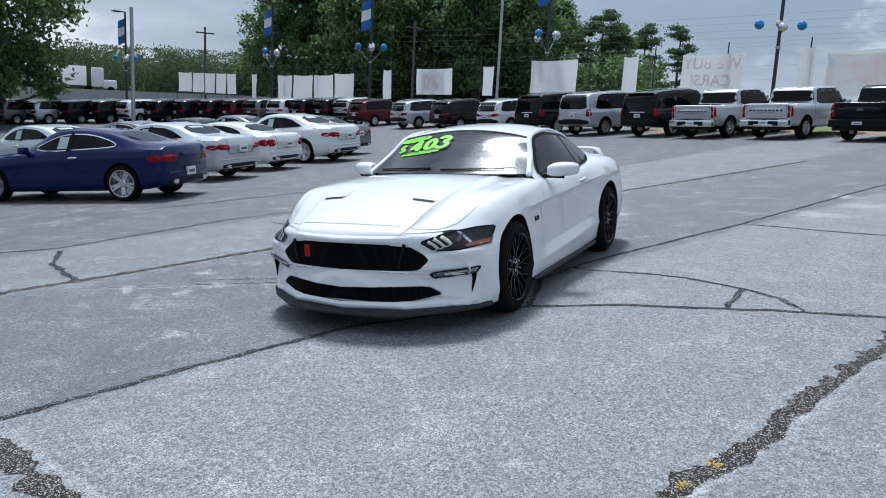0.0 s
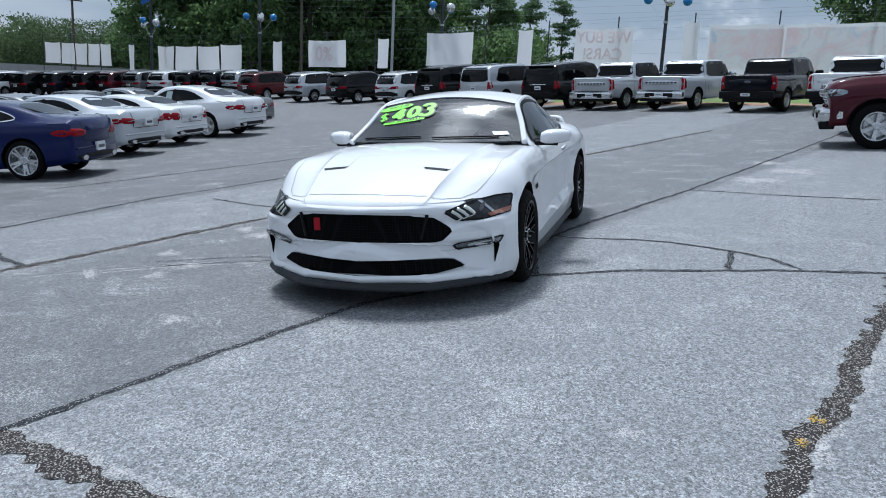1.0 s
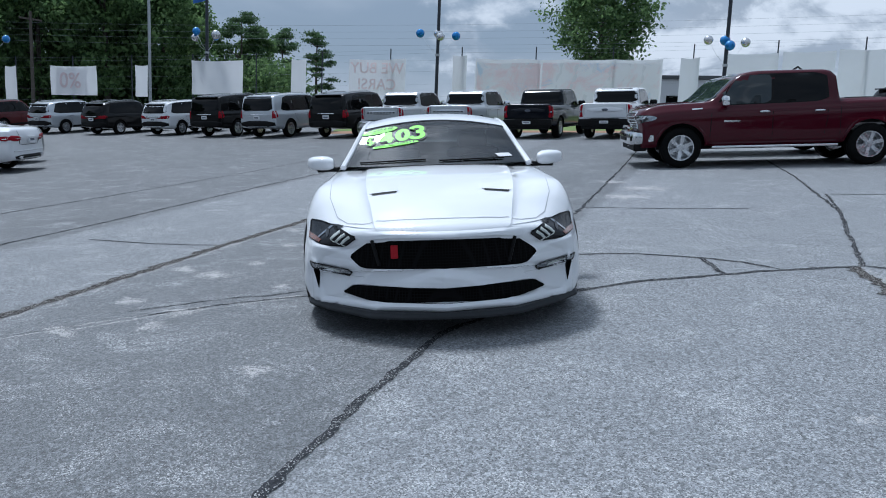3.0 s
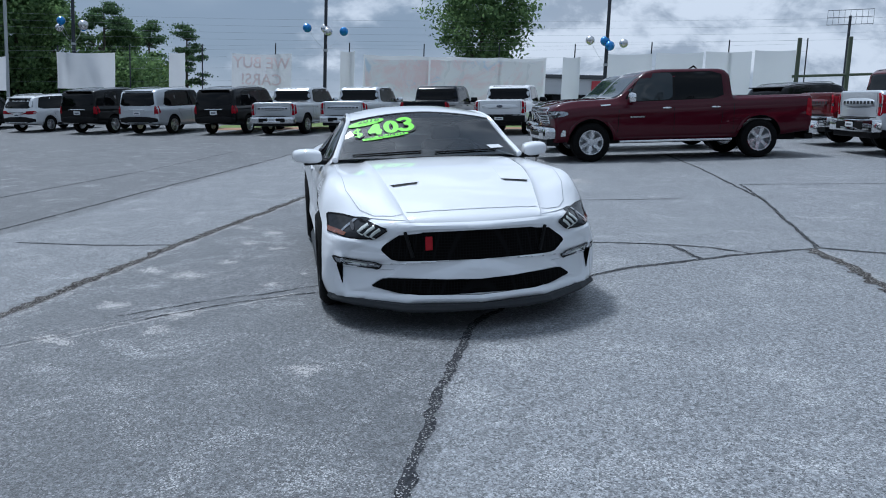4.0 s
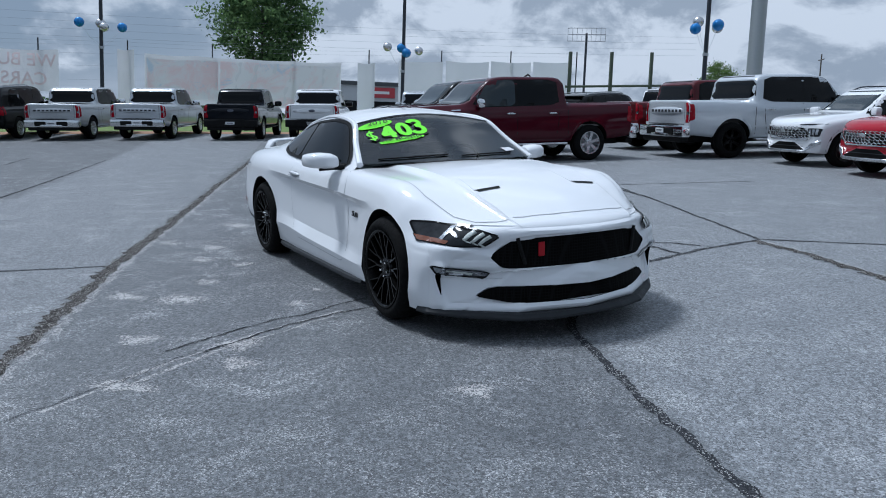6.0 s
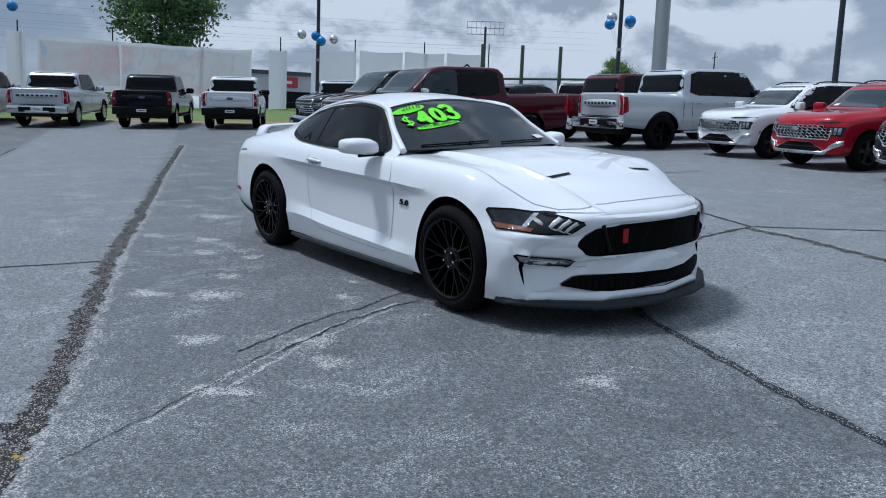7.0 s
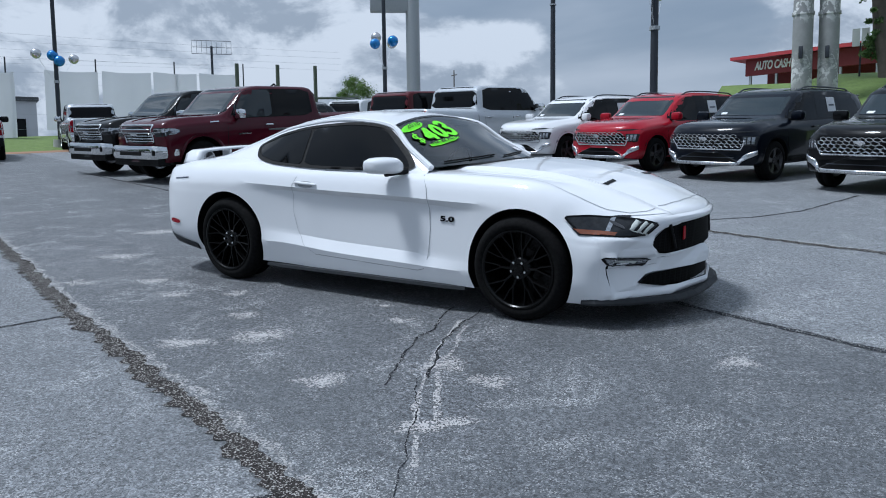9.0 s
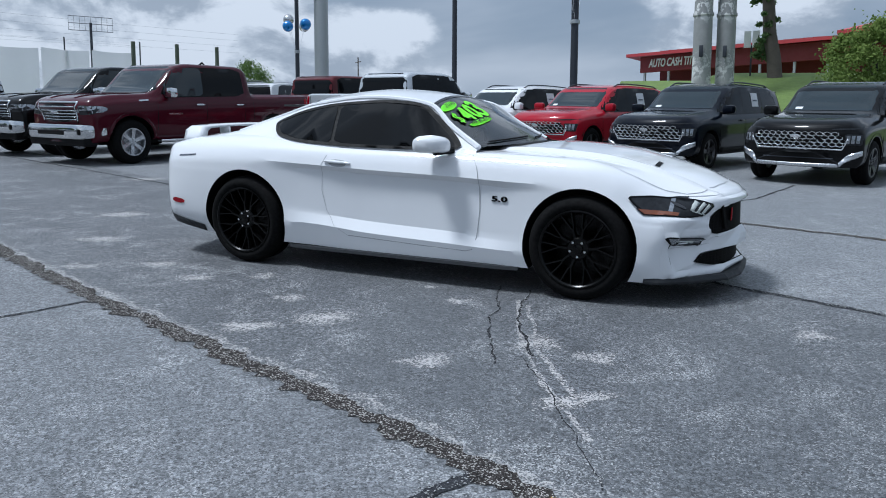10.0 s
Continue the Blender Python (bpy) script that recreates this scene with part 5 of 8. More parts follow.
# ---------------------------------------------------------------- the white coupe in the middle
# feature lines of the body, front to rear along x: half width, height, and whether the skin is folded sharply along it
MX = (-2.43, -2.30, -1.95, -1.36, -0.80, -0.20, 0.40, 0.90, 1.36, 1.75, 2.05, 2.20, 2.32)
LINES = (
    # foot of the sill
    ((0.70, 0.82, 0.86, 0.895, 0.905, 0.905, 0.905, 0.905, 0.90, 0.905, 0.90, 0.88, 0.84), (0.30, 0.26, 0.22, 0.19, 0.19, 0.18, 0.18, 0.18, 0.175, 0.165, 0.160, 0.158, 0.165), True),
    # lower edge of the sill flare
    ((0.78, 0.89, 0.925, 0.945, 0.940, 0.926, 0.924, 0.924, 0.936, 0.945, 0.945, 0.93, 0.88), (0.40, 0.37, 0.34, 0.34, 0.365, 0.325, 0.305, 0.290, 0.29, 0.28, 0.27, 0.27, 0.29), True),
    # upper edge of the flare, where the door's hollow begins
    ((0.81, 0.90, 0.94, 0.958, 0.912, 0.882, 0.882, 0.908, 0.94, 0.95, 0.945, 0.92, 0.87), (0.55, 0.54, 0.52, 0.50, 0.452, 0.405, 0.385, 0.36, 0.42, 0.42, 0.40, 0.40, 0.41), True),
    # middle of the door
    ((0.80, 0.885, 0.935, 0.957, 0.901, 0.873, 0.870, 0.892, 0.935, 0.945, 0.93, 0.90, 0.85), (0.70, 0.70, 0.69, 0.68, 0.63, 0.60, 0.59, 0.60, 0.61, 0.56, 0.52, 0.50, 0.50), False),
    # hollow under the shoulder
    ((0.795, 0.878, 0.928, 0.953, 0.897, 0.870, 0.864, 0.888, 0.932, 0.938, 0.918, 0.886, 0.837), (0.735, 0.75, 0.755, 0.755, 0.775, 0.752, 0.738, 0.712, 0.69, 0.615, 0.56, 0.535, 0.53), True),
    # shoulder
    ((0.78, 0.865, 0.915, 0.944, 0.918, 0.906, 0.900, 0.904, 0.92, 0.925, 0.90, 0.87, 0.82), (0.775, 0.80, 0.82, 0.83, 0.812, 0.790, 0.776, 0.758, 0.75, 0.67, 0.60, 0.57, 0.56), True),
    ((0.74, 0.82, 0.862, 0.892, 0.882, 0.872, 0.864, 0.868, 0.884, 0.880, 0.84, 0.80, 0.74), (0.845, 0.88, 0.915, 0.930, 0.900, 0.880, 0.872, 0.862, 0.848, 0.765, 0.67, 0.62, 0.60), False),
    ((0.70, 0.77, 0.79, 0.80, 0.82, 0.82, 0.81, 0.81, 0.825, 0.805, 0.76, 0.72, 0.66), (0.885, 0.92, 0.965, 0.99, 0.955, 0.935, 0.93, 0.922, 0.905, 0.825, 0.715, 0.655, 0.63), False),
    # edge of the bonnet
    ((0.62, 0.66, 0.68, 0.68, 0.70, 0.70, 0.70, 0.70, 0.70, 0.68, 0.64, 0.62, 0.58), (0.895, 0.935, 0.985, 1.02, 0.965, 0.95, 0.945, 0.940, 0.918, 0.842, 0.745, 0.692, 0.664), False),
    # valley beside the raised middle of the bonnet, and its fold
    ((0.54, 0.57, 0.57, 0.57, 0.57, 0.57, 0.57, 0.590, 0.570, 0.540, 0.490, 0.46, 0.44), (0.902, 0.941, 0.994, 1.042, 0.968, 0.953, 0.948, 0.946, 0.918, 0.851, 0.766, 0.714, 0.682), False),
    ((0.48, 0.50, 0.50, 0.50, 0.50, 0.50, 0.50, 0.530, 0.515, 0.490, 0.450, 0.43, 0.41), (0.906, 0.946, 1.001, 1.051, 0.971, 0.956, 0.952, 0.975, 0.948, 0.881, 0.795, 0.733, 0.691), True),
    ((0.28, 0.28, 0.28, 0.28, 0.28, 0.28, 0.28, 0.28, 0.28, 0.27, 0.25, 0.24, 0.23), (0.91, 0.95, 1.01, 1.07, 0.98, 0.96, 0.96, 0.987, 0.957, 0.890, 0.811, 0.744, 0.698), False),
    ((0.0,) * 13, (0.91, 0.952, 1.015, 1.075, 0.98, 0.965, 0.965, 0.992, 0.962, 0.897, 0.820, 0.750, 0.702), False),
)


def curved(pts, folds, counts):
    """A curve through points in 2D that breaks at the folds."""
    fine = []
    for i, (a, b) in enumerate(zip(pts, pts[1:])):
        p0 = pts[i - 1] if i and not folds[i] else a
        p3 = pts[i + 2] if i + 2 < len(pts) and not folds[i + 1] else b
        for k in range(counts[i]):
            t = k / counts[i]
            fine.append(tuple(0.5 * (2 * a[j] + (b[j] - p0[j]) * t + (2 * p0[j] - 5 * a[j] + 4 * b[j] - p3[j]) * t * t + (3 * a[j] - p0[j] - 3 * b[j] + p3[j]) * t**3) for j in (0, 1)))
    return fine + [pts[-1]]


def step_up(v, lo, hi):
    t = max(0.0, min(1.0, (v - lo) / (hi - lo)))
    return t * t * (3 - 2 * t)


def nose_relief(y, z):
    """How far the bumper's skin stands out of the plain bow of the nose."""
    a = abs(y)
    # ledge from the grille's tip out under the headlight
    ledge = 0.514 + 0.21 * max(0.0, a - 0.58)
    up = 0.024 * step_up(a, 0.50, 0.58) * (1 - step_up(a, 0.80, 0.87)) * (1 - step_up(z, ledge, ledge + 0.055)) * step_up(z, 0.42, 0.46)
    bar = 0.012 * step_up(z, 0.322, 0.336) * (1 - step_up(z, 0.43, 0.47)) * (1 - step_up(a, 0.60, 0.72))
    # lip under the intake, with its top sloping forward
    edge = 0.222 + 0.12 * max(0.0, a - 0.45)
    lip = 0.024 * (1 - step_up(z, edge - 0.022, edge + 0.022)) * (1 - step_up(a, 0.66, 0.74))
    # flat scoop under the corner lamp: deep at its head, flush at its foot
    inner = 0.552 + (0.329 - z) * 1.05
    deep = 0.040 * max(0.0, min(1.0, (z - 0.20) / 0.175))
    face = step_up(a, inner - 0.010, inner + 0.012) * (1 - step_up(a, 0.800, 0.812))
    scoop = (0.026 - deep) * face * (1 - step_up(z, 0.374, 0.384)) * step_up(z, 0.17, 0.19)
    corner = 0.020 * step_up(a, 0.800, 0.812) * (1 - step_up(a, 0.83, 0.87)) * (1 - step_up(z, 0.44, 0.50)) * step_up(z, 0.18, 0.22)
    brow = 0.010 * step_up(z, 0.60, 0.64) * (1 - step_up(a, 0.34, 0.46))
    return max(up, bar * (1 - face)) + lip * (1 - face) + scoop + corner + brow


def bumper_solid(bvh, openings, mat):
    """The bumper's skin, a thick shell laid over the nose, with its openings cut through."""
    ys, zs = np.linspace(-0.872, 0.872, 190), np.linspace(0.172, 0.700, 76)
    rows = []
    for z in zs:
        row = []
        for y in ys:
            hit = bvh.ray_cast(Vector((4, y, min(z, 0.690))), Vector((-1, 0, 0)), 5)[0]
            x = hit.x if hit is not None else 1.9
            rim = min(step_up(0.872 - abs(y), 0.0, 0.02), step_up(0.700 - z, 0.0, 0.03))
            # it sinks into the nose round the headlights
            lamp = step_up(abs(y), 0.44, 0.52) * step_up(z, 0.535 + 0.10 * max(0.0, abs(y) - 0.5), 0.575 + 0.10 * max(0.0, abs(y) - 0.5))
            row.append((x + nose_relief(y, z) * rim * (1 - lamp) + 0.006 * rim - 0.010 * max(lamp, 1 - rim), y, z))
        rows.append(row)
    n, m = len(ys), len(zs)
    vs = [p for r in rows for p in r] + [(p[0] - 0.06, p[1], p[2]) for r in rows for p in r]
    idx = lambda i, k, back=0: back * n * m + i * n + k
    fs = []
    for i in range(m - 1):
        for k in range(n - 1):
            fs.append((idx(i, k), idx(i, k + 1), idx(i + 1, k + 1), idx(i + 1, k)))
            fs.append((idx(i, k, 1), idx(i + 1, k, 1), idx(i + 1, k + 1, 1), idx(i, k + 1, 1)))
    for k in range(n - 1):
        fs += [(idx(0, k), idx(0, k, 1), idx(0, k + 1, 1), idx(0, k + 1)), (idx(m - 1, k), idx(m - 1, k + 1), idx(m - 1, k + 1, 1), idx(m - 1, k, 1))]
    for i in range(m - 1):
        fs += [(idx(i, 0), idx(i + 1, 0), idx(i + 1, 0, 1), idx(i, 0, 1)), (idx(i, n - 1), idx(i, n - 1, 1), idx(i + 1, n - 1, 1), idx(i + 1, n - 1))]
    me = cut(mesh_of("front_bumper", vs, fs, [mat]), openings)
    me.polygons.foreach_set("use_smooth", [True] * len(me.polygons))
    me.set_sharp_from_angle(angle=radians(30))
    return me


def mustang_half(x):
    e = min(x + 2.43, 2.32 - x)
    R = 0.07
    ins = R * (1 - math.sqrt(max(0.0, 1 - (1 - min(1, e / R)) ** 2)))
    pts = [(float(pchip(MX, l[0], x)), float(pchip(MX, l[1], x))) for l in LINES]
    # the folds of the flanks run out over the wheels
    side = max(0.0, 1 - (abs(x + 0.05) / 1.16) ** 6)
    zb = pts[0][1]
    pts = [(0, zb), (0.45, zb)] + pts
    folds = [True, True] + [l[2] if i in (0, 10) or not l[2] else side > 0.02 for i, l in enumerate(LINES)]
    fine = curved(pts, folds, [1, 1, 3, 4, 4, 4, 3, 4, 4, 4, 4, 3, 5, 5])
    out = []
    zc = 0.45 if x > 0 else 0.65
    for y, z in fine:
        kf = max(0.0, min(1.0, (x - 1.30) / 1.0))
        kf = kf * kf * (3 - 2 * kf)
        kr = max(0.0, min(1.0, (-1.8 - x) / 0.6))
        # the nose leans back above the bumper
        x_ = x - kf * 0.018 * max(0.0, min(1.0, (z - 0.46) / 0.24)) - kf * 0.022 * max(0.0, min(1.0, (0.43 - z) / 0.10))
        out.append((x_ - 0.52 * kf * y**2.2 + 0.22 * kr * y**2.2, max(0, y - ins * (1 if y > 0.1 else 0)), z - ins * (1 if z > zc else -1) * 0.9))
    return out


# the glasshouse: middle line and rail, from the windscreen's foot over the roof to the foot of the rear window
GU = (0.0, 0.5, 1.0, 1.5, 2.0, 3.0, 3.5, 4.0)
MID_X, MID_Z = (0.775, 0.41, 0.06, -0.14, -0.40, -0.98, -1.36, -1.78), (0.985, 1.167, 1.335, 1.366, 1.382, 1.325, 1.205, 1.06)
RAIL_X, RAIL_Y, RAIL_Z = (0.575, 0.33, 0.13, -0.08, -0.36, -0.90, -1.28, -1.70), (0.748, 0.675, 0.602, 0.588, 0.575, 0.560, 0.555, 0.56), (0.974, 1.118, 1.264, 1.302, 1.318, 1.262, 1.155, 1.03)


def roof_point(u, v):
    xc, zc = float(pchip(GU, MID_X, u)), float(pchip(GU, MID_Z, u))
    xr, yr, zr = (float(pchip(GU, q, u)) for q in (RAIL_X, RAIL_Y, RAIL_Z))
    a = abs(v)
    return Vector((xc + (xr - xc) * a ** (1.7 if u < 1 else 2.0), yr * v, zc + (zr - zc) * a ** (1.9 if u < 1 else 1.9 + 0.5 * min(1, u - 1))))


def side_point(u, w):
    """From the roof rail (w 0) down to the belt (w 1), on the right hand side."""
    r = roof_point(u, 1.0)
    by = float(pchip((-1.72, -1.3, -0.7, 0.0, 0.55), (0.74, 0.80, 0.83, 0.825, 0.80), r.x))
    bz = float(pchip((-1.72, -1.3, -0.7, 0.0, 0.55), (1.00, 0.97, 0.945, 0.935, 0.93), r.x))
    p = r.lerp(Vector((r.x, by, bz)), w)
    p.y += 0.003 * math.sin(math.pi * w)
    return Vector((p.x, -p.y, p.z))


def patch(fn, us, vs):
    """A net of faces over two parameters."""
    pts = [fn(u, v) for u in us for v in vs]
    n = len(vs)
    return pts, [(i * n + k, i * n + k + 1, (i + 1) * n + k + 1, (i + 1) * n + k) for i in range(len(us) - 1) for k in range(n - 1)]


def text_mesh(name, body, size, mat, extrude=0.002, bold=0.0, shear=0.0, space=1.0):
    c = bpy.data.curves.new(name, "FONT")
    c.body, c.size, c.extrude, c.align_x, c.align_y, c.offset, c.shear, c.space_character = body, size, extrude, "CENTER", "CENTER", bold, shear, space
    o = new(name, c)
    me = bpy.data.meshes.new_from_object(o.evaluated_get(bpy.context.evaluated_depsgraph_get()))
    bpy.data.objects.remove(o)
    me.materials.clear()
    me.materials.append(mat)
    return me


def bent(me, bvh_fn):
    """Bends a flat mesh onto a surface: each point goes where the function puts it."""
    for v in me.vertices:
        v.co = bvh_fn(v.co)
    me.update()
    return me


def mustang():
    car = new("sports_coupe")
    tagged(car, "white two-door sports coupe with black wheels parked on grey asphalt", "car")
    wp = M["white_paint"]
    xs = sorted({*np.linspace(-2.36, 2.25, 130).round(3), *(-2.43 + 0.07 * (1 - np.cos(np.linspace(0, math.pi / 2, 6)))).round(4), *(2.32 - 0.07 * (1 - np.cos(np.linspace(0, math.pi / 2, 6)))).round(4)})
    secs = [mustang_half(x) for x in xs]

    def ring_in(s, k, dx):
        mid = Vector((s[0][0], 0, 0.46 if dx > 0 else 0.62))
        out = []
        for p in s:
            q = Vector(p)
            t = Vector((q.x, q.y * k, mid.z + (q.z - mid.z) * k))
            drop = 0.52 if dx > 0 else -0.22
            t.x = q.x + drop * (q.y**2.2 - t.y**2.2) + dx * (1 - k)
            out.append(tuple(t))
        return out
    front_at = len(secs) + 3
    secs = [ring_in(secs[0], k, -0.03) for k in (0.25, 0.5, 0.75, 0.92)] + secs + [ring_in(secs[-1], k, 0.015) for k in (0.95, 0.85, 0.7, 0.55, 0.4, 0.25)]
    me = loft("body", secs, wp)
    blk = M["black_plastic"]
    tools = []
    for x, r in ((1.36, 0.385), (-1.36, 0.39)):
        for s in (-1, 1):
            lo, hi = sorted((s * 0.62, s * 1.3))
            tools.append(prism(circle(x + 0.0017, 0.3567, r, 50), "y", lo * 1.0013, hi, blk))
    grille = [(-0.515, 0.443), (-0.592, 0.520), (-0.43, 0.640), (-0.25, 0.652), (0.25, 0.652), (0.43, 0.640), (0.592, 0.520), (0.515, 0.443), (0.2, 0.450), (-0.2, 0.450)]
    gr = soft(grille, 2, 0.12)
    tools.append(prism(gr, "x", 1.92, 2.6, M["black_gloss"]))
    low = soft([(-0.648, 0.272), (-0.570, 0.327), (-0.3, 0.332), (0.3, 0.332), (0.570, 0.327), (0.648, 0.272), (0.47, 0.232), (0.3, 0.228), (-0.3, 0.228), (-0.47, 0.232)], 1, 0.10)
    tools.append(prism(low, "x", 1.92, 2.6, M["black_gloss"]))
    for s in (-1, 1):
        tri = [(s * 0.846, 0.410), (s * 0.800, 0.398), (s * 0.810, 0.26)]
        tools.append(prism(soft(tri, 1, 0.12), "x", 1.86, 2.5, blk))
    plain_nose = bvh_of(me)
    # behind the bumper the body is hollow
    cup = [[(p[0] - 0.15, p[1], p[2]) for p in ring_in(secs[front_at], k, 0.015)] for k in (0.93, 0.7, 0.4, 0.15)]
    me = cut(loft("body", secs[:front_at + 1] + cup, wp), tools[:4] + tools[6:])
    me.polygons.foreach_set("use_smooth", [True] * len(me.polygons))
    me.set_sharp_from_angle(angle=radians(22))
    bumper = bumper_solid(plain_nose, tools[4:], wp)
    child("front_bumper", bumper, car, "white front bumper with folded corners")
    # what is laid on the nose lies on the bumper where there is one
    pv, pf = [v.co[:] for v in me.vertices], [tuple(p.vertices) for p in me.polygons]
    n0 = len(pv)
    nose = BVHTree.FromPolygons(pv + [v.co[:] for v in bumper.vertices], pf + [tuple(i + n0 for i in p.vertices) for p in bumper.polygons])
    bvh = bvh_of(me)
    child("body", me, car, "glossy white bodywork")

    # glasshouse
    us = lambda a, b, n: np.linspace(a, b, n)
    vs = np.linspace(-1, 1, 23)
    child("roof", mesh_of("roof", *patch(roof_point, us(0.985, 3.03, 28), vs), [wp]), car, "white roof")
    child("windshield", mesh_of("windshield", *patch(roof_point, us(0.0, 1.0, 16), np.linspace(-0.972, 0.972, 23)), [M["wind_clear"]]), car, "windscreen that mirrors the clouds")
    child("windshield_border", mesh_of("windshield_border", *patch(lambda u, v: roof_point(u, v) + Vector((0.002, 0, 0.002)), us(0.93, 0.985, 3), vs), [M["black_gloss"]]), car)
    child("rear_window", mesh_of("rear_window", *patch(roof_point, us(3.0, 4.0, 14), vs), [M["glass"]]), car, "dark tinted glass")
    uu, ww = us(0.0, 4.0, 56), np.linspace(0, 1, 12)
    vs_, fs_ = patch(side_point, uu, ww)
    bv2 = BVHTree.FromPolygons([tuple(v) for v in vs_], fs_)
    for mir in (False, True):
        v2, f2 = (mirrored(vs_, fs_) if mir else (vs_, fs_))
        child("side_frame", mesh_of("side_frame", v2, f2, [wp]), car, "white pillars round the side windows")
        pts = [roof_point(u, 1.0) for u in us(0.0, 3.98, 44)]
        bm = bmesh.new()
        tube(bm, [((p.x, -p.y if not mir else p.y, p.z - 0.006)) for p in pts], 0.026, 8, 0.012)
        part("roof_rail", bm, wp, car, "", True)
    quarter = [(-0.615, 0.968), (-0.92, 0.990), (-1.12, 1.030), (-1.20, 1.095), (-1.18, 1.110), (-1.00, 1.175), (-0.78, 1.226), (-0.665, 1.242)]
    door = [(-0.585, 0.964), (0.42, 0.962), (0.36, 1.03), (0.12, 1.215), (0.02, 1.250), (-0.25, 1.268), (-0.635, 1.246)]
    for name, poly in (("quarter_window", quarter), ("door_window", door)):
        lay(car, bv2, name, soft(poly, 1, 0.10), "y", -1, M["glass"], "black tinted glass", True, 0.07, 0.008, 0, 0)
    trim = [(0.47, 0.950), (-0.50, 0.954), (-0.93, 0.976), (-1.14, 1.015), (-1.225, 1.095), (-1.20, 1.117), (-1.01, 1.192), (-0.72, 1.252), (-0.25, 1.285), (0.03, 1.265), (0.14, 1.228), (0.40, 1.03)]
    ring = soft(trim, 2, 0.2)
    lay(car, bv2, "window_pillar", ring, "y", -1, M["black_plastic"], "", True, 0.08, 0.004, 0, 0)
    lay(car, bv2, "window_trim", ribbon(ring + ring[:1], 0.020), "y", -1, M["black_plastic"], "", True, 0.05, 0.009, 0, 0)

    # cockpit seen through the windscreen
    bm = boxes((0.16, 0.66, -0.66, 0.66, 0.82, 0.935, 0.03))
    part("dashboard", bm, M["seat"], car, "", True)
    bm = boxes((-1.3, 0.55, -0.70, 0.70, 0.40, 0.55, 0.02))
    part("cabin_floor", bm, M["seat"], car)
    for y in (-0.37, 0.37):
        bm = bmesh.new()
        box(bm, -0.62, -0.42, y - 0.25, y + 0.25, 0.5, 1.06, 0.06, pose(0, 0, 0))
        box(bm, -0.60, 0.0, y - 0.25, y + 0.25, 0.5, 0.66, 0.05)
        box(bm, -0.68, -0.54, y - 0.14, y + 0.14, 1.04, 1.19, 0.045)
        part("front_seat", bm, M["seat"], car, "", True)
    bm = bmesh.new()
    tube(bm, [(0.08 + 0.05 * math.sin(a), 0.37 + 0.18 * math.cos(a), 0.90 + 0.16 * math.sin(a)) for a in np.linspace(0, 2 * math.pi, 25)], 0.016, 8)
    tube(bm, [(0.08, 0.20, 0.90), (0.12, 0.37, 0.90), (0.08, 0.54, 0.90)], 0.02, 6)
    part("steering_wheel", bm, M["black_plastic"], car, "", True)
    bm = boxes((0.02, 0.06, -0.12, 0.12, 1.21, 1.27, 0.015))
    part("inner_mirror", bm, M["black_plastic"], car, "", True)
    bm = boxes((-1.25, 0.1, -0.53, 0.53, 1.235, 1.25))
    part("headliner", bm, M["seat"], car)

    # bonnet lines, vents
    hood = [(0.70, 0.755), (1.2, 0.765), (1.62, 0.745), (1.86, 0.675), (1.985, 0.60)]
    for s in (-1, 1):
        lay(car, bvh, "bonnet_seam", ribbon([(x, s * y) for x, y in hood], 0.0045), "z", 1, M["seam_grey"], "", False, 0.05, 0.0025, 0, 0)
    front = [(1.985, 0.60), (2.06, 0.50), (2.125, 0.36), (2.165, 0.18), (2.178, 0.0)]
    lay(car, bvh, "bonnet_seam", ribbon(front + [(x, -y) for x, y in front[::-1][1:]], 0.006), "z", 1, M["seam_grey"], "", False, 0.05, 0.0025, 0, 0)
    for s in (-1, 1):
        rows = []
        for x in np.linspace(1.43, 1.742, 14):
            t = (x - 1.43) / 0.312
            row = []
            for y in np.linspace(0.468 - 0.03 * (1 - t), 0.278 + 0.02 * (1 - t), 8):
                top = bvh.ray_cast(Vector((x, s * y, 3)), Vector((0, 0, -1)), 5)[0].z
                row.append((x, s * y, top + 0.004 * t * t + 0.0005))
            rows.append(row)
        vs_ = [p for r in rows for p in r]
        fs_ = [(i * 8 + k, (i + 1) * 8 + k, (i + 1) * 8 + k + 1, i * 8 + k + 1) for i in range(13) for k in range(7)]
        for edge_ in (range(7, 14 * 8, 8), range(0, 14 * 8, 8)):
            base, line = len(vs_), list(edge_)
            vs_ += [(vs_[i][0], vs_[i][1], vs_[i][2] - 0.022) for i in line]
            fs_ += [(line[i], line[i + 1], base + i + 1, base + i) for i in range(13)]
        child("bonnet_scoop", mesh_of("bonnet_scoop", vs_, fs_, [wp], False), car)
        lay(car, bvh, "bonnet_vent", [(1.741, s * 0.285), (1.741, s * 0.460), (1.772, s * 0.450), (1.772, s * 0.295)], "z", 1, M["black_plastic"], "black slot", False, 0.03, 0.004, 0, 0)

    # nose
    lay(car, bvh_bow(2.298), "grille_mesh", gr, "x", 1, M["grille_mesh"], "black mesh grille", False, 0.06, 0.0, 0, 0)
    for s in (-1, 1):
        bm = bmesh.new()
        tube(bm, [(2.192, s * 0.44, 0.63), (2.216, s * 0.40, 0.47)], 0.012, 6)
        part("grille_brace", bm, M["black_plastic"], car, "", True)
    bm = boxes((2.238, 2.246, -0.326, -0.281, 0.515, 0.602, 0.005))
    part("grille_tag", bm, M["red_tag"], car, "small red tag hung in the grille")
    lay(car, bvh_bow(2.275), "lower_mesh", low, "x", 1, M["grille_mesh"], "", False, 0.06, 0.0, 0, 0)
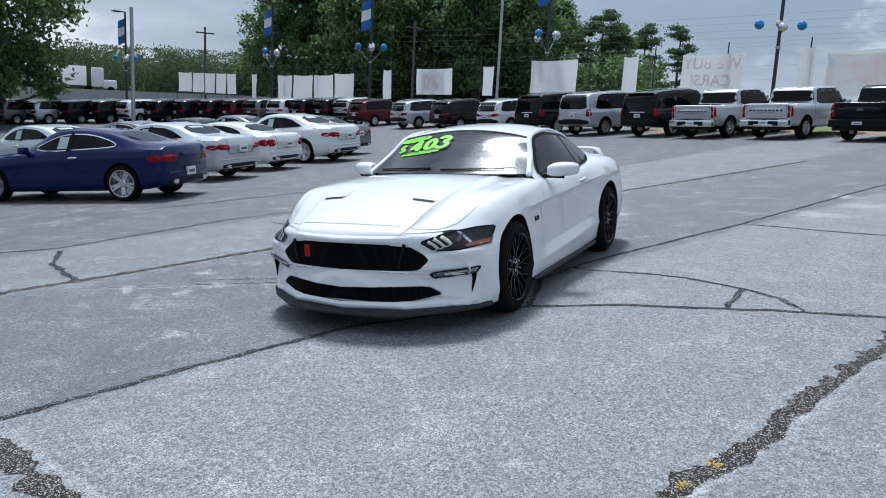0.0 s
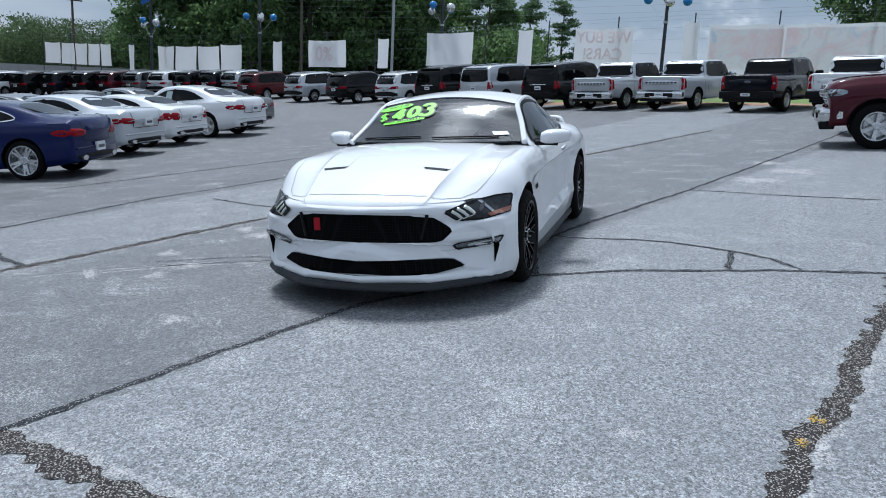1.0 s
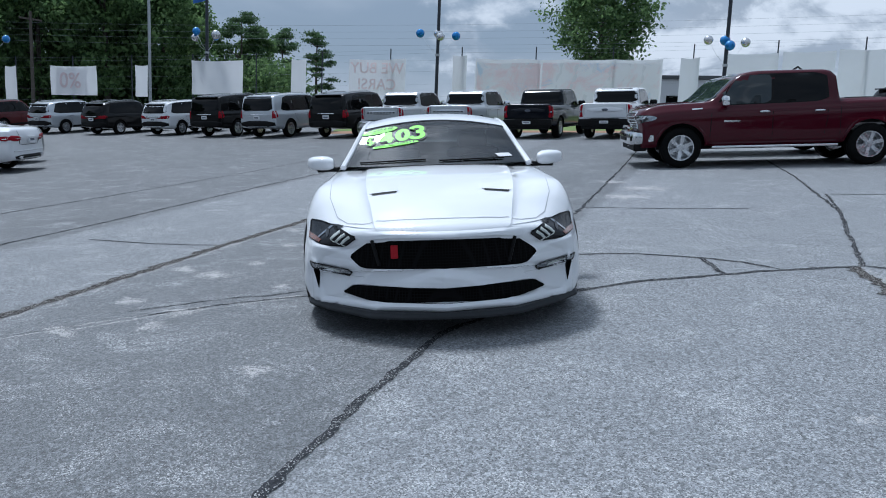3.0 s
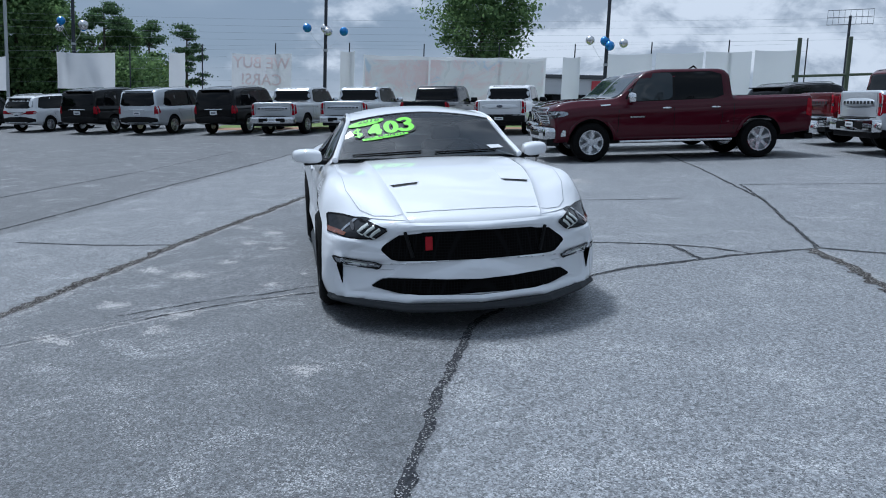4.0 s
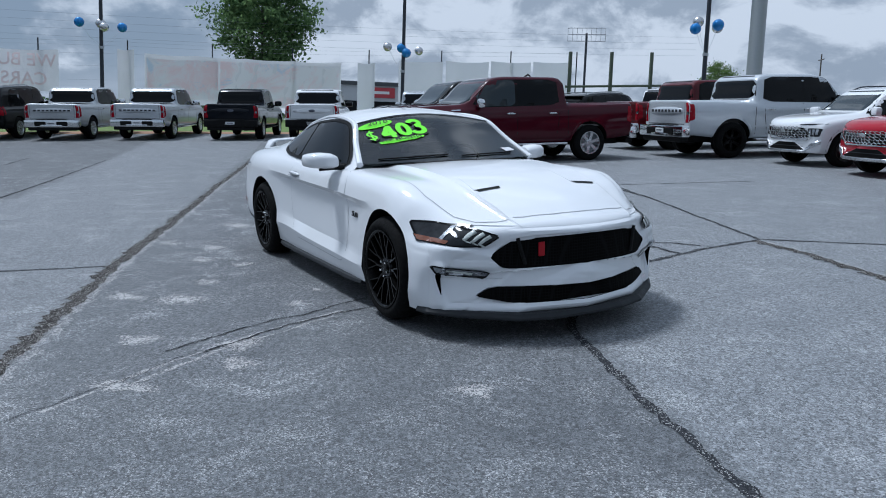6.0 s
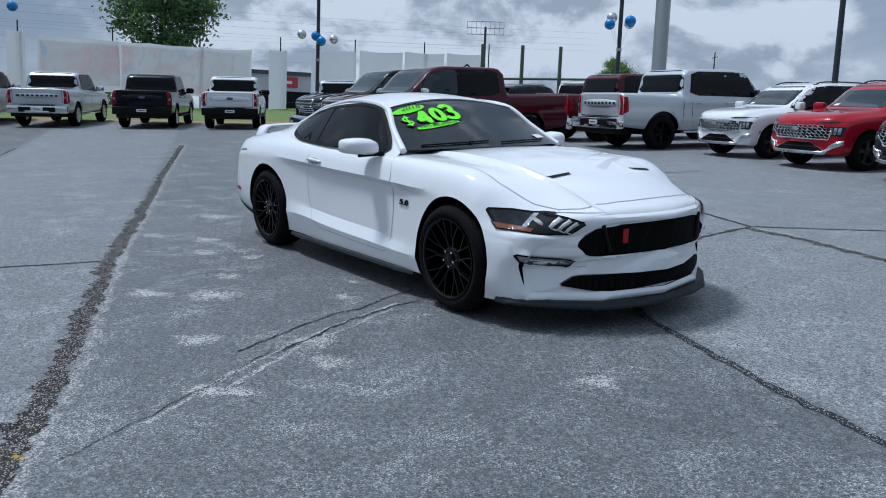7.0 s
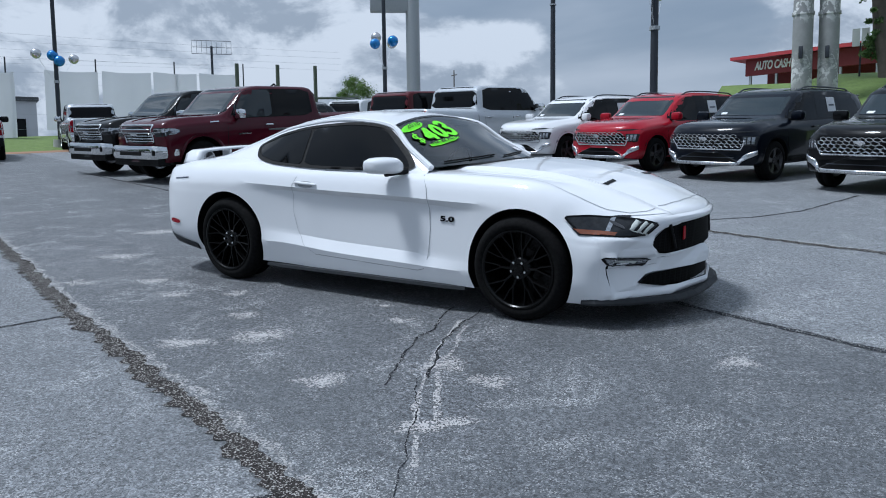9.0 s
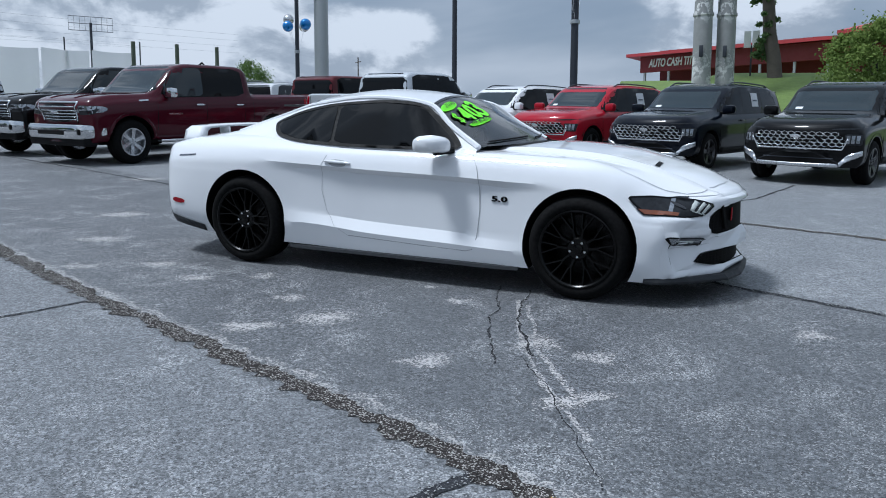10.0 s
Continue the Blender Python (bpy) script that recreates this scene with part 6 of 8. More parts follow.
    lamp = [(0.530, 0.640), (0.638, 0.674), (0.70, 0.686), (0.78, 0.700), (0.868, 0.700), (0.868, 0.600), (0.765, 0.578), (0.612, 0.582)]
    for s in (-1, 1):
        sp = [(s * y, z) for y, z in lamp]
        lay(car, bvh, "headlight", sp, "x", 1, M["dark_lamp"], "dark smoked headlight", False, 0.015, 0.008, 0, 1, 0.10)
        lay(car, bvh, "headlight_rim", ribbon([(s * y, z) for y, z in soft(lamp, 1, 0.1)] + [(s * 0.545, 0.644)], 0.008), "x", 1, M["black_gloss"], "", False, 0.015, 0.011, 0, 0)
        for y0, z0, y1, z1 in ((0.702, 0.613, 0.638, 0.662), (0.668, 0.603, 0.604, 0.654), (0.634, 0.594, 0.575, 0.642)):
            stroke = [(s * y0, z0), (s * (y0 * 0.5 + y1 * 0.5), z0 * 0.5 + z1 * 0.5 + 0.003), (s * y1, z1)]
            lay(car, bvh, "light_bar", ribbon(stroke, 0.015), "x", 1, M["lamp_white"], "white light bar", False, 0.010, 0.014, 0.004, 0)
            foot = [(s * y0, z0), (s * (y0 - 0.030), z0 - 0.012)]
            lay(car, bvh, "bar_foot", ribbon(foot, 0.006), "x", 1, M["lamp_white"], "", False, 0.010, 0.0135, 0, 0)
        lens = [(s * (0.730 + 0.011 * math.cos(a)), 0.645 + 0.024 * math.sin(a)) for a in np.linspace(0, 2 * math.pi, 19)[:-1]]
        lay(car, bvh, "projector", lens, "x", 1, M["dark_alloy"], "", False, 0.010, 0.0125, 0, 0)
        lay(car, bvh, "headlight_side", [(1.712, 0.630), (1.84, 0.688), (1.935, 0.698), (2.0, 0.694), (2.0, 0.588), (1.95, 0.582), (1.76, 0.590)], "y", s, M["dark_lamp"], "dark smoked headlight", False, 0.02, 0.0065, 0, 0)
        lay(car, bvh, "reflector", [(1.900, 0.612), (1.926, 0.608), (1.926, 0.684), (1.900, 0.682)], "y", s, M["clear_lamp"], "", False, 0.015, 0.012, 0, 0)
        lay(car, bvh, "turn_lamp", [(1.722, 0.628), (1.75, 0.624), (1.84, 0.616), (1.925, 0.608), (1.965, 0.604), (1.955, 0.588), (1.87, 0.590), (1.768, 0.596)], "y", s, M["amber"], "amber lamp", False, 0.015, 0.012, 0, 0)
        fog = [(0.572, 0.414), (0.590, 0.386), (0.70, 0.392), (0.838, 0.411), (0.862, 0.458), (0.79, 0.449), (0.61, 0.432)]
        lay(car, nose, "fog_lamp", [(s * a, b) for a, b in fog], "x", 1, M["clear_lamp"], "slim bumper lamp", False, 0.02, 0.004, 0, 1, 0.12)
        lay(car, nose, "fog_bar", ribbon([(s * 0.66, 0.413), (s * 0.80, 0.431)], 0.012), "x", 1, M["lamp_white"], "", False, 0.02, 0.008, 0, 0)
        lay(car, nose, "fog_frame", ribbon([(s * a, b) for a, b in soft(fog, 1, 0.12)] + [(s * 0.590, 0.405)], 0.009), "x", 1, M["black_gloss"], "", False, 0.02, 0.007, 0, 0)
    # splitter along the chin, and sills
    edge = [(2.325, 0.0), (2.315, 0.25), (2.250, 0.46), (2.038, 0.735), (1.87, 0.875)]
    lower = [(x + 0.014, y * 1.010) for x, y in edge] + [(1.79, 0.905), (1.79, 0.75), (1.95, 0.5), (2.05, 0.0)]
    upper = [(x - 0.010, y) for x, y in edge] + [(1.79, 0.890), (1.79, 0.75), (1.95, 0.5), (2.05, 0.0)]
    bm = bmesh.new()
    rings = []
    for outline, z in ((lower, 0.138), (lower, 0.152), (upper, 0.174)):
        full = outline + [(x, -y) for x, y in outline[::-1][1:-1]]
        rings.append([bm.verts.new((x, y, z + 0.040 * max(0.0, abs(y) - 0.45))) for x, y in full])
    bm.faces.new(rings[0][::-1])
    bm.faces.new(rings[-1])
    for u, v in zip(rings, rings[1:]):
        for k in range(len(u)):
            bm.faces.new((u[k], u[(k + 1) % len(u)], v[(k + 1) % len(u)], v[k]))
    bmesh.ops.recalc_face_normals(bm, faces=bm.faces)
    sp = bpy.data.meshes.new("splitter")
    bm.to_mesh(sp)
    bm.free()
    sp.materials.append(M["grey_plastic"])
    child("splitter", sp, car, "dark grey plastic chin splitter")
    for s in (-1, 1):
        bm = bmesh.new()
        sec = [(0.90, 0.186), (0.935, 0.180), (0.942, 0.160), (0.90, 0.150), (0.86, 0.155)]
        rows = []
        for x in np.linspace(-0.94, 0.95, 12):
            k = 0.0 if -0.85 < x < 0.85 else 0.02
            rows.append([bm.verts.new((x, s * (y - k), z)) for y, z in sec])
        for u, v in zip(rows, rows[1:]):
            for j in range(5):
                bm.faces.new((u[j], u[(j + 1) % 5], v[(j + 1) % 5], v[j]))
        bm.faces.new(rows[0])
        bm.faces.new(rows[-1])
        bmesh.ops.recalc_face_normals(bm, faces=bm.faces)
        part("side_skirt", bm, M["grey_plastic"], car, "dark grey plastic sill blade", True)
        lay(car, bvh, "rear_lip", [(-2.36, 0.29), (-1.80, 0.215), (-1.80, 0.27), (-2.30, 0.36), (-2.40, 0.44)], "y", s, M["grey_plastic"], "", False, 0.06, 0.008, 0.006, 0)
        lay(car, bvh, "side_marker", [(-2.13, 0.445), (-1.99, 0.435), (-1.97, 0.47), (-2.12, 0.485)], "y", s, M["red_lamp"], "red side marker", False, 0.04, 0.006, 0, 1)
        lay(car, bvh, "door_seam", ribbon([(0.565, 0.925), (0.620, 0.84), (0.640, 0.77), (0.650, 0.55), (0.635, 0.36), (0.610, 0.275), (0.56, 0.262), (0.2, 0.272), (-0.40, 0.295)], 0.006), "y", s, M["seam_grey"], "", False, 0.06, 0.0025, 0, 0)
        lay(car, bvh, "door_edge", ribbon([(-0.40, 0.295), (-0.52, 0.36), (-0.60, 0.47), (-0.645, 0.62), (-0.635, 0.81)], 0.004), "y", s, M["seam_pale"], "", False, 0.06, 0.0025, 0, 0)
        lay(car, bvh, "door_seam", ribbon([(-0.635, 0.81), (-0.57, 0.945)], 0.0045), "y", s, M["seam_grey"], "", False, 0.06, 0.0025, 0, 0)
        lay(car, bvh, "door_handle", [(-0.61, 0.826), (-0.385, 0.816), (-0.385, 0.836), (-0.61, 0.848)], "y", s, wp, "white door handle", False, 0.03, 0.016, 0.014, 2)
        # flat grey patch paints the shade of the hollow behind the handle
        lay(car, bvh, "handle_cup", soft([(-0.57, 0.806), (-0.42, 0.800), (-0.42, 0.850), (-0.57, 0.856)], 1), "y", s, M["seam_grey"], "", False, 0.03, 0.003, 0, 2)
        lay(car, bvh, "fuel_seam" if s < 0 else "quarter_seam", ribbon([(-2.05, 0.83), (-1.85, 0.845)], 0.012), "y", s, M["bar"], "", False, 0.05, 0.003, 0, 0)
        # mirrors
        bm = bmesh.new()
        rings = []
        for w, dx, lx, h, dz in ((-0.108, 0.02, 0.05, 0.030, -0.012), (-0.098, 0.012, 0.078, 0.048, -0.006), (-0.06, 0.0, 0.100, 0.060, 0.0), (0.0, -0.012, 0.102, 0.062, 0.003), (0.06, -0.035, 0.090, 0.056, 0.004), (0.095, -0.055, 0.068, 0.044, 0.004), (0.108, -0.065, 0.040, 0.026, 0.004)):
            ring_ = []
            for a in np.linspace(0, 2 * math.pi, 25)[:-1]:
                c, d = math.cos(a), math.sin(a)
                px = math.copysign(abs(c) ** (0.85 if c > 0 else 0.35), c) * lx
                pz = math.copysign(abs(d) ** (0.85 if d > 0 else 0.45), d) * h
                ring_.append(bm.verts.new((dx + px, s * w, dz + pz)))
            rings.append(ring_)
        for u, v in zip(rings, rings[1:]):
            for k in range(24):
                bm.faces.new((u[k], u[(k + 1) % 24], v[(k + 1) % 24], v[k]))
        bm.faces.new(rings[0])
        bm.faces.new(rings[-1])
        bmesh.ops.recalc_face_normals(bm, faces=bm.faces)
        part("mirror", bm, wp, car, "white door mirror", True, pose(0.33, s * 0.955, 0.992, 0, 0, -s * 8))
        bm = bmesh.new()
        tube(bm, [(0.40, s * 0.80, 0.945), (0.37, s * 0.88, 0.945), (0.35, s * 0.98, 0.94)], 0.022, 8)
        part("mirror_foot", bm, M["black_plastic"], car, "", True)
        # badge
        bd = text_mesh("badge", "5.0", 0.050, M["black_gloss"], 0.003, 0.0015, 0.0, 1.0)
        base = Vector((0.795, 0, 0.635))

        def onto(c, s=s):
            z = base.z + c.y
            x = base.x - c.x * 1.95 if s > 0 else base.x + c.x * 1.95
            hit = bvh.ray_cast(Vector((x, s * 3, z)), Vector((0, -s, 0)), 5)[0]
            return Vector((x, (hit.y if hit else s * 0.9) + s * (0.004 + c.z), z))
        child("badge", bent(bd, onto), car, "black number badge")
    bd = None

    # rear wing: a blade on posts
    rows, fs = [], []
    ys = np.linspace(-0.69, 0.69, 29)
    for y in ys:
        a = abs(y) / 0.69
        z0 = 1.055 - 0.012 * a * a - (0.09 * max(0, (a - 0.88) / 0.12) ** 2)
        x0 = -2.33 + 0.14 * a * a
        for dx, dz in ((0, 0.0), (0.04, 0.016), (0.14, 0.016), (0.25, -0.004), (0.14, -0.012), (0.03, -0.018)):
            rows.append((x0 + dx, y, z0 + dz))
    for i in range(len(ys) - 1):
        for k in range(6):
            fs.append((i * 6 + k, (i + 1) * 6 + k, (i + 1) * 6 + (k + 1) % 6, i * 6 + (k + 1) % 6))
    fs += [tuple(range(6)), tuple(range((len(ys) - 1) * 6 + 5, (len(ys) - 1) * 6 - 1, -1))]
    child("rear_wing", mesh_of("rear_wing", rows, fs, [wp]), car, "white raised rear wing")
    for y in (-0.60, -0.24, 0.24, 0.60):
        bm = boxes((-2.19, -2.08, y - 0.014, y + 0.014, 0.90, 1.05, 0.010))
        part("wing_post", bm, wp, car, "", True)
    bm = boxes((-2.25, -1.95, -0.60, 0.60, 0.93, 0.965, 0.012))
    part("wing_foot", bm, M["black_gloss"], car, "", True)
    # wipers
    for y0, y1 in ((-0.58, -0.08), (0.02, 0.52)):
        bm = bmesh.new()
        pts = []
        for k in np.linspace(0, 1, 8):
            y = y0 + (y1 - y0) * k
            p = roof_point(0.07 + 0.03 * k, y / 0.70)
            pts.append(p + Vector((0.005, 0, 0.008)))
        tube(bm, pts, 0.006, 6)
        part("wiper", bm, M["black_plastic"], car, "", True)
    lay(car, bvh, "cowl", [(0.62, -0.66), (0.84, -0.36), (0.86, 0.36), (0.62, 0.66), (0.50, 0.62), (0.50, -0.62)], "z", 1, M["black_plastic"], "", False, 0.08, 0.004, 0, 1)

    tag = [roof_point(0.13 + 0.075 * b, (0.545 + 0.06 * a - 0.02 * b) / 0.70) + Vector((0.004, 0, 0.006)) for a, b in ((-1, 0), (1, 0.25), (1, 1.25), (-1, 1.0))]
    child("dashboard_tag", mesh_of("dashboard_tag", tag, [(0, 1, 2, 3)], [M["plate"]], False), car, "white stock tag behind the glass")

    # price sticker on the glass: three lime blobs with black characters
    def on_glass(c, cy, cu, tilt=0.0):
        y, up = c.x * math.cos(tilt) - c.y * math.sin(tilt), c.x * math.sin(tilt) + c.y * math.cos(tilt)
        u = cu + up / 0.80
        yy = cy - 0 + y
        p = roof_point(u, yy / float(pchip(GU, RAIL_Y, u)))
        return p + Vector((0.6, 0, 0.8)) * (0.004 + c.z)
    return car, bvh, on_glass


def bvh_bow(x):
    """An upright sheet that follows the bow of the nose."""
    ys = np.linspace(-0.8, 0.8, 25)
    pts = [(x - 0.52 * abs(y) ** 2.2 - 0.04 * k, y, 0.1 + 0.7 * k) for y in ys for k in (0, 1)]
    return BVHTree.FromPolygons(pts, [(2 * i, 2 * i + 2, 2 * i + 3, 2 * i + 1) for i in range(24)])


def mesh_material(name, cell):
    m, nt, b = nodes(name)
    v = nt.nodes.new("ShaderNodeTexVoronoi")
    v.feature = "DISTANCE_TO_EDGE"
    v.inputs["Scale"].default_value = cell
    v.inputs["Randomness"].default_value = 0.0
    t = nt.nodes.new("ShaderNodeTexCoord")
    nt.links.new(t.outputs["Object"], v.inputs["Vector"])
    nt.links.new(tint(nt, (0.007, 0.007, 0.0075), (0.002, 0.002, 0.002), ramp(nt, v.outputs[0], 0.06, 0.14)), b.inputs["Base Color"])
    b.inputs["Roughness"].default_value = 0.6
    b.inputs["Specular IOR Level"].default_value = 0.03
    return m


M["seam_pale"] = plain("seam_pale", (0.50, 0.51, 0.53), 0.6)
M["seam_dark"] = plain("seam_dark", (0.16, 0.165, 0.175), 0.6)
M["seam_grey"] = plain("seam_grey", (0.36, 0.37, 0.39), 0.6)
M["grille_mesh"] = mesh_material("grille_mesh", 55.0)
M["red_tag"] = matt("red_tag", (0.34, 0.012, 0.02), 0.6)
M["wind_clear"] = glass_clear("windscreen_clear", (0.60, 0.72, 0.72), 0.52, 1.76)
coupe, coupe_bvh, on_glass = mustang()
tyre_me, rim_me, nut_me = fork_wheel(0.345, 0.27, 0.262, M["black_alloy"], M["chrome"])
for wx in (1.36, -1.36):
    for ws in (-1, 1):
        wheel = child("wheel", None, coupe, "gloss black alloy wheel with thin forked spokes", pose(wx, ws * (0.805 if wx > 0 else 0.822), 0.345, 0, wx * 20 + 7, 0 if ws < 0 else 180))
        child("tyre", tyre_me, wheel)
        child("rim", rim_me, wheel)
        for k in range(5):
            a = 2 * math.pi * k / 5 + 0.3
            child("wheel_nut", nut_me, wheel, "", pose(0.052 * math.cos(a), -0.135 + 0.028, 0.052 * math.sin(a)))
coupe.matrix_basis = park(0.030, 0.096, -1.4) @ Matrix.Diagonal((1, 1.032, 1, 1))


def sticker():
    """The price on the windscreen."""
    s = new("price_sticker")
    tagged(s, "lime green price sticker with black figures on the windscreen", "sticker")
    s.matrix_basis = coupe.matrix_basis.copy()

    def lay_on(name, poly, mat, lift, cy, cu, tilt, label=""):
        vs, fs = sheet(poly, 0.018)
        pts = [on_glass(Vector((a * K, b * K, lift)), cy, cu, tilt) for a, b in vs]
        child(name, mesh_of(name, pts, [tuple(f) for f in fs], [mat], False), s, label)

    # outlines in metres on the glass, y to the car's left
    cy, cu, tl, K = -0.325, 0.60, 0.10, 1.05
    ell = lambda cx, cz, a, b, n=28: [(cx + a * math.cos(2 * math.pi * k / n), cz + b * math.sin(2 * math.pi * k / n)) for k in range(n)]
    lay_on("sticker_year", ell(-0.115, 0.165, 0.145, 0.052), M["lime"], 0.003, cy, cu, tl, "lime oval")
    lay_on("sticker_month", soft([(-0.19, -0.155), (0.17, -0.125), (0.165, -0.065), (-0.195, -0.095)], 1), M["lime"], 0.002, cy, cu, tl, "lime strip")
    for name, body, size, x, z, mat, bold, sh, lift in (
            ("lettering", "2018", 0.088, -0.115, 0.165, M["sticker_black"], 0.0, 0.25, 0.012),
            ("lettering", "PER MONTH", 0.056, -0.01, -0.11, M["sticker_black"], 0.001, 0.0, 0.012)):
        me = text_mesh(name, body, size, mat, 0.0, bold, sh)
        bm = bmesh.new()
        bm.from_mesh(me)
        bmesh.ops.triangulate(bm, faces=bm.faces)
        for _ in range(2):
            bmesh.ops.subdivide_edges(bm, edges=[e for e in bm.edges if e.calc_length() > 0.04], cuts=1)
            bmesh.ops.triangulate(bm, faces=bm.faces)
        bm.to_mesh(me)
        bm.free()
        t = 0.085 if body != "2018" else 0.05
        bent(me, lambda c: on_glass(Vector((K * (x + c.x * math.cos(t) - c.y * math.sin(t)), K * (z + c.y * math.cos(t) + c.x * math.sin(t)), lift)), cy, cu, 0.0))
        child(name, me, s, "black figures " + body.lower())
    # the price is brushed in fat lime strokes with a black edge
    arc = lambda cx, cz, a, b, t0, t1, n=11: [(cx + a * math.cos(radians(t)), cz + b * math.sin(radians(t))) for t in np.linspace(t0, t1, n)]
    strokes = {"figure_four": [[(-0.055, 0.095), (-0.085, 0.035), (-0.118, -0.018)], [(-0.125, -0.022), (-0.06, -0.016), (-0.018, -0.012)], [(-0.052, 0.100), (-0.050, 0.02), (-0.046, -0.078)]],
               "figure_nought": [arc(0.055, 0.020, 0.038, 0.075, 80, 280), arc(0.055, 0.020, 0.038, 0.075, -100, 100)],
               "figure_three": [arc(0.165, 0.082, 0.044, 0.040, 165, -95), arc(0.165, -0.006, 0.050, 0.050, 95, -165)],
               "dollar_sign": [arc(-0.205, 0.030, 0.026, 0.030, 30, 270), arc(-0.205, -0.030, 0.028, 0.030, 90, -150), [(-0.205, 0.085), (-0.203, -0.085)]]}
    for name, paths in strokes.items():
        fat = 0.016 if name == "dollar_sign" else 0.042
        for k, path in enumerate(paths):
            path = [(a, b + 0.085 * a) for a, b in path]
            lay_on("figure_edge", soft(ribbon([(a + 0.006, b - 0.006) for a, b in path], fat + 0.014), 1, 0.2), M["sticker_black"], 0.004 + 0.0004 * k, cy, cu, 0.0)
            lay_on(name, soft(ribbon(path, fat), 1, 0.2), M["lime"], 0.008 + 0.0004 * k, cy, cu, 0.0, "fat lime stroke")
    return s


sticker()


# ---------------------------------------------------------------- ground
def ground():
    c = np.concatenate([-np.geomspace(2500, 64, 16), np.arange(-60, 60.1, 3.0), np.geomspace(64, 2500, 16)])
    n = len(c)
    vs = [spot(x, y) for y in c for x in c]
    fs = [(j * n + i, j * n + i + 1, (j + 1) * n + i + 1, (j + 1) * n + i) for j in range(n - 1) for i in range(n - 1)]
    inv = LOT.inverted()
    me = mesh_of("ground", [inv @ v for v in vs], fs, [M["asphalt"]])
    g = new("ground", me)
    g.matrix_basis = LOT.copy()
    tagged(g, "weathered grey asphalt of a car lot with speckled worn patches", "ground", kind="structure")


ground()
RND = random.Random(5)


def seam(name, pts, width, mat, label, category="crack", jag=0.42, step=0.03, z=0.004, teeth=0.0, sway=0.0, off=0.0, fade=0.75):
    """A filled joint in the asphalt: a strip of uneven width along a line."""
    P = []
    for a, b in zip(pts, pts[1:]):
        d = math.dist(a, b)
        n = max(1, int(d / (step if max(abs(a[0]), abs(b[0])) < 9 else step * 3)))
        P += [(a[0] + (b[0] - a[0]) * k / n, a[1] + (b[1] - a[1]) * k / n) for k in range(n)]
    P.append(pts[-1])
    vs, fs = [], []
    ph = RND.random() * 50
    for i, p in enumerate(P):
        a, b = P[max(0, i - 1)], P[min(len(P) - 1, i + 1)]
        d = math.dist(a, b) or 1
        nx, ny = -(b[1] - a[1]) / d, (b[0] - a[0]) / d
        wob = (noise.noise((p[0] * 2.3, p[1] * 2.3, ph)) * 0.5 + noise.noise((p[0] * 9, p[1] * 9, ph)) * 0.22) * (sway or min(0.06, width * 0.9)) + off
        l = width / 2 * (1 + jag * 2 * noise.noise((p[0] * 6, p[1] * 6, ph + 9)) + jag * RND.uniform(-0.7, 0.7))
        r = width / 2 * (1 + jag * 2 * noise.noise((p[0] * 6, p[1] * 6, ph + 19)) + jag * RND.uniform(-0.7, 0.7))
        if teeth:
            r += teeth * max(0.0, noise.noise((p[0] * 15, p[1] * 15, ph + 31)) + RND.uniform(-0.15, 0.6))
        vs.append((p[0] + nx * (wob + l), p[1] + ny * (wob + l), z + hgt(*p)))
        vs.append((p[0] + nx * (wob - r), p[1] + ny * (wob - r), z + hgt(*p)))
    for i in range(len(P) - 1):
        fs.append((2 * i, 2 * i + 1, 2 * i + 3, 2 * i + 2))
    me = mesh_of(name, vs, fs, [mat], False)
    me.attributes.new("fade", "FLOAT", "POINT").data.foreach_set("value", [fade] * len(vs))
    ob = new(name, me)
    ob.matrix_basis = LOT.copy()
    return tagged(ob, label, category, "joints in the asphalt", "structure")


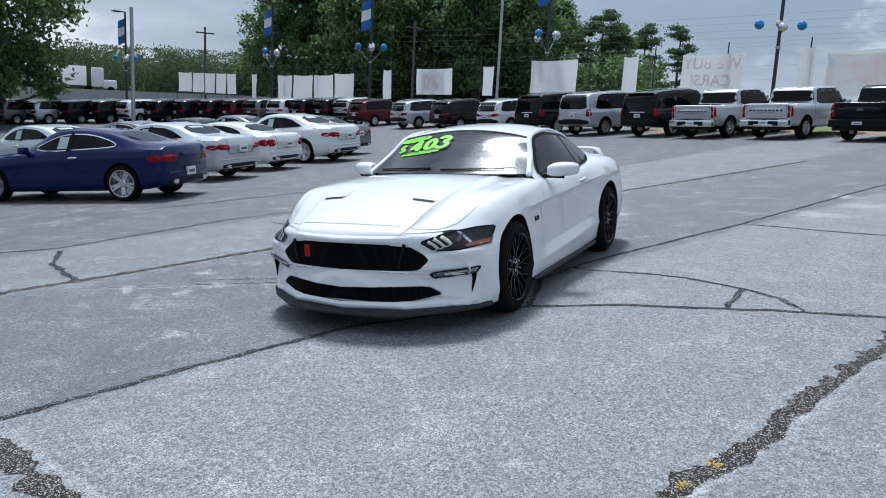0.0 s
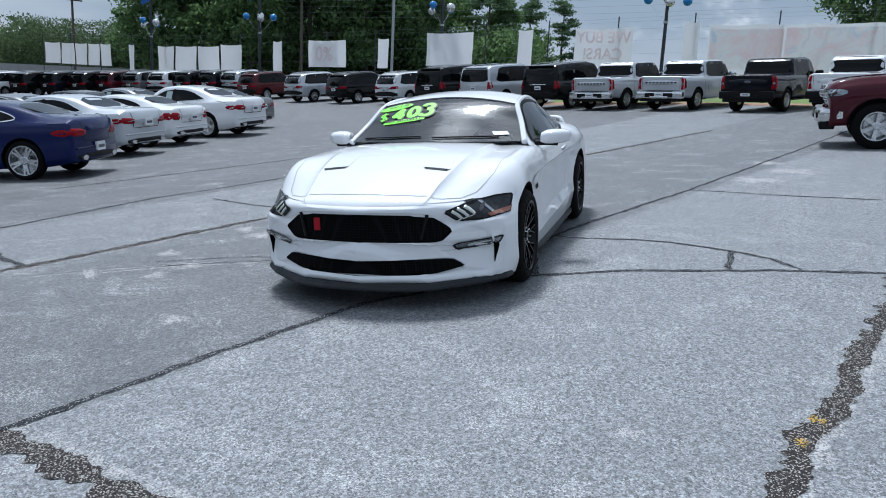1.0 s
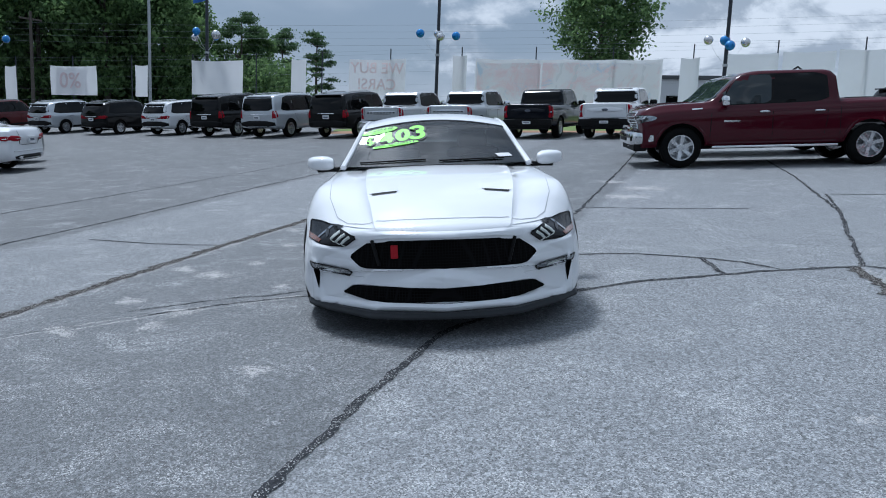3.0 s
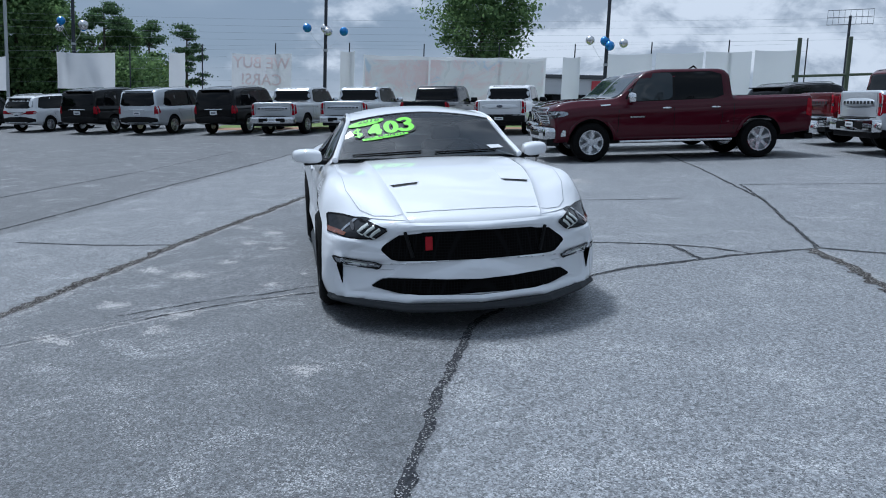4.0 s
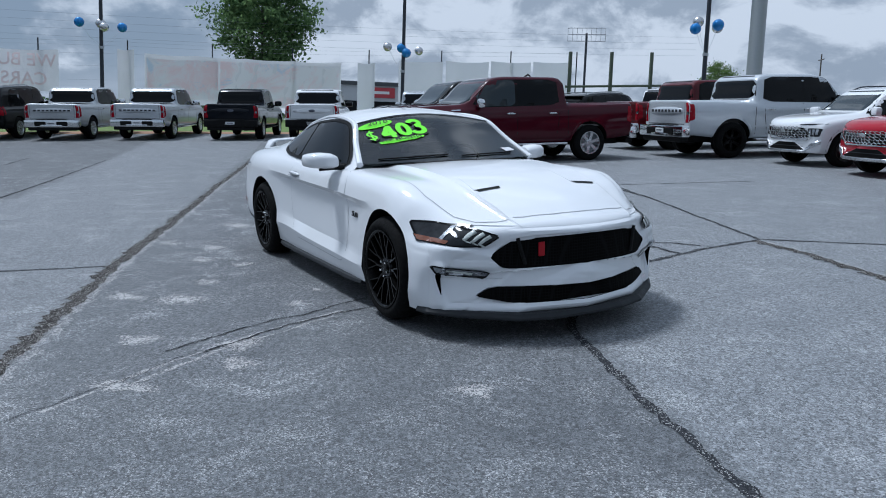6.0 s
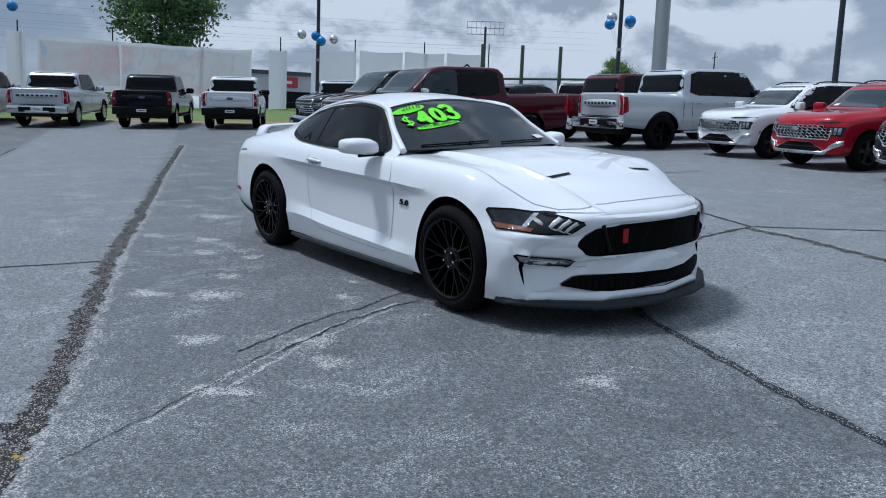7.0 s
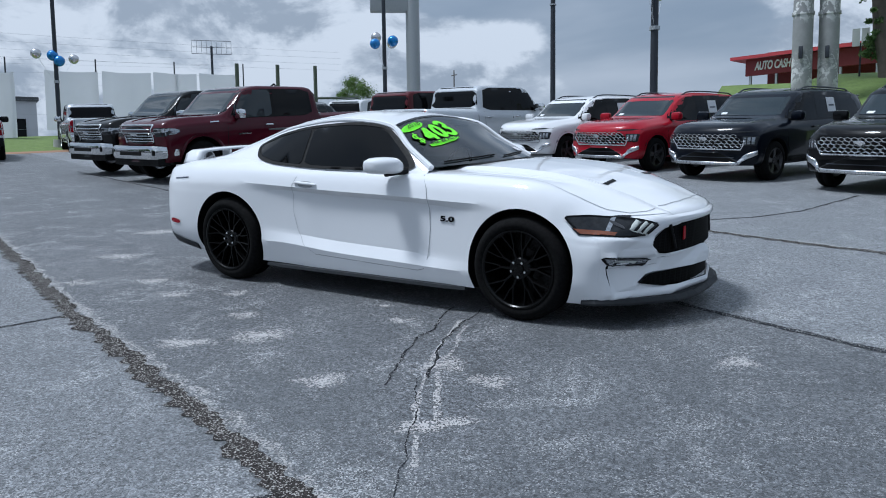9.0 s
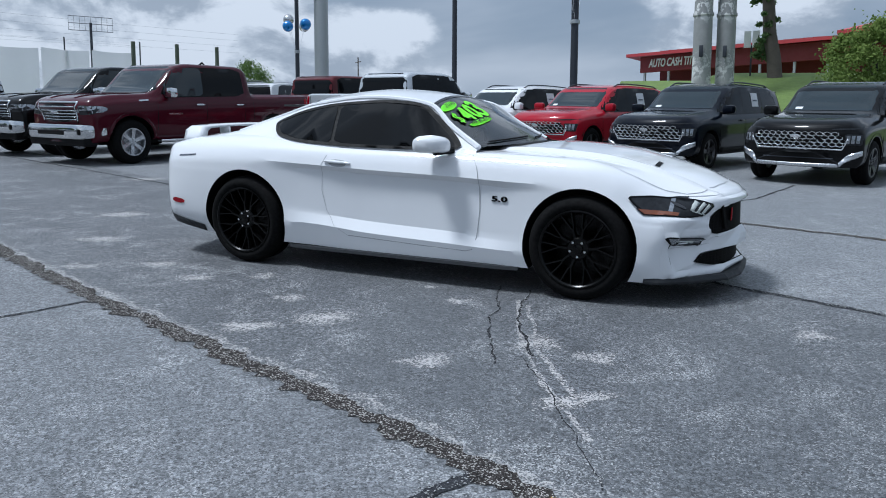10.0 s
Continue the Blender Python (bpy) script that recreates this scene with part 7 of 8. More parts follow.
TAR, GRV, EARTH = M["tar"], M["gravel_crack"], M["earth_crack"]
for w, mat, pts in (
    (0.065, TAR, ((4.42, -0.86), (3.54, -0.53), (2.91, -0.29), (2.24, 0.01), (1.6, 0.55), (1.25, 1.05))),
    (0.06, TAR, ((1.25, 1.05), (0.99, 1.71), (0.87, 2.52), (0.79, 3.01), (0.78, 3.72))),
    (0.05, TAR, ((-0.30, 0.99), (-0.22, 1.13), (-0.21, 1.72), (-0.13, 2.04), (0.14, 2.50), (0.40, 2.80), (0.76, 2.99))),
    (0.06, TAR, ((0.15, 2.52), (0.84, 2.48))),
    (0.055, TAR, ((1.25, 1.05), (0.3, 0.85), (-0.38, 0.99), (-1.02, 1.23), (-3.54, 2.3), (-9.73, 4.65), (-15.0, 6.6))),
    (0.04, TAR, ((-3.54, 2.3), (-3.1, 3.4), (-2.85, 4.38))),
    (0.055, TAR, ((0.76, 3.72), (-2.3, 5.3), (-6.84, 7.05), (-10.5, 8.3))),
    (0.045, TAR, ((-2.3, 5.3), (-4.06, 6.11), (-3.12, 8.58))),
    (0.10, GRV, ((0.78, 3.62), (1.53, 3.43), (2.22, 3.14))),
    (0.05, TAR, ((0.76, 3.72), (1.81, 4.69), (2.3, 5.6), (2.78, 7.75))),
    (0.15, EARTH, ((4.38, -0.88), (4.49, -1.00), (4.64, -1.09), (4.95, -1.22), (5.6, -1.5))),
    (0.13, GRV, ((4.42, -0.86), (4.62, -0.25), (4.76, 0.13), (5.0, 0.9))),
    (0.11, GRV, ((2.22, 3.14), (2.98, 2.87), (3.54, 2.66), (3.81, 2.52), (4.3, 2.36), (4.8, 2.25))),
    (0.13, GRV, ((-15.0, 3.2), (-7.73, 0.28), (-3.76, -1.27), (-1.5, -2.19), (0.31, -2.84), (1.32, -3.22), (1.95, -3.48), (2.9, -3.85), (4.5, -4.4))),
    (0.085, TAR, ((1.66, -3.40), (1.40, -3.9), (1.1, -4.4), (0.48, -5.09))),
    (0.04, TAR, ((-1.5, -2.28), (-1.72, -3.0), (-2.23, -3.96))),
    (0.05, TAR, ((0.77, -5.74), (0.33, -5.27), (-2.26, -4.88), (-2.98, -4.58), (-3.76, -4.32), (-7.0, -3.35), (-10.4, -2.25), (-16.0, -0.5))),
    (0.045, TAR, ((-3.0, -7.3), (-4.87, -6.53), (-7.3, -5.56), (-12.0, -3.9), (-18.0, -2.2))),
    (0.017, TAR, ((0.81, -0.75), (0.9, -1.2), (1.16, -1.9), (1.3, -2.3))),
    (0.019, TAR, ((0.99, -0.75), (1.1, -1.3), (1.30, -1.85), (1.40, -2.12))),
    (0.008, TAR, ((1.40, -2.12), (1.6, -2.45), (1.84, -2.9), (2.07, -3.34))),
):
    if mat is GRV:
        seam("joint_margin", pts, 0.07, M["stain"], "pale grit strewn along a joint", "grit", 0.8, 0.03, 0.0025, 0.0, 0.02, w * 0.55, 0.5)
    thin = w < 0.03
    seam("joint", pts, w * (0.82 if mat is TAR else 0.8), mat, "dark tar and grit filled joint in the asphalt" if mat is TAR else "broken joint in the asphalt full of loose grit", jag=0.6 if thin else 0.42, teeth=0.055 if mat is GRV else 0.0, sway=0.14 if thin else 0.0)


def blot(x, y, a, b, turn, mat, label, seed, z=0.003):
    r = random.Random(seed)
    ks = [r.uniform(0.5, 1.3) for _ in range(12)]
    ring = []
    for k in range(36):
        t = 2 * math.pi * k / 36
        f = ks[k // 3] * (1 - (k % 3) / 3) + ks[(k // 3 + 1) % 12] * (k % 3) / 3
        f *= r.uniform(0.9, 1.1)
        u, v = a * f * math.cos(t), b * f * math.sin(t)
        ring.append((x + u * math.cos(turn) - v * math.sin(turn), y + u * math.sin(turn) + v * math.cos(turn)))
    me = mesh_of("stain", [(p[0], p[1], z + hgt(*p)) for p in ring] + [((x + p[0]) / 2, (y + p[1]) / 2, z + hgt(x, y)) for p in ring] + [(x, y, z + hgt(x, y))],
                 [(k, (k + 1) % 36, 36 + (k + 1) % 36, 36 + k) for k in range(36)] + [(36 + k, 36 + (k + 1) % 36, 72) for k in range(36)], [mat], False)
    me.attributes.new("fade", "FLOAT", "POINT").data.foreach_set("value", [0.0] * 36 + [0.7] * 36 + [1.0])
    ob = new("stain", me)
    ob.matrix_basis = LOT.copy()
    tagged(ob, label, "stain", "stains on the asphalt", "structure")


for i, (x, y, a, b, t) in enumerate(((2.77, -1.09, 0.14, 0.06, 1.2), (-0.38, -1.66, 0.16, 0.07, 0.2), (0.67, -1.25, 0.11, 0.05, 0.3), (1.39, -1.87, 0.22, 0.09, 0.6), (-1.3, -1.45, 0.2, 0.06, 0.1), (-0.9, -1.2, 0.15, 0.05, 0.0),
                                    (0.1, -1.95, 0.25, 0.10, 0.5), (-2.4, -1.55, 0.3, 0.08, 0.2), (-1.9, -1.2, 0.2, 0.07, 0.3), (3.85, 1.85, 0.10, 0.04, 0.8), (1.8, -2.6, 0.3, 0.05, 0.9), (-0.2, -2.3, 0.3, 0.06, 0.4),
                                    (-3.2, -0.6, 0.35, 0.10, 0.2), (-4.2, 0.6, 0.5, 0.12, 0.3), (-4.6, 3.2, 0.5, 0.2, 0.3), (-5.6, 3.9, 0.6, 0.2, 0.4), (-6.8, 3.6, 0.5, 0.2, 0.2), (1.75, -2.0, 0.16, 0.06, 0.4), (0.35, -0.98, 0.09, 0.03, 0.2), (1.0, -2.4, 0.2, 0.08, 1.0))):
    blot(x, y, a * 0.85, b * 2.0, t, M["stain"], "pale speckled lime stain", i)
for pts in (((1.95, -2.98), (1.6, -2.45), (1.30, -1.85), (1.02, -1.05)), ((1.85, -2.65), (1.45, -2.0), (1.12, -1.15))):
    seam("scratch", pts, 0.028, M["stain"], "pale scraped line on the asphalt", "scratch", 0.6, 0.05, 0.003, 0.0, 0.03, 0.0, 0.68)
for x, y in ((3.55, 2.62), (3.78, 2.52), (1.98, -3.46)):
    blot(x, y, 0.055, 0.035, 0.4, M["yellow_stain"], "small yellow paint remnant", int(x * 10), 0.008)


# ---------------------------------------------------------------- parked vehicles
def put(car, x, y, heading, label, category, group):
    car.matrix_basis = park(x, y, heading)
    return tagged(car, label, category, group)


def rear_at(x, y, heading, back):
    h = radians(heading)
    return x + back * math.cos(h), y + back * math.sin(h), heading


# row of trucks and SUVs along the fence, tails to the lot
G_A = "vehicles in the back row"
HA = 152.0
pk = pickup("white", style="oval", bumper="black_plastic")
put(pk, *rear_at(-23.2, 8.1, HA, 1.9), "white crew cab pickup with a dark step bumper", "pickup truck", G_A)
p2 = pickup("pearl", style="chevy")
put(p2, *rear_at(-26.2, 2.3, HA, 1.9), "silver crew cab pickup with a bright step bumper", "pickup truck", G_A)
p3 = repaint(copy_thing(pk, park(*rear_at(-24.5, 5.35, HA, 1.9))), "navy", "black crew cab pickup with a dark bumper")
repaint(copy_thing(p2, park(*rear_at(-27.3, -0.5, HA, 1.9))), "silver", "silver crew cab pickup with a bright step bumper and plain tailgate")
big, _ = suv(SUV_BIG, "big", "black", "alloy", "bars", "tall", cladding=False)
put(big, *rear_at(-28.73, -2.94, HA, 1.55), "black full-size SUV with a roof rack", "suv", G_A)
repaint(copy_thing(big, park(*rear_at(-30.13, -6.24, HA, 1.55))), "pearl", "silver full-size SUV with tall red taillights")
repaint(copy_thing(big, park(*rear_at(-31.83, -9.04, HA, 1.55))), "black", "black full-size SUV with tinted windows")
mid, _ = suv(SUV_MID, "mid", "white", "alloy", "bars", "wide")
put(mid, *rear_at(-33.83, -12.24, HA, 1.39), "white mid-size SUV with black sill cladding", "suv", G_A)
repaint(copy_thing(mid, park(*rear_at(-35.23, -15.84, HA, 1.39))), "black", "black mid-size SUV with tinted windows")
repaint(copy_thing(mid, park(*rear_at(-36.63, -19.24, HA, 1.39))), "pearl", "silver mid-size SUV with tinted windows")
repaint(copy_thing(mid, park(*rear_at(-38.6, -23.6, HA + 8, 1.39))), "darkred", "maroon mid-size SUV seen from its side")
G_F = "vehicles in the far row"
cols = ("pearl", "darkred", "grey", "silver", "navy", "black", "white", "black", "navy", "black", "maroon", "grey", "white", "black", "navy", "pearl")
for k, c in enumerate(cols):
    f = k / (len(cols) - 1)
    x, y = -31.0 - 12.5 * f - 3 * math.sin(f * 3), -54.0 + 27.0 * f
    name = {"pearl": "silver", "darkred": "red", "navy": "dark blue"}.get(c, c)
    tagged(repaint(copy_thing(mid, park(x, y, HA + 14 + (k * 7 % 5))), c, f"{name} SUV in a distant row"), group=G_F)

# row of saloons, tails to the middle of the lot
G_B = "cars in the saloon row"
bl = sedan(dict(COUPE, plate=0.52), "blue", "alloy", 2, "wide")
put(bl, -4.49, -10.39, -76.0, "dark blue two-door coupe with chrome window trim", "car", G_B)
si = sedan(SEDAN, "pearl", "alloy", 4, "wide")
put(si, -8.6, -12.28, -86.0, "silver four-door saloon with chrome trim", "car", G_B)
bw = sedan(dict(COUPE, sheet=False), "white", "alloy", 2, "tall")
put(bw, -11.6, -12.86, -88.0, "white two-door coupe with red taillights", "car", G_B)
repaint(copy_thing(si, park(-14.9, -13.05, -90.0)), "white", "white four-door saloon with black lower trim").scale = (1.05, 1.05, 1.09)
repaint(copy_thing(si, park(-18.1, -14.3, -92.0)), "grey", "dark grey four-door saloon with red taillights")
repaint(copy_thing(bl, park(-3.6, -15.9, -76.0)), "blue", "bright blue coupe behind the first row")
repaint(copy_thing(bw, park(-0.9, -14.7, -76.0)), "white", "white coupe at the edge of the row")
repaint(copy_thing(si, park(-9.4, -18.0, -86.0)), "pearl", "silver saloon behind the first row")
repaint(copy_thing(si, park(-13.4, -18.6, -88.0)), "grey", "grey saloon behind the first row")
repaint(copy_thing(si, park(-17.4, -19.6, -90.0)), "black", "black saloon behind the first row")
repaint(copy_thing(si, park(-21.4, -20.6, -90.0)), "grey", "dark saloon far down the row")

# the maroon truck and its neighbours
G_C = "trucks beside the aisle"
ram = pickup("maroon", style="plain")
put(ram, -9.95, 7.85, -99.0, "maroon crew cab pickup with chrome bumpers", "pickup truck", G_C)
repaint(copy_thing(ram, park(-13.05, 8.8, -99.0)), "black", "black crew cab pickup with a chrome grille").scale = (1.03,) * 3
ram.scale = (1.03,) * 3
sil = pickup("pearl", style="chevy", rims="black_alloy")
put(sil, -7.6, 15.1, 74.0, "white crew cab pickup with black wheels", "pickup truck", G_C)
repaint(copy_thing(sil, park(-10.9, 16.4, 77.0)), "darkred", "red crew cab pickup with a dark rear window").scale = (1.04,) * 3
sil.scale = (1.06,) * 3
repaint(copy_thing(mid, park(-15.8, 16.6, 100.0)), "black", "black SUV parked behind the maroon pickup")
repaint(copy_thing(p2, park(-15.4, 23.5, 79.0)), "white", "white pickup in the row behind")
repaint(copy_thing(big, park(-19.8, 25.5, 100.0)), "white", "white SUV in the row behind")
repaint(copy_thing(p2, park(*rear_at(-24.8, 13.8, HA, 1.9))), "pearl", "silver pickup beside the grass verge")

# row of alike SUVs that face the aisle
G_D = "alike SUVs facing the aisle"
HD = -110.5
hy = santa_fe("white")


def grille_at(gx, gy):
    h = radians(HD)
    return gx - 2.31 * math.cos(h), gy - 2.31 * math.sin(h), HD


put(hy, *grille_at(-5.1, 12.0), "white SUV with a bright net grille", "suv", G_D)
for gx, gy, c, lab in ((-2.52, 10.75, "red", "red SUV with a bright net grille"), (0.08, 9.35, "navy", "dark blue SUV with a bright net grille"), (2.72, 7.9, "black", "black SUV with a bright net grille")):
    repaint(copy_thing(hy, park(*grille_at(gx, gy))), c, lab)


# ---------------------------------------------------------------- fence, banners, poles
FD = Vector((13.3, 48.8)).normalized()


def on_fence(s, off=0.0):
    """Plan place at s metres along the fence line."""
    p = Vector((-30.0, 26.5)) + FD * s + Vector((-FD.y, FD.x)) * off
    return p.x, p.y


FYAW = math.degrees(math.atan2(FD.y, FD.x))


def banner(s0, s1, z0, z1, mat, label, prints=()):
    """A sheet of cloth tied along the fence, slack at its edges."""
    w = s1 - s0
    nx, nz = max(4, int(w / 0.5)), 6
    x, y = on_fence((s0 + s1) / 2, 0.0)
    o = spot(x, y)
    b = thing("banner", label, "banner", "banners on the fence", m=Matrix.Translation(o) @ pose(0, 0, 0, 0, 0, FYAW))
    ph = s0 * 1.7

    def place(u, v, lift=0.0):
        sx, zz = (u - 0.5) * w, z0 + (z1 - z0) * v
        sag = -0.06 * abs(math.sin(u * math.pi * max(1, round(w / 2.4)))) * v
        q = spot(*on_fence(s0 + w * u))
        # cloth billows a little between its ties
        return Vector((sx, -lift + 0.05 * math.sin(u * w * 2.1 + ph) + 0.03 * math.sin(u * w * 5.3 + v * 4 + ph), zz + sag + 0.6 * (q.z - o.z)))
    vs = [place(i / nx, j / nz) for j in range(nz + 1) for i in range(nx + 1)]
    fs = [(j * (nx + 1) + i, j * (nx + 1) + i + 1, (j + 1) * (nx + 1) + i + 1, (j + 1) * (nx + 1) + i) for j in range(nz) for i in range(nx)]
    child("cloth", mesh_of("cloth", vs, fs, [mat]), b)
    for u0, u1, v0, v1, m in prints:
        n = max(2, int((u1 - u0) * nx))
        pv = [place(u0 + (u1 - u0) * i / n, v0 + (v1 - v0) * j / 4, 0.02) for j in range(5) for i in range(n + 1)]
        pf = [(j * (n + 1) + i, j * (n + 1) + i + 1, (j + 1) * (n + 1) + i + 1, (j + 1) * (n + 1) + i) for j in range(4) for i in range(n)]
        child("print", mesh_of("print", pv, pf, [m]), b, "faded print")
    return b


CL, CG = M["cloth"], M["cloth_grey"]
for s0, s1, z0, z1, mat in ((-40.8, -37.5, 1.9, 3.9, CL), (-34.4, -33.5, 1.6, 3.85, CL), (-24.8, -24.0, 0.9, 3.85, CL), (-12.6, -11.65, 0.3, 3.6, CG), (-10.3, -7.8, 0.8, 3.7, CG), (-7.6, -5.1, 0.8, 3.7, CG), (-4.95, -2.5, 0.8, 3.7, CG), (-2.35, -0.2, 0.8, 3.7, CG),
                            (-53.9, -53.0, 1.6, 3.7, CL), (-50.6, -47.3, 1.9, 3.7, CL), (-44.6, -43.8, 1.8, 3.7, CL), (-66.3, -64.4, 1.4, 3.4, CL), (-64.2, -61.9, 1.4, 3.4, CL), (-61.7, -59.4, 1.4, 3.4, CL), (-59.2, -57.0, 1.4, 3.5, CL),
                            (-69.9, -69.3, 1.4, 3.5, CL), (-81.5, -79.2, 1.7, 3.5, CL), (-79.0, -77.3, 1.7, 3.5, CL), (-77.1, -75.4, 1.7, 3.5, CL), (-75.2, -73.8, 1.7, 3.5, CL), (-73.6, -72.2, 1.7, 3.5, CL)):
    banner(s0, s1, z0, z1, mat, "white cloth banner seen from its back" if mat is CL else "grey cloth banner seen from its back")
banner(-23.5, -13.5, 1.15, 3.65, CL, "long faded banner with pale pink and blue print", ((0.01, 0.36, 0.12, 0.92, M["washed_print"]), (0.37, 0.99, 0.05, 0.94, M["washed_print"])))
wb = banner(-30.85, -27.5, 1.7, 3.75, CL, "white banner with faded red words seen from behind")
for body, dz, size in (("WE BUY", 0.45, 0.85), ("CARS!", -0.45, 0.85)):
    me = text_mesh("lettering", body, size, M["print_red"], 0.0, 0.01)
    for v in me.vertices:
        v.co = Vector((-v.co.x, -0.10, 2.75 + dz + v.co.y))
    child("lettering", me, wb, "faded red words")
o7 = banner(-50.2, -48.0, 2.0, 3.6, CL, "banner with a faded red figure")
me = text_mesh("figure", "0%", 1.3, M["print_red"], 0.0, 0.02)
for v in me.vertices:
    v.co = Vector((v.co.x, -0.10, 2.75 + v.co.y))
child("figure", me, o7, "faded red figures")


def fence():
    f = thing("chain_link_fence", "thin wire fence with steel posts along the lot", "fence", m=Matrix.Identity(4))
    bm = bmesh.new()
    tube(bm, [(0, 0, 0), (0, 0, 4.3)], 0.035, 6)
    post = bpy.data.meshes.new("fence_post")
    bm.to_mesh(post)
    bm.free()
    post.materials.append(M["steel_dark"])
    for s in np.arange(-82.0, 1.0, 4.12):
        child("fence_post", post, f, "", Matrix.Translation(spot(*on_fence(s, 0.12))))
    for z in (0.9, 1.6, 2.3, 3.0, 3.6, 4.0, 4.2):
        bm = bmesh.new()
        tube(bm, [spot(*on_fence(s, 0.12), z) for s in np.arange(-82, 0.5, 4.12)], 0.004, 4)
        part("fence_wire", bm, M["galvanised"], f)
    return f


fence()
posts = thing("timber_frame", "three tall dark timber posts with a rail", "frame", m=Matrix.Identity(4))
for s in (-0.06, 2.6, 5.26):
    bm = bmesh.new()
    p = spot(*on_fence(s))
    tube(bm, [p, p + Vector((0, 0, 4.3))], 0.12, 10, 0.11)
    part("timber_post", bm, M["wood_post"], posts, "", True)
bm = bmesh.new()
tube(bm, [spot(*on_fence(-0.3), 2.3), spot(*on_fence(8.5), 2.35)], 0.07, 8)
part("timber_rail", bm, M["wood_post"], posts, "", True)


def balloon(parent, p, r, mat):
    pr = [(0.001, -1.0), (0.35, -0.94), (0.7, -0.71), (0.94, -0.34), (1.0, 0.05), (0.93, 0.4), (0.7, 0.72), (0.36, 0.93), (0.001, 1.0)]
    me = mesh_of("balloon", *lathe([(a * r, b * r) for a, b in pr], 20, "z"), [mat])
    child("balloon", me, parent, "", Matrix.Translation(p))


def lamp_pole(x, y, height, width, balls, ball_z, flag=False, head=True, label="dark steel lamp pole with balloons tied to it", turn=0.0):
    p = thing("lamp_pole", label, "lamp pole", "lamp poles", m=stand(x, y, turn))
    bm = bmesh.new()
    tube(bm, [(0, 0, 0), (0, 0, height)], width / 2, 10, width / 2 * 0.8)
    part("pole", bm, M["steel_dark"], p, "", True)
    bm = bmesh.new()
    bmesh.ops.create_cone(bm, cap_ends=True, segments=14, radius1=width * 1.6, radius2=width * 1.4, depth=0.5, matrix=Matrix.Translation((0, 0, 0.2)))
    part("footing", bm, M["concrete"], p, "", True)
    if head:
        bm = boxes((-0.1, 1.15, -0.05, 0.05, height - 0.06, height + 0.02, 0.01), (0.55, 1.25, -0.2, 0.2, height - 0.12, height - 0.02, 0.03))
        part("lamp_head", bm, M["steel_dark"], p, "", True)
    for k, (dy, dz, r, c) in enumerate(balls):
        q = Vector((0.12 * (-1) ** k, dy, ball_z + dz))
        balloon(p, q, r, M["balloon_blue" if c == "b" else "balloon_silver"])
        bm = bmesh.new()
        tube(bm, [(0, 0, ball_z - 1.05), q * 0.5 + Vector((0, 0, (ball_z - 1.05) * 0.5 - 0.12)), q], 0.007, 4)
        part("string", bm, M["flag_white"], p)
    bm = bmesh.new()
    tube(bm, [(0, 0, ball_z - 1.12), (0, 0, ball_z - 1.0)], width * 0.62, 10)
    part("clamp", bm, M["galvanised"], p, "", True)
    if flag:
        z = height - 0.5
        cuts = ((0.0, -0.62, M["flag_blue"]), (-0.62, -1.3, M["flag_white"]), (-1.3, -1.95, M["flag_blue"]))
        for a, b, m_ in cuts:
            vs = []
            for j in range(4):
                zz = z + a + (b - a) * j / 3
                for i in range(6):
                    vs.append((0.05 * math.sin(i * 1.3 + zz * 2), -0.10 - 0.75 * i / 5 - 0.1 * (zz - z) * 0.3, zz - 0.05 * i))
            fs = [(j * 6 + i, j * 6 + i + 1, (j + 1) * 6 + i + 1, (j + 1) * 6 + i) for j in range(3) for i in range(5)]
            child("flag_cloth", mesh_of("flag_cloth", vs, fs, [m_]), p)
    return p


B4 = ((-0.95, 0.0, 0.23, "b"), (0.0, 0.06, 0.23, "s"), (0.12, -0.12, 0.22, "s"), (0.95, -0.02, 0.23, "b"))
S4 = ((-0.95, 0.05, 0.22, "s"), (-0.05, 0.1, 0.24, "b"), (0.1, -0.15, 0.24, "b"), (0.95, 0.05, 0.22, "s"))
R4 = ((-0.85, -0.1, 0.23, "b"), (-0.45, 0.25, 0.23, "s"), (0.5, 0.2, 0.25, "b"), (0.75, 0.15, 0.23, "s"))
lamp_pole(-34.4, 1.6, 9.0, 0.19, B4, 4.85)
lamp_pole(-29.2, 15.0, 9.0, 0.20, S4, 4.05)
lamp_pole(-17.2, 23.2, 9.5, 0.20, R4, 4.4)
lamp_pole(-3.8, 19.3, 9.0, 0.26, R4, 4.9, head=False)
lamp_pole(-25.9, 61.6, 19.0, 0.50, (), 12.0, head=True, label="tall dark steel lamp pole", turn=200)
B3 = ((-0.6, 0.15, 0.24, "b"), (-0.75, -0.2, 0.22, "s"), (0.55, 0.0, 0.28, "s"), (0.5, -0.1, 0.22, "b"))
lamp_pole(-41.3, -12.1, 9.9, 0.22, B3, 5.45, flag=True)
lamp_pole(-41.0, -24.8, 9.0, 0.2, B4, 5.3, flag=True)
lamp_pole(-46.0, -37.0, 9.2, 0.2, B3, 5.2, flag=True)
lamp_pole(-42.0, -49.0, 8.6, 0.2, B4, 4.9, flag=True)
lamp_pole(-33.0, -58.0, 8.2, 0.2, B4, 4.6, flag=True)


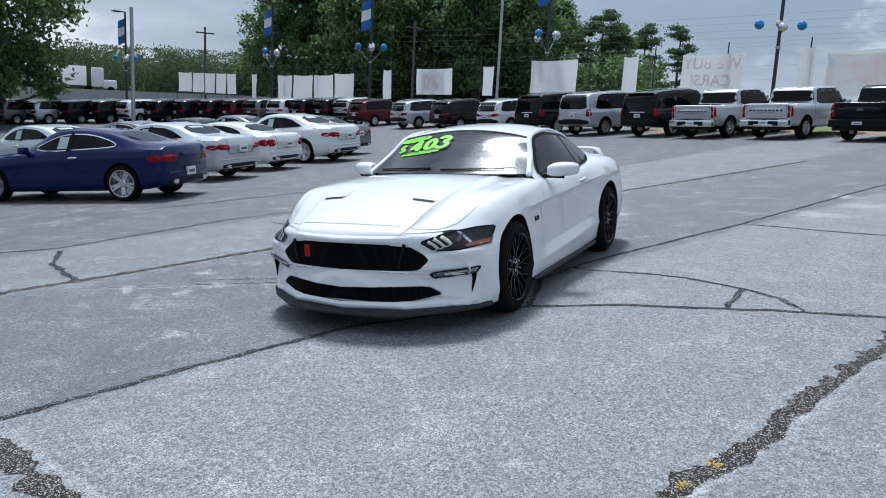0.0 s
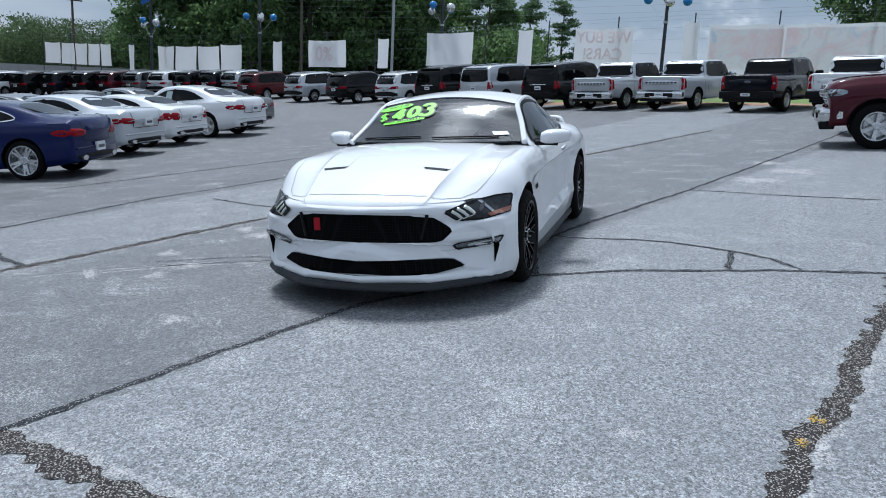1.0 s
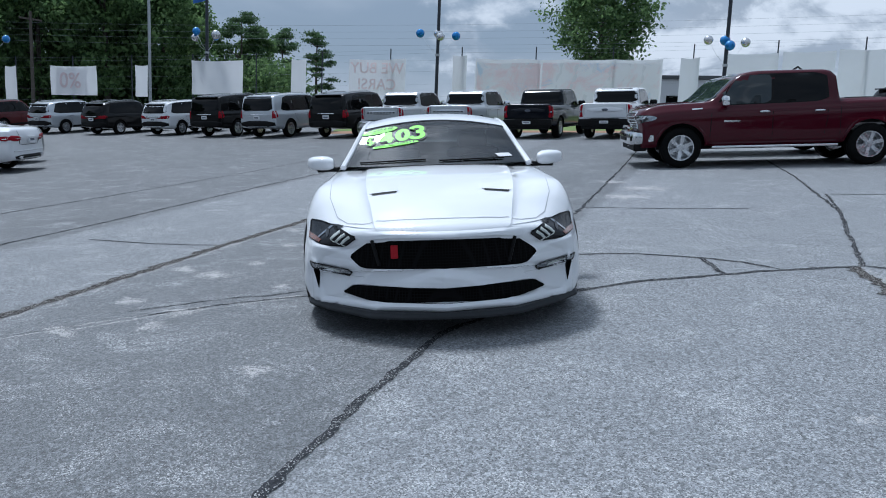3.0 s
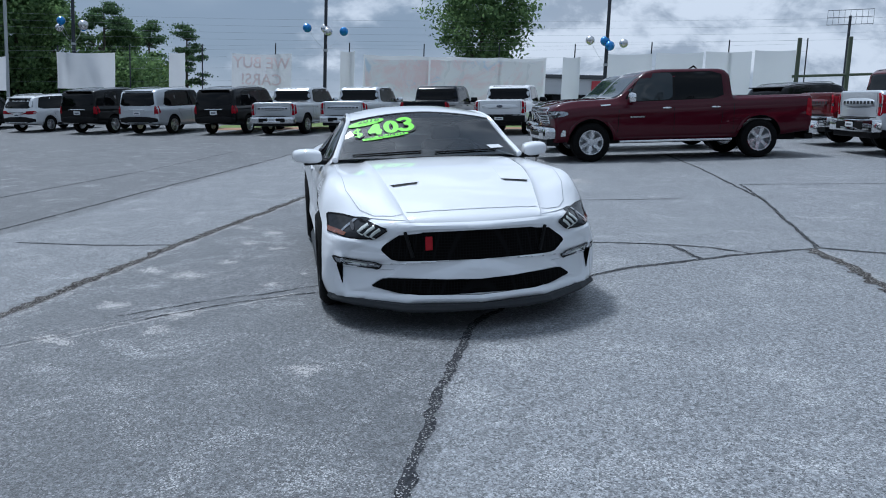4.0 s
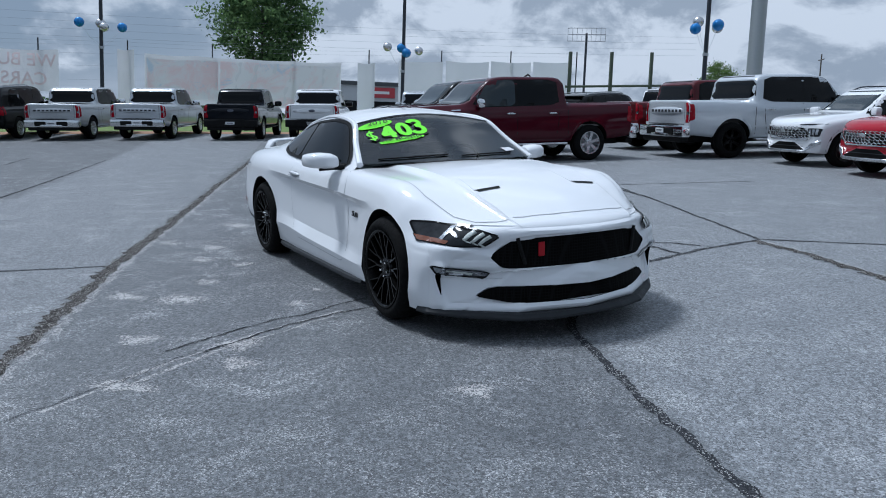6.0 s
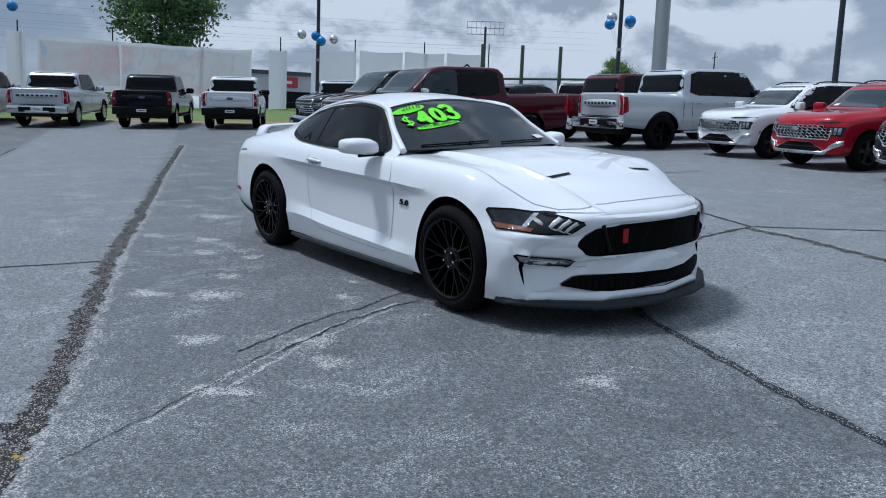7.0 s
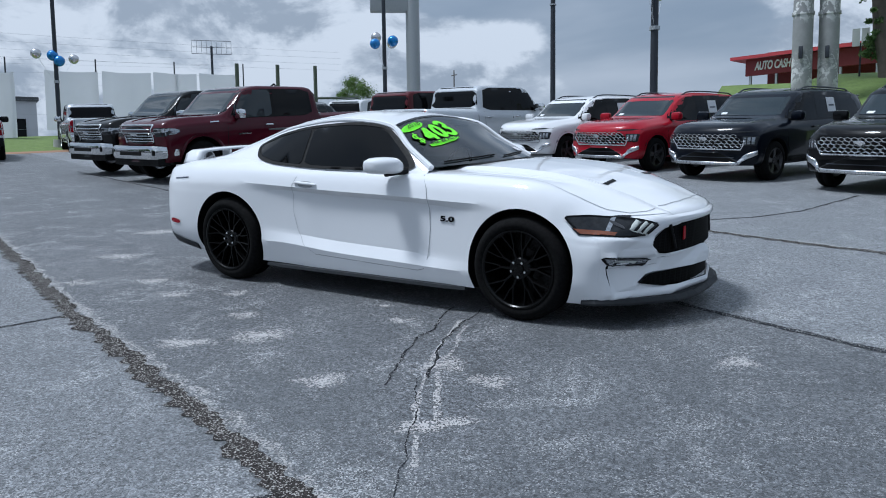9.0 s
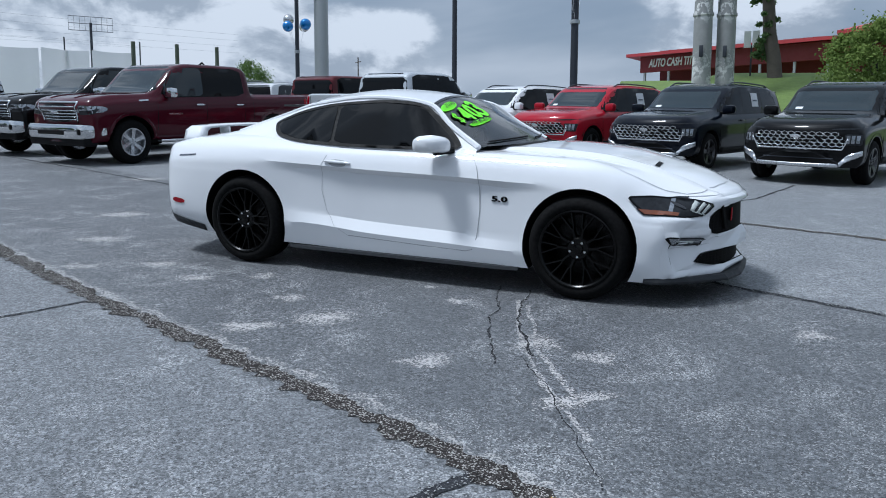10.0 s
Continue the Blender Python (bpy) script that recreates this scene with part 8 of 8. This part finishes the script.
for x, y, h, w_, lab in ((-44.7, -16.6, 14.0, 0.20, "tall galvanised steel pole"), (-36.0, -42.0, 8.4, 0.30, "thick galvanised steel pole beside a flag")):
    g_ = thing("steel_pole", lab, "pole", m=stand(x, y))
    bm = bmesh.new()
    tube(bm, [(0, 0, -0.2), (0, 0, h)], w_ / 2, 10, w_ / 2 * 0.85)
    part("shaft", bm, M["galvanised"], g_, "", True)
for x, y, h in ((-60.1, -31.1, 8.0), (-60.5, -56.9, 8.5)):
    u_ = thing("utility_pole", "wooden utility pole with a crossarm", "utility pole", "utility poles", m=stand(x, y, 60))
    bm = bmesh.new()
    tube(bm, [(0, 0, -0.2), (0, 0, h)], 0.15, 8, 0.11)
    part("shaft", bm, M["bark"], u_, "", True)
    part("crossarm", boxes((-0.06, 0.06, -1.0, 1.0, h - 0.7, h - 0.56, 0.01)), M["bark"], u_)
u_ = thing("utility_pole", "slim distant utility pole with a short crossarm", "utility pole", "utility poles", m=stand(-27.6, 46.6, 60))
bm = bmesh.new()
tube(bm, [(0, 0, -0.2), (0, 0, 4.5)], 0.06, 8, 0.045)
part("shaft", bm, M["bark"], u_, "", True)
part("crossarm", boxes((-0.03, 0.03, -0.4, 0.4, 4.1, 4.16, 0.01)), M["bark"], u_)
wires = thing("overhead_wires", "thin dark overhead wires beyond the fence", "wire", m=Matrix.Identity(4))
for k in range(4):
    bm = bmesh.new()
    a, b = spot(-62, -34, 7.2 - k * 0.5), spot(-40, 48, 6.6 - k * 0.5)
    tube(bm, [a.lerp(b, t) - Vector((0, 0, 3.0 * t * (1 - t))) for t in np.linspace(0, 1, 16)], 0.007, 4)
    part("wire", bm, M["galvanised"], wires)


def semi():
    """A white tractor and trailer on the road beyond."""
    c = thing("semi_truck", "white semi truck on the road beyond the lot", "truck", m=stand(-71.3, -88.2, 140, 1.0))
    part("trailer", boxes((-7.5, 0.4, -1.25, 1.25, 1.0, 3.6, 0.05)), M["cloth"], c)
    part("cab", boxes((1.0, 2.6, -1.2, 1.2, 0.9, 3.5, 0.2)), M["white"], c, "", True)
    part("bonnet", boxes((2.5, 4.3, -1.1, 1.1, 0.7, 1.9, 0.2)), M["white"], c, "", True)
    part("cab_window", boxes((2.55, 2.63, -1.0, 1.0, 2.1, 3.0, 0.02)), M["glass"], c)
    for x in (3.5, 0.6, -6.0, -7.0):
        for y in (-1.0, 1.0):
            bm = bmesh.new()
            bmesh.ops.create_cone(bm, cap_ends=True, segments=18, radius1=0.5, radius2=0.5, depth=0.3, matrix=pose(x, y, 0.5, 90, 0, 0))
            part("wheel", bm, M["rubber"], c, "", True)


semi()
w_ = thing("road_wall", "long low grey concrete road wall", "wall", m=Matrix.Identity(4))
a, b = spot(-60.0, -86.0, 0), spot(-78.0, -66.0, 0)
d = (b - a).normalized()
bm = bmesh.new()
nrm = Vector((-d.y, d.x, 0)) * 0.3
for p0, p1 in ((a - d * 8, b + d * 30),):
    vs = [bm.verts.new(q) for q in (p0 - nrm, p1 - nrm, p1 + nrm, p0 + nrm, p0 - nrm + Vector((0, 0, 1.5)), p1 - nrm + Vector((0, 0, 1.5)), p1 + nrm + Vector((0, 0, 1.5)), p0 + nrm + Vector((0, 0, 1.5)))]
    for f in ((0, 3, 2, 1), (4, 5, 6, 7), (0, 1, 5, 4), (1, 2, 6, 5), (2, 3, 7, 6), (3, 0, 4, 7)):
        bm.faces.new([vs[i] for i in f])
part("wall", bm, M["concrete"], w_)


# ---------------------------------------------------------------- trees and distance
def crown_mesh(name, seed, height, radius, base, count, leaf, mat, shape="round"):
    """A crown of many small leaves in clumps round the ends of limbs."""
    r = random.Random(seed)
    vs, fs = [], []
    clumps = []
    n = 34 if shape == "pine" else max(14, count // 110)
    while len(clumps) < n:
        t = r.random()
        if shape == "pine":
            lim = radius * (0.55 + 0.45 * math.sin(math.pi * min(1.0, 0.35 + 0.6 * t))) * (1.0 if t < 0.75 else 0.65) * r.uniform(0.7, 1.15)
        else:
            lim = radius * (math.sin(math.pi * min(1, 0.14 + 0.86 * t)) ** 0.6) * r.uniform(0.55, 1.12)
        a = r.uniform(0, 2 * math.pi)
        d = lim * math.sqrt(r.uniform(0.25, 1.0))
        clumps.append(Vector((d * math.cos(a), d * math.sin(a), base + (height - base) * (t * 0.97 + 0.02))))
    for c in clumps:
        cr = radius * r.uniform(0.16, 0.34)
        for _ in range(count // n):
            p = c + Vector((r.gauss(0, 1), r.gauss(0, 1), r.gauss(0, 0.30 if shape == "pine" else 0.7))) * cr * (0.70 if shape == "pine" else 0.50)
            u = Vector((r.gauss(0, 1), r.gauss(0, 1), r.gauss(0, 1))).normalized()
            w = u.orthogonal().normalized()
            w = (Matrix.Rotation(r.uniform(0, 6.28), 3, u) @ w)
            q = u.cross(w)
            s = leaf * r.uniform(0.6, 1.3)
            k = len(vs)
            vs += [p + w * s, p + q * s * 0.55, p - w * s, p - q * s * 0.55]
            fs.append((k, k + 1, k + 2, k + 3))
    return mesh_of(name, vs, fs, [mat], False), clumps


def tree(seed, height, radius, base, count, leaf, mat, label, shape="round", name="tree"):
    t = new(name)
    tagged(t, label, "tree", "trees beyond the fence")
    me, clumps = crown_mesh("crown", seed, height, radius, base, count, leaf, mat, shape)
    child("crown", me, t)
    bm = bmesh.new()
    r = random.Random(seed + 7)
    top = height * (0.93 if shape == "pine" else 0.72)
    tube(bm, [(0, 0, -0.4), (0.1, 0.05, height * 0.25), (-0.1, 0.1, height * 0.5), (0, 0, top)], height * 0.022, 8, height * 0.006)
    for c in r.sample(clumps, min(12, len(clumps))):
        z = max(base * 0.8, c.z - (c.xy.length) * 0.6)
        tube(bm, [(0, 0, min(z, top)), (c.x * 0.5, c.y * 0.5, min(z, top) * 0.5 + c.z * 0.5 - 0.1), c], height * 0.008, 5, height * 0.002)
    part("trunk", bm, M["bark"], t, "", True)
    return t


def at_world(x, y, s=1.0, turn=0.0, dz=0.0):
    return Matrix.Translation(spot(x, y, dz)) @ pose(0, 0, 0, 0, 0, turn) @ Matrix.Scale(s, 4)


M["leaf_yellow"] = foliage("leaf_yellow", (0.08, 0.125, 0.03), (0.23, 0.30, 0.085))
T_DARK = [tree(11, 13.8, 4.4, 1.5, 14000, 0.22, M["leaf_dark"], "tall dark green broadleaf tree"), tree(23, 13, 4.0, 1.0, 13500, 0.22, M["leaf_dark"], "tall dark green broadleaf tree with a ragged crown")]
T_LIGHT = tree(31, 9, 4.4, 1.0, 9500, 0.17, M["leaf_light"], "light green broadleaf tree")
T_BIG = tree(53, 13.5, 4.0, 3.6, 20000, 0.17, M["leaf_dark"], "large full green broadleaf tree behind the banners")
T_BUSH = tree(59, 3.0, 1.9, 0.2, 8000, 0.09, M["leaf_yellow"], "light green leafy shrub on the grass bank", name="shrub")
T_PINE = [tree(41, 14.5, 3.2, 5.5, 6500, 0.19, M["pine"], "tall pine with a clumped crown", "pine", "pine_tree"), tree(47, 13.5, 2.8, 3.5, 6500, 0.19, M["pine"], "slender dark green pine tree", "pine", "pine_tree")]
used = set()


def plant(proto, x, y, s=1.0, turn=0.0, dz=0.0, label=None):
    m = at_world(x, y, s, turn, dz)
    if proto.name not in used:
        used.add(proto.name)
        proto.matrix_basis = m
        t = proto
    else:
        t = copy_thing(proto, m)
    if label:
        t["label"] = label
    return t


TREES = (
    (240.5, 58, T_DARK[0], 1.10), (237.5, 62, T_DARK[1], 1.20), (234.3, 66, T_DARK[0], 1.1), (216.8, 92, T_DARK[0], 0.86), (214.8, 90, T_DARK[1], 1.0), (213.6, 98, T_PINE[0], 1.02),
    (212.5, 88, T_DARK[1], 0.95), (210.5, 84, T_DARK[0], 0.98), (208.4, 90, T_DARK[1], 1.05), (206.2, 86, T_DARK[0], 1.0), (204, 90, T_PINE[1], 1.05), (202.3, 84, T_DARK[1], 1.05), (200.2, 88, T_DARK[0], 1.0), (198.6, 86, T_DARK[1], 0.86),
    (196.4, 92, T_DARK[0], 0.78), (193.4, 90, T_PINE[0], 0.72), (192.2, 92, T_DARK[1], 0.58), (190, 95, T_LIGHT, 0.6), (188, 96, T_PINE[1], 0.70), (190.4, 100, T_PINE[0], 0.74), (186.6, 100, T_LIGHT, 0.5), (184.6, 104, T_LIGHT, 0.50), (182.6, 106, T_LIGHT, 0.40),
    (207, 100, T_PINE[0], 1.05), (199, 100, T_PINE[0], 1.0), (211.5, 96, T_LIGHT, 1.25), (196.8, 98, T_PINE[0], 0.9), (203, 98, T_DARK[1], 1.1), (175.5, 100, T_LIGHT, 0.42),
)
r = random.Random(9)
def polar(eye, az, d):
    return eye[0] + d * math.cos(radians(az)), eye[1] + d * math.sin(radians(az))
EYE0 = (6.75, 2.87)
for az, d, proto, s in TREES:
    plant(proto, *polar(EYE0, az, d), s, r.uniform(0, 360))


plant(T_BIG, -51.2, 14.6, 0.92, 30, 0.6)
plant(T_LIGHT, -52.2, 65.5, 0.88, 80, 2.6)
plant(T_LIGHT, -52.0, 78.0, 0.62, 10, 3.2)
plant(T_BUSH, 5.2, 24.3, 0.84, 0, 1.5)


def woodland(name, az0, az1, d0, d1, h, n, leaves, mat, seed):
    """A thicket that stands behind the single trees."""
    rr = random.Random(seed)
    vs, fs = [], []
    for k in range(n):
        az, d = rr.uniform(az0, az1), rr.uniform(d0, d1)
        x, y = polar(EYE0, az, d)
        b = spot(x, y)
        hh = h * rr.uniform(0.6, 1.15)
        for _ in range(leaves):
            t = rr.random() ** 0.8
            q = b + Vector((rr.gauss(0, 1.5), rr.gauss(0, 1.5), hh * t))
            u = Vector((rr.gauss(0, 1), rr.gauss(0, 1), rr.gauss(0, 1))).normalized()
            w = u.orthogonal().normalized()
            c = u.cross(w)
            s = rr.uniform(0.13, 0.27)
            i = len(vs)
            vs += [q + w * s, q + c * s * 0.65, q - w * s, q - c * s * 0.65]
            fs.append((i, i + 1, i + 2, i + 3))
    ob = new(name, mesh_of(name, vs, fs, [mat], False))
    tagged(ob, "thicket of dark green undergrowth behind the fence", "woodland", kind="stuff")


woodland("thicket", 190, 214, 84, 104, 5.0, 150, 420, M["leaf_dark"], 5)
woodland("low_thicket", 168, 188, 94, 116, 1.7, 110, 260, M["leaf_dark"], 6)
woodland("green_thicket", 213, 242, 145, 172, 9.0, 210, 700, M["leaf_far"], 7)


def far_wood():
    """A distant wood all round, of many leaves."""
    rr = random.Random(3)
    vs, fs = [], []
    for k in range(520):
        az = radians(k * 360 / 520 + rr.uniform(-0.3, 0.3))
        d = rr.uniform(190, 260)
        h = rr.uniform(5.5, 9.5) + 3.0 * math.sin(az * 5) + 2 * math.sin(az * 13 + 1)
        if 75 < math.degrees(az) % 360 < 128:
            h *= 0.35
        p0 = Vector((d * math.cos(az), d * math.sin(az), 0.0))
        for _ in range(110):
            t = rr.random()
            p = p0 + Vector((rr.gauss(0, 1.9), rr.gauss(0, 1.9), h * t + rr.gauss(0, 0.5)))
            u = Vector((rr.gauss(0, 1), rr.gauss(0, 1), rr.gauss(0, 1))).normalized()
            w = u.orthogonal().normalized()
            q = u.cross(w)
            s = rr.uniform(0.5, 1.1)
            n = len(vs)
            vs += [p + w * s, p + q * s * 0.7, p - w * s, p - q * s * 0.7]
            fs.append((n, n + 1, n + 2, n + 3))
    ob = new("far_wood", mesh_of("far_wood", vs, fs, [M["leaf_far"]], False))
    tagged(ob, "distant belt of green woodland", "wood", kind="stuff")


far_wood()

# ---------------------------------------------------------------- across the road
wp_ = thing("sign_pole", "tall white steel sign pole", "sign pole", m=stand(-21.5, 31.9))
bm = bmesh.new()
tube(bm, [(0, 0, 0), (0, 0, 16)], 0.40, 24, 0.38)
part("pole", bm, M["galvanised"], wp_, "", True)
bm = bmesh.new()
box(bm, -2.4, -0.2, -0.3, 0.3, 7.0, 9.4, 0.04, pose(0, 0, 0, 0, 0, 35))
part("sign_box", bm, M["galvanised"], wp_, "grey sign cabinet", True)

hall = thing("dealer_hall", "low grey hall with a red sign panel beyond the fence", "building", m=Matrix.Translation(spot(-72.0, 33.5)) @ pose(0, 0, 0, 0, 0, -24))
part("wall", boxes((-8, 0, -7.0, 5.0, -1.0, 4.3, 0.02)), M["pale_wall"], hall)
part("roof_edge", boxes((-8.2, 0.25, -7.2, 5.2, 4.3, 4.7, 0.03)), M["frame_dark"], hall)
part("shop_window", boxes((-0.1, 0.06, -6.0, 4.0, 0.3, 2.6, 0.02)), M["glass"], hall)
part("sign_panel", boxes((0.0, 0.16, -0.6, 2.4, 3.0, 4.1, 0.03)), M["red_metal"], hall, "plain red sign panel")
part("sign_bar", boxes((0.16, 0.19, 0.0, 1.8, 3.4, 3.7)), M["letter"], hall, "plain white bar")

M["frame_grey"] = plain("frame_grey", (0.16, 0.17, 0.18), 0.6)
fr_ = thing("billboard_frame", "distant empty billboard frame on a post", "billboard", m=Matrix.Translation((LOT @ Vector((-108.7, 94.9, 0))).xy.to_3d()) @ pose(0, 0, 0, 0, 0, -42))
bm = bmesh.new()
tube(bm, [(0, 0, 0), (0, 0, 24.5)], 0.22, 8)
part("post", bm, M["steel_dark"], fr_, "", True)
for z in (23.1, 24.3, 25.5):
    bm = bmesh.new()
    tube(bm, [(0, -3.5, z), (0, 3.5, z)], 0.06, 6)
    part("frame_rail", bm, M["frame_grey"], fr_, "", True)
for y in np.linspace(-3.5, 3.5, 9):
    bm = bmesh.new()
    tube(bm, [(0, y, 23.1), (0, y, 25.5)], 0.03, 6)
    part("frame_bar", bm, M["frame_grey"], fr_, "", True)
for k, (x, y, h) in enumerate(((-0.85, 30.1, 15), (0.08, 30.6, 15))):
    t_ = thing("concrete_pole", "thick weathered grey pole with peeling paint", "pole", "pair of thick poles", m=stand(x, y))
    bm = bmesh.new()
    tube(bm, [(0, 0, -0.5), (0, 0, 5.0)], 0.40, 28, 0.39)
    tube(bm, [(0, 0, 5.0), (0, 0, 5.12)], 0.43, 28)
    tube(bm, [(0, 0, 5.1), (0, 0, h)], 0.385, 28, 0.38)
    part("shaft", bm, M["peeling"], t_, "", True)
    bm = boxes((-0.08, 0.08, -0.52, -0.42, 3.2, 3.7, 0.02))
    part("conduit_box", bm, M["steel_dark"], t_, "", True)


def title_shop():
    o = LOT @ Vector((-7.4, 53.2, 0))
    b = thing("title_shop", "low dark red shop with bright red metal roof", "building", m=Matrix.Translation((o.x, o.y, 5.12)) @ pose(0, 0, 0, 0, 0, -15.6))
    part("wall", boxes((0.6, 30, 2.2, 11, -2.0, 3.5)), M["red_wall"], b)
    for x0, x1, z0, z1, y0 in ((-0.9, 13.2, 3.62, 4.45, -0.5), (13.6, 32.0, 3.75, 5.4, -1.6)):
        bm = bmesh.new()
        pts = [(x0, y0, z0), (x1, y0, z0), (x1, 5.5, z1), (x0 + 2.6, 5.5, z1), (x0, 11.5, z0), (x1, 11.5, z0)]
        v = [bm.verts.new(q) for q in pts] + [bm.verts.new((q[0], q[1], q[2] - 0.22)) for q in pts]
        for f in ((0, 1, 2, 3), (3, 2, 5, 4), (0, 3, 4), (7, 6, 9, 8), (8, 9, 10, 11), (6, 10, 9), (0, 6, 7, 1), (4, 5, 11, 10), (1, 7, 8, 2), (2, 8, 11, 5), (6, 0, 4, 10)):
            bm.faces.new([v[i] for i in f])
        bmesh.ops.recalc_face_normals(bm, faces=bm.faces)
        part("roof", bm, M["red_metal"], b, "bright red metal roof")
        for k in range(int((x1 - x0 - 3) / 0.6)):
            bm = bmesh.new()
            x = x0 + 2.7 + k * 0.6
            tube(bm, [(x, y0 - 0.02, z0 + 0.02), (x, 5.5, z1 + 0.02)], 0.022, 4)
            part("roof_seam", bm, M["red_metal"], b)
    part("sign_board", boxes((0.0, 13.0, 0.0, 0.18, 2.25, 3.42, 0.03)), M["red_wall"], b, "dark red sign board")
    me = text_mesh("sign_lettering", "AUTO CASH TITLE", 0.56, M["letter"], 0.03, 0.012, 0.22, 0.98)
    for v in me.vertices:
        v.co.y *= 1.45
        v.co.x *= 0.80
    child("sign_lettering", me, b, "white slanted words", pose(2.55, -0.035, 2.86, 90, 0, 0))
    for x in (0.35, 2.2, 4.2, 6.4, 8.6, 10.8, 12.8):
        part("porch_post", boxes((x - 0.08, x + 0.08, 0.02, 0.18, -2.0, 2.25, 0.01)), M["galvanised"], b)
    for x in (15, 19, 23, 27):
        part("window", boxes((x, x + 2.2, 2.12, 2.2, 0.4, 2.4, 0.01)), M["glass"], b)
    return b


title_shop()
sg = thing("small_sign", "small white sign on a thin post", "sign", m=stand(0.95, 35.2, 0, 2.6))
part("post", boxes((-0.04, 0.04, -0.04, 0.04, -0.5, 1.5, 0.005)), M["steel_dark"], sg)
for x in (-0.19, 0.19):
    part("board", boxes((x - 0.16, x + 0.16, -0.07, -0.05, 1.35, 2.15, 0.01)), M["letter"], sg)


def leaning_trunk():
    t = thing("ivy_tree", "tall tree trunk with hanging leafy vines", "tree", m=stand(2.0, 34.3, 0, 2.4))
    bm = bmesh.new()
    tube(bm, [(0.12, 0, -0.4), (0, 0, 0.9), (-0.25, 0, 2.2), (-0.38, 0, 4.0), (-0.3, 0.2, 8.0), (0.2, 0.3, 11.0)], 0.36, 12, 0.22)
    part("trunk", bm, M["bark"], t, "", True)
    me, _ = crown_mesh("vine_leaves", 71, 6.5, 0.62, 0.9, 3200, 0.085, M["leaf_dark"])
    child("vine_leaves", me, t, "", pose(-0.55, 0, 0))
    me, _ = crown_mesh("crown", 73, 13.5, 6.5, 5.6, 6500, 0.17, M["leaf_dark"])
    child("crown", me, t, "", pose(-0.3, 0, 0))


leaning_trunk()


def bank():
    """The grass bank below the shop."""
    vs, fs = [], []
    n = 30
    rows = ((25.5, 0.02), (28.0, 0.5), (31.0, 1.5), (34.0, 2.45), (37.0, 2.8), (44.0, 2.6), (58.0, 1.2))
    for y, h in rows:
        for i in range(n + 1):
            x = -7 + i * 1.6
            k = min(1.0, max(0.0, (x + 6.5 - max(0, y - 40) * 0.5) / 6.0))
            k = 1.0 if y > 40 else k
            vs.append(spot(x, y, h * k * k * (3 - 2 * k) + 0.01 + 0.08 * noise.noise((x * 0.5, y * 0.5, 3))))
    for j in range(len(rows) - 1):
        for i in range(n):
            fs.append((j * (n + 1) + i, j * (n + 1) + i + 1, (j + 1) * (n + 1) + i + 1, (j + 1) * (n + 1) + i))
    g = new("grass_bank", mesh_of("grass_bank", vs, fs, [M["grass"]]))
    tagged(g, "mown grass bank below the shop", "grass", kind="structure")


bank()


def verge():
    vs, fs = [], []
    ss = np.arange(-30, 8, 2.0)
    for s in ss:
        for k, off in enumerate((0.3, -2.5, -5.2)):
            x, y = on_fence(s, off)
            vs.append(spot(x, y, (0.55, 0.30, 0.01)[k] + 0.05 * noise.noise((x, y, 1))))
    for i in range(len(ss) - 1):
        for k in range(2):
            fs.append((i * 3 + k, i * 3 + k + 1, (i + 1) * 3 + k + 1, (i + 1) * 3 + k))
    g = new("grass_verge", mesh_of("grass_verge", vs, fs, [M["grass"]]))
    tagged(g, "strip of mown grass along the fence", "grass", kind="structure")
    vs = []
    for s in ss:
        for k, off in enumerate((-5.15, -6.6)):
            x, y = on_fence(s, off + 0.25 * noise.noise((s, 0, 7)))
            vs.append(spot(x, y, (0.035, 0.006)[k]))
    fs = [(2 * i, 2 * i + 1, 2 * i + 3, 2 * i + 2) for i in range(len(ss) - 1)]
    d = new("dirt_edge", mesh_of("dirt_edge", vs, fs, [M["dirt"]]))
    tagged(d, "strip of bare reddish dirt beside the asphalt", "dirt", kind="structure")


verge()
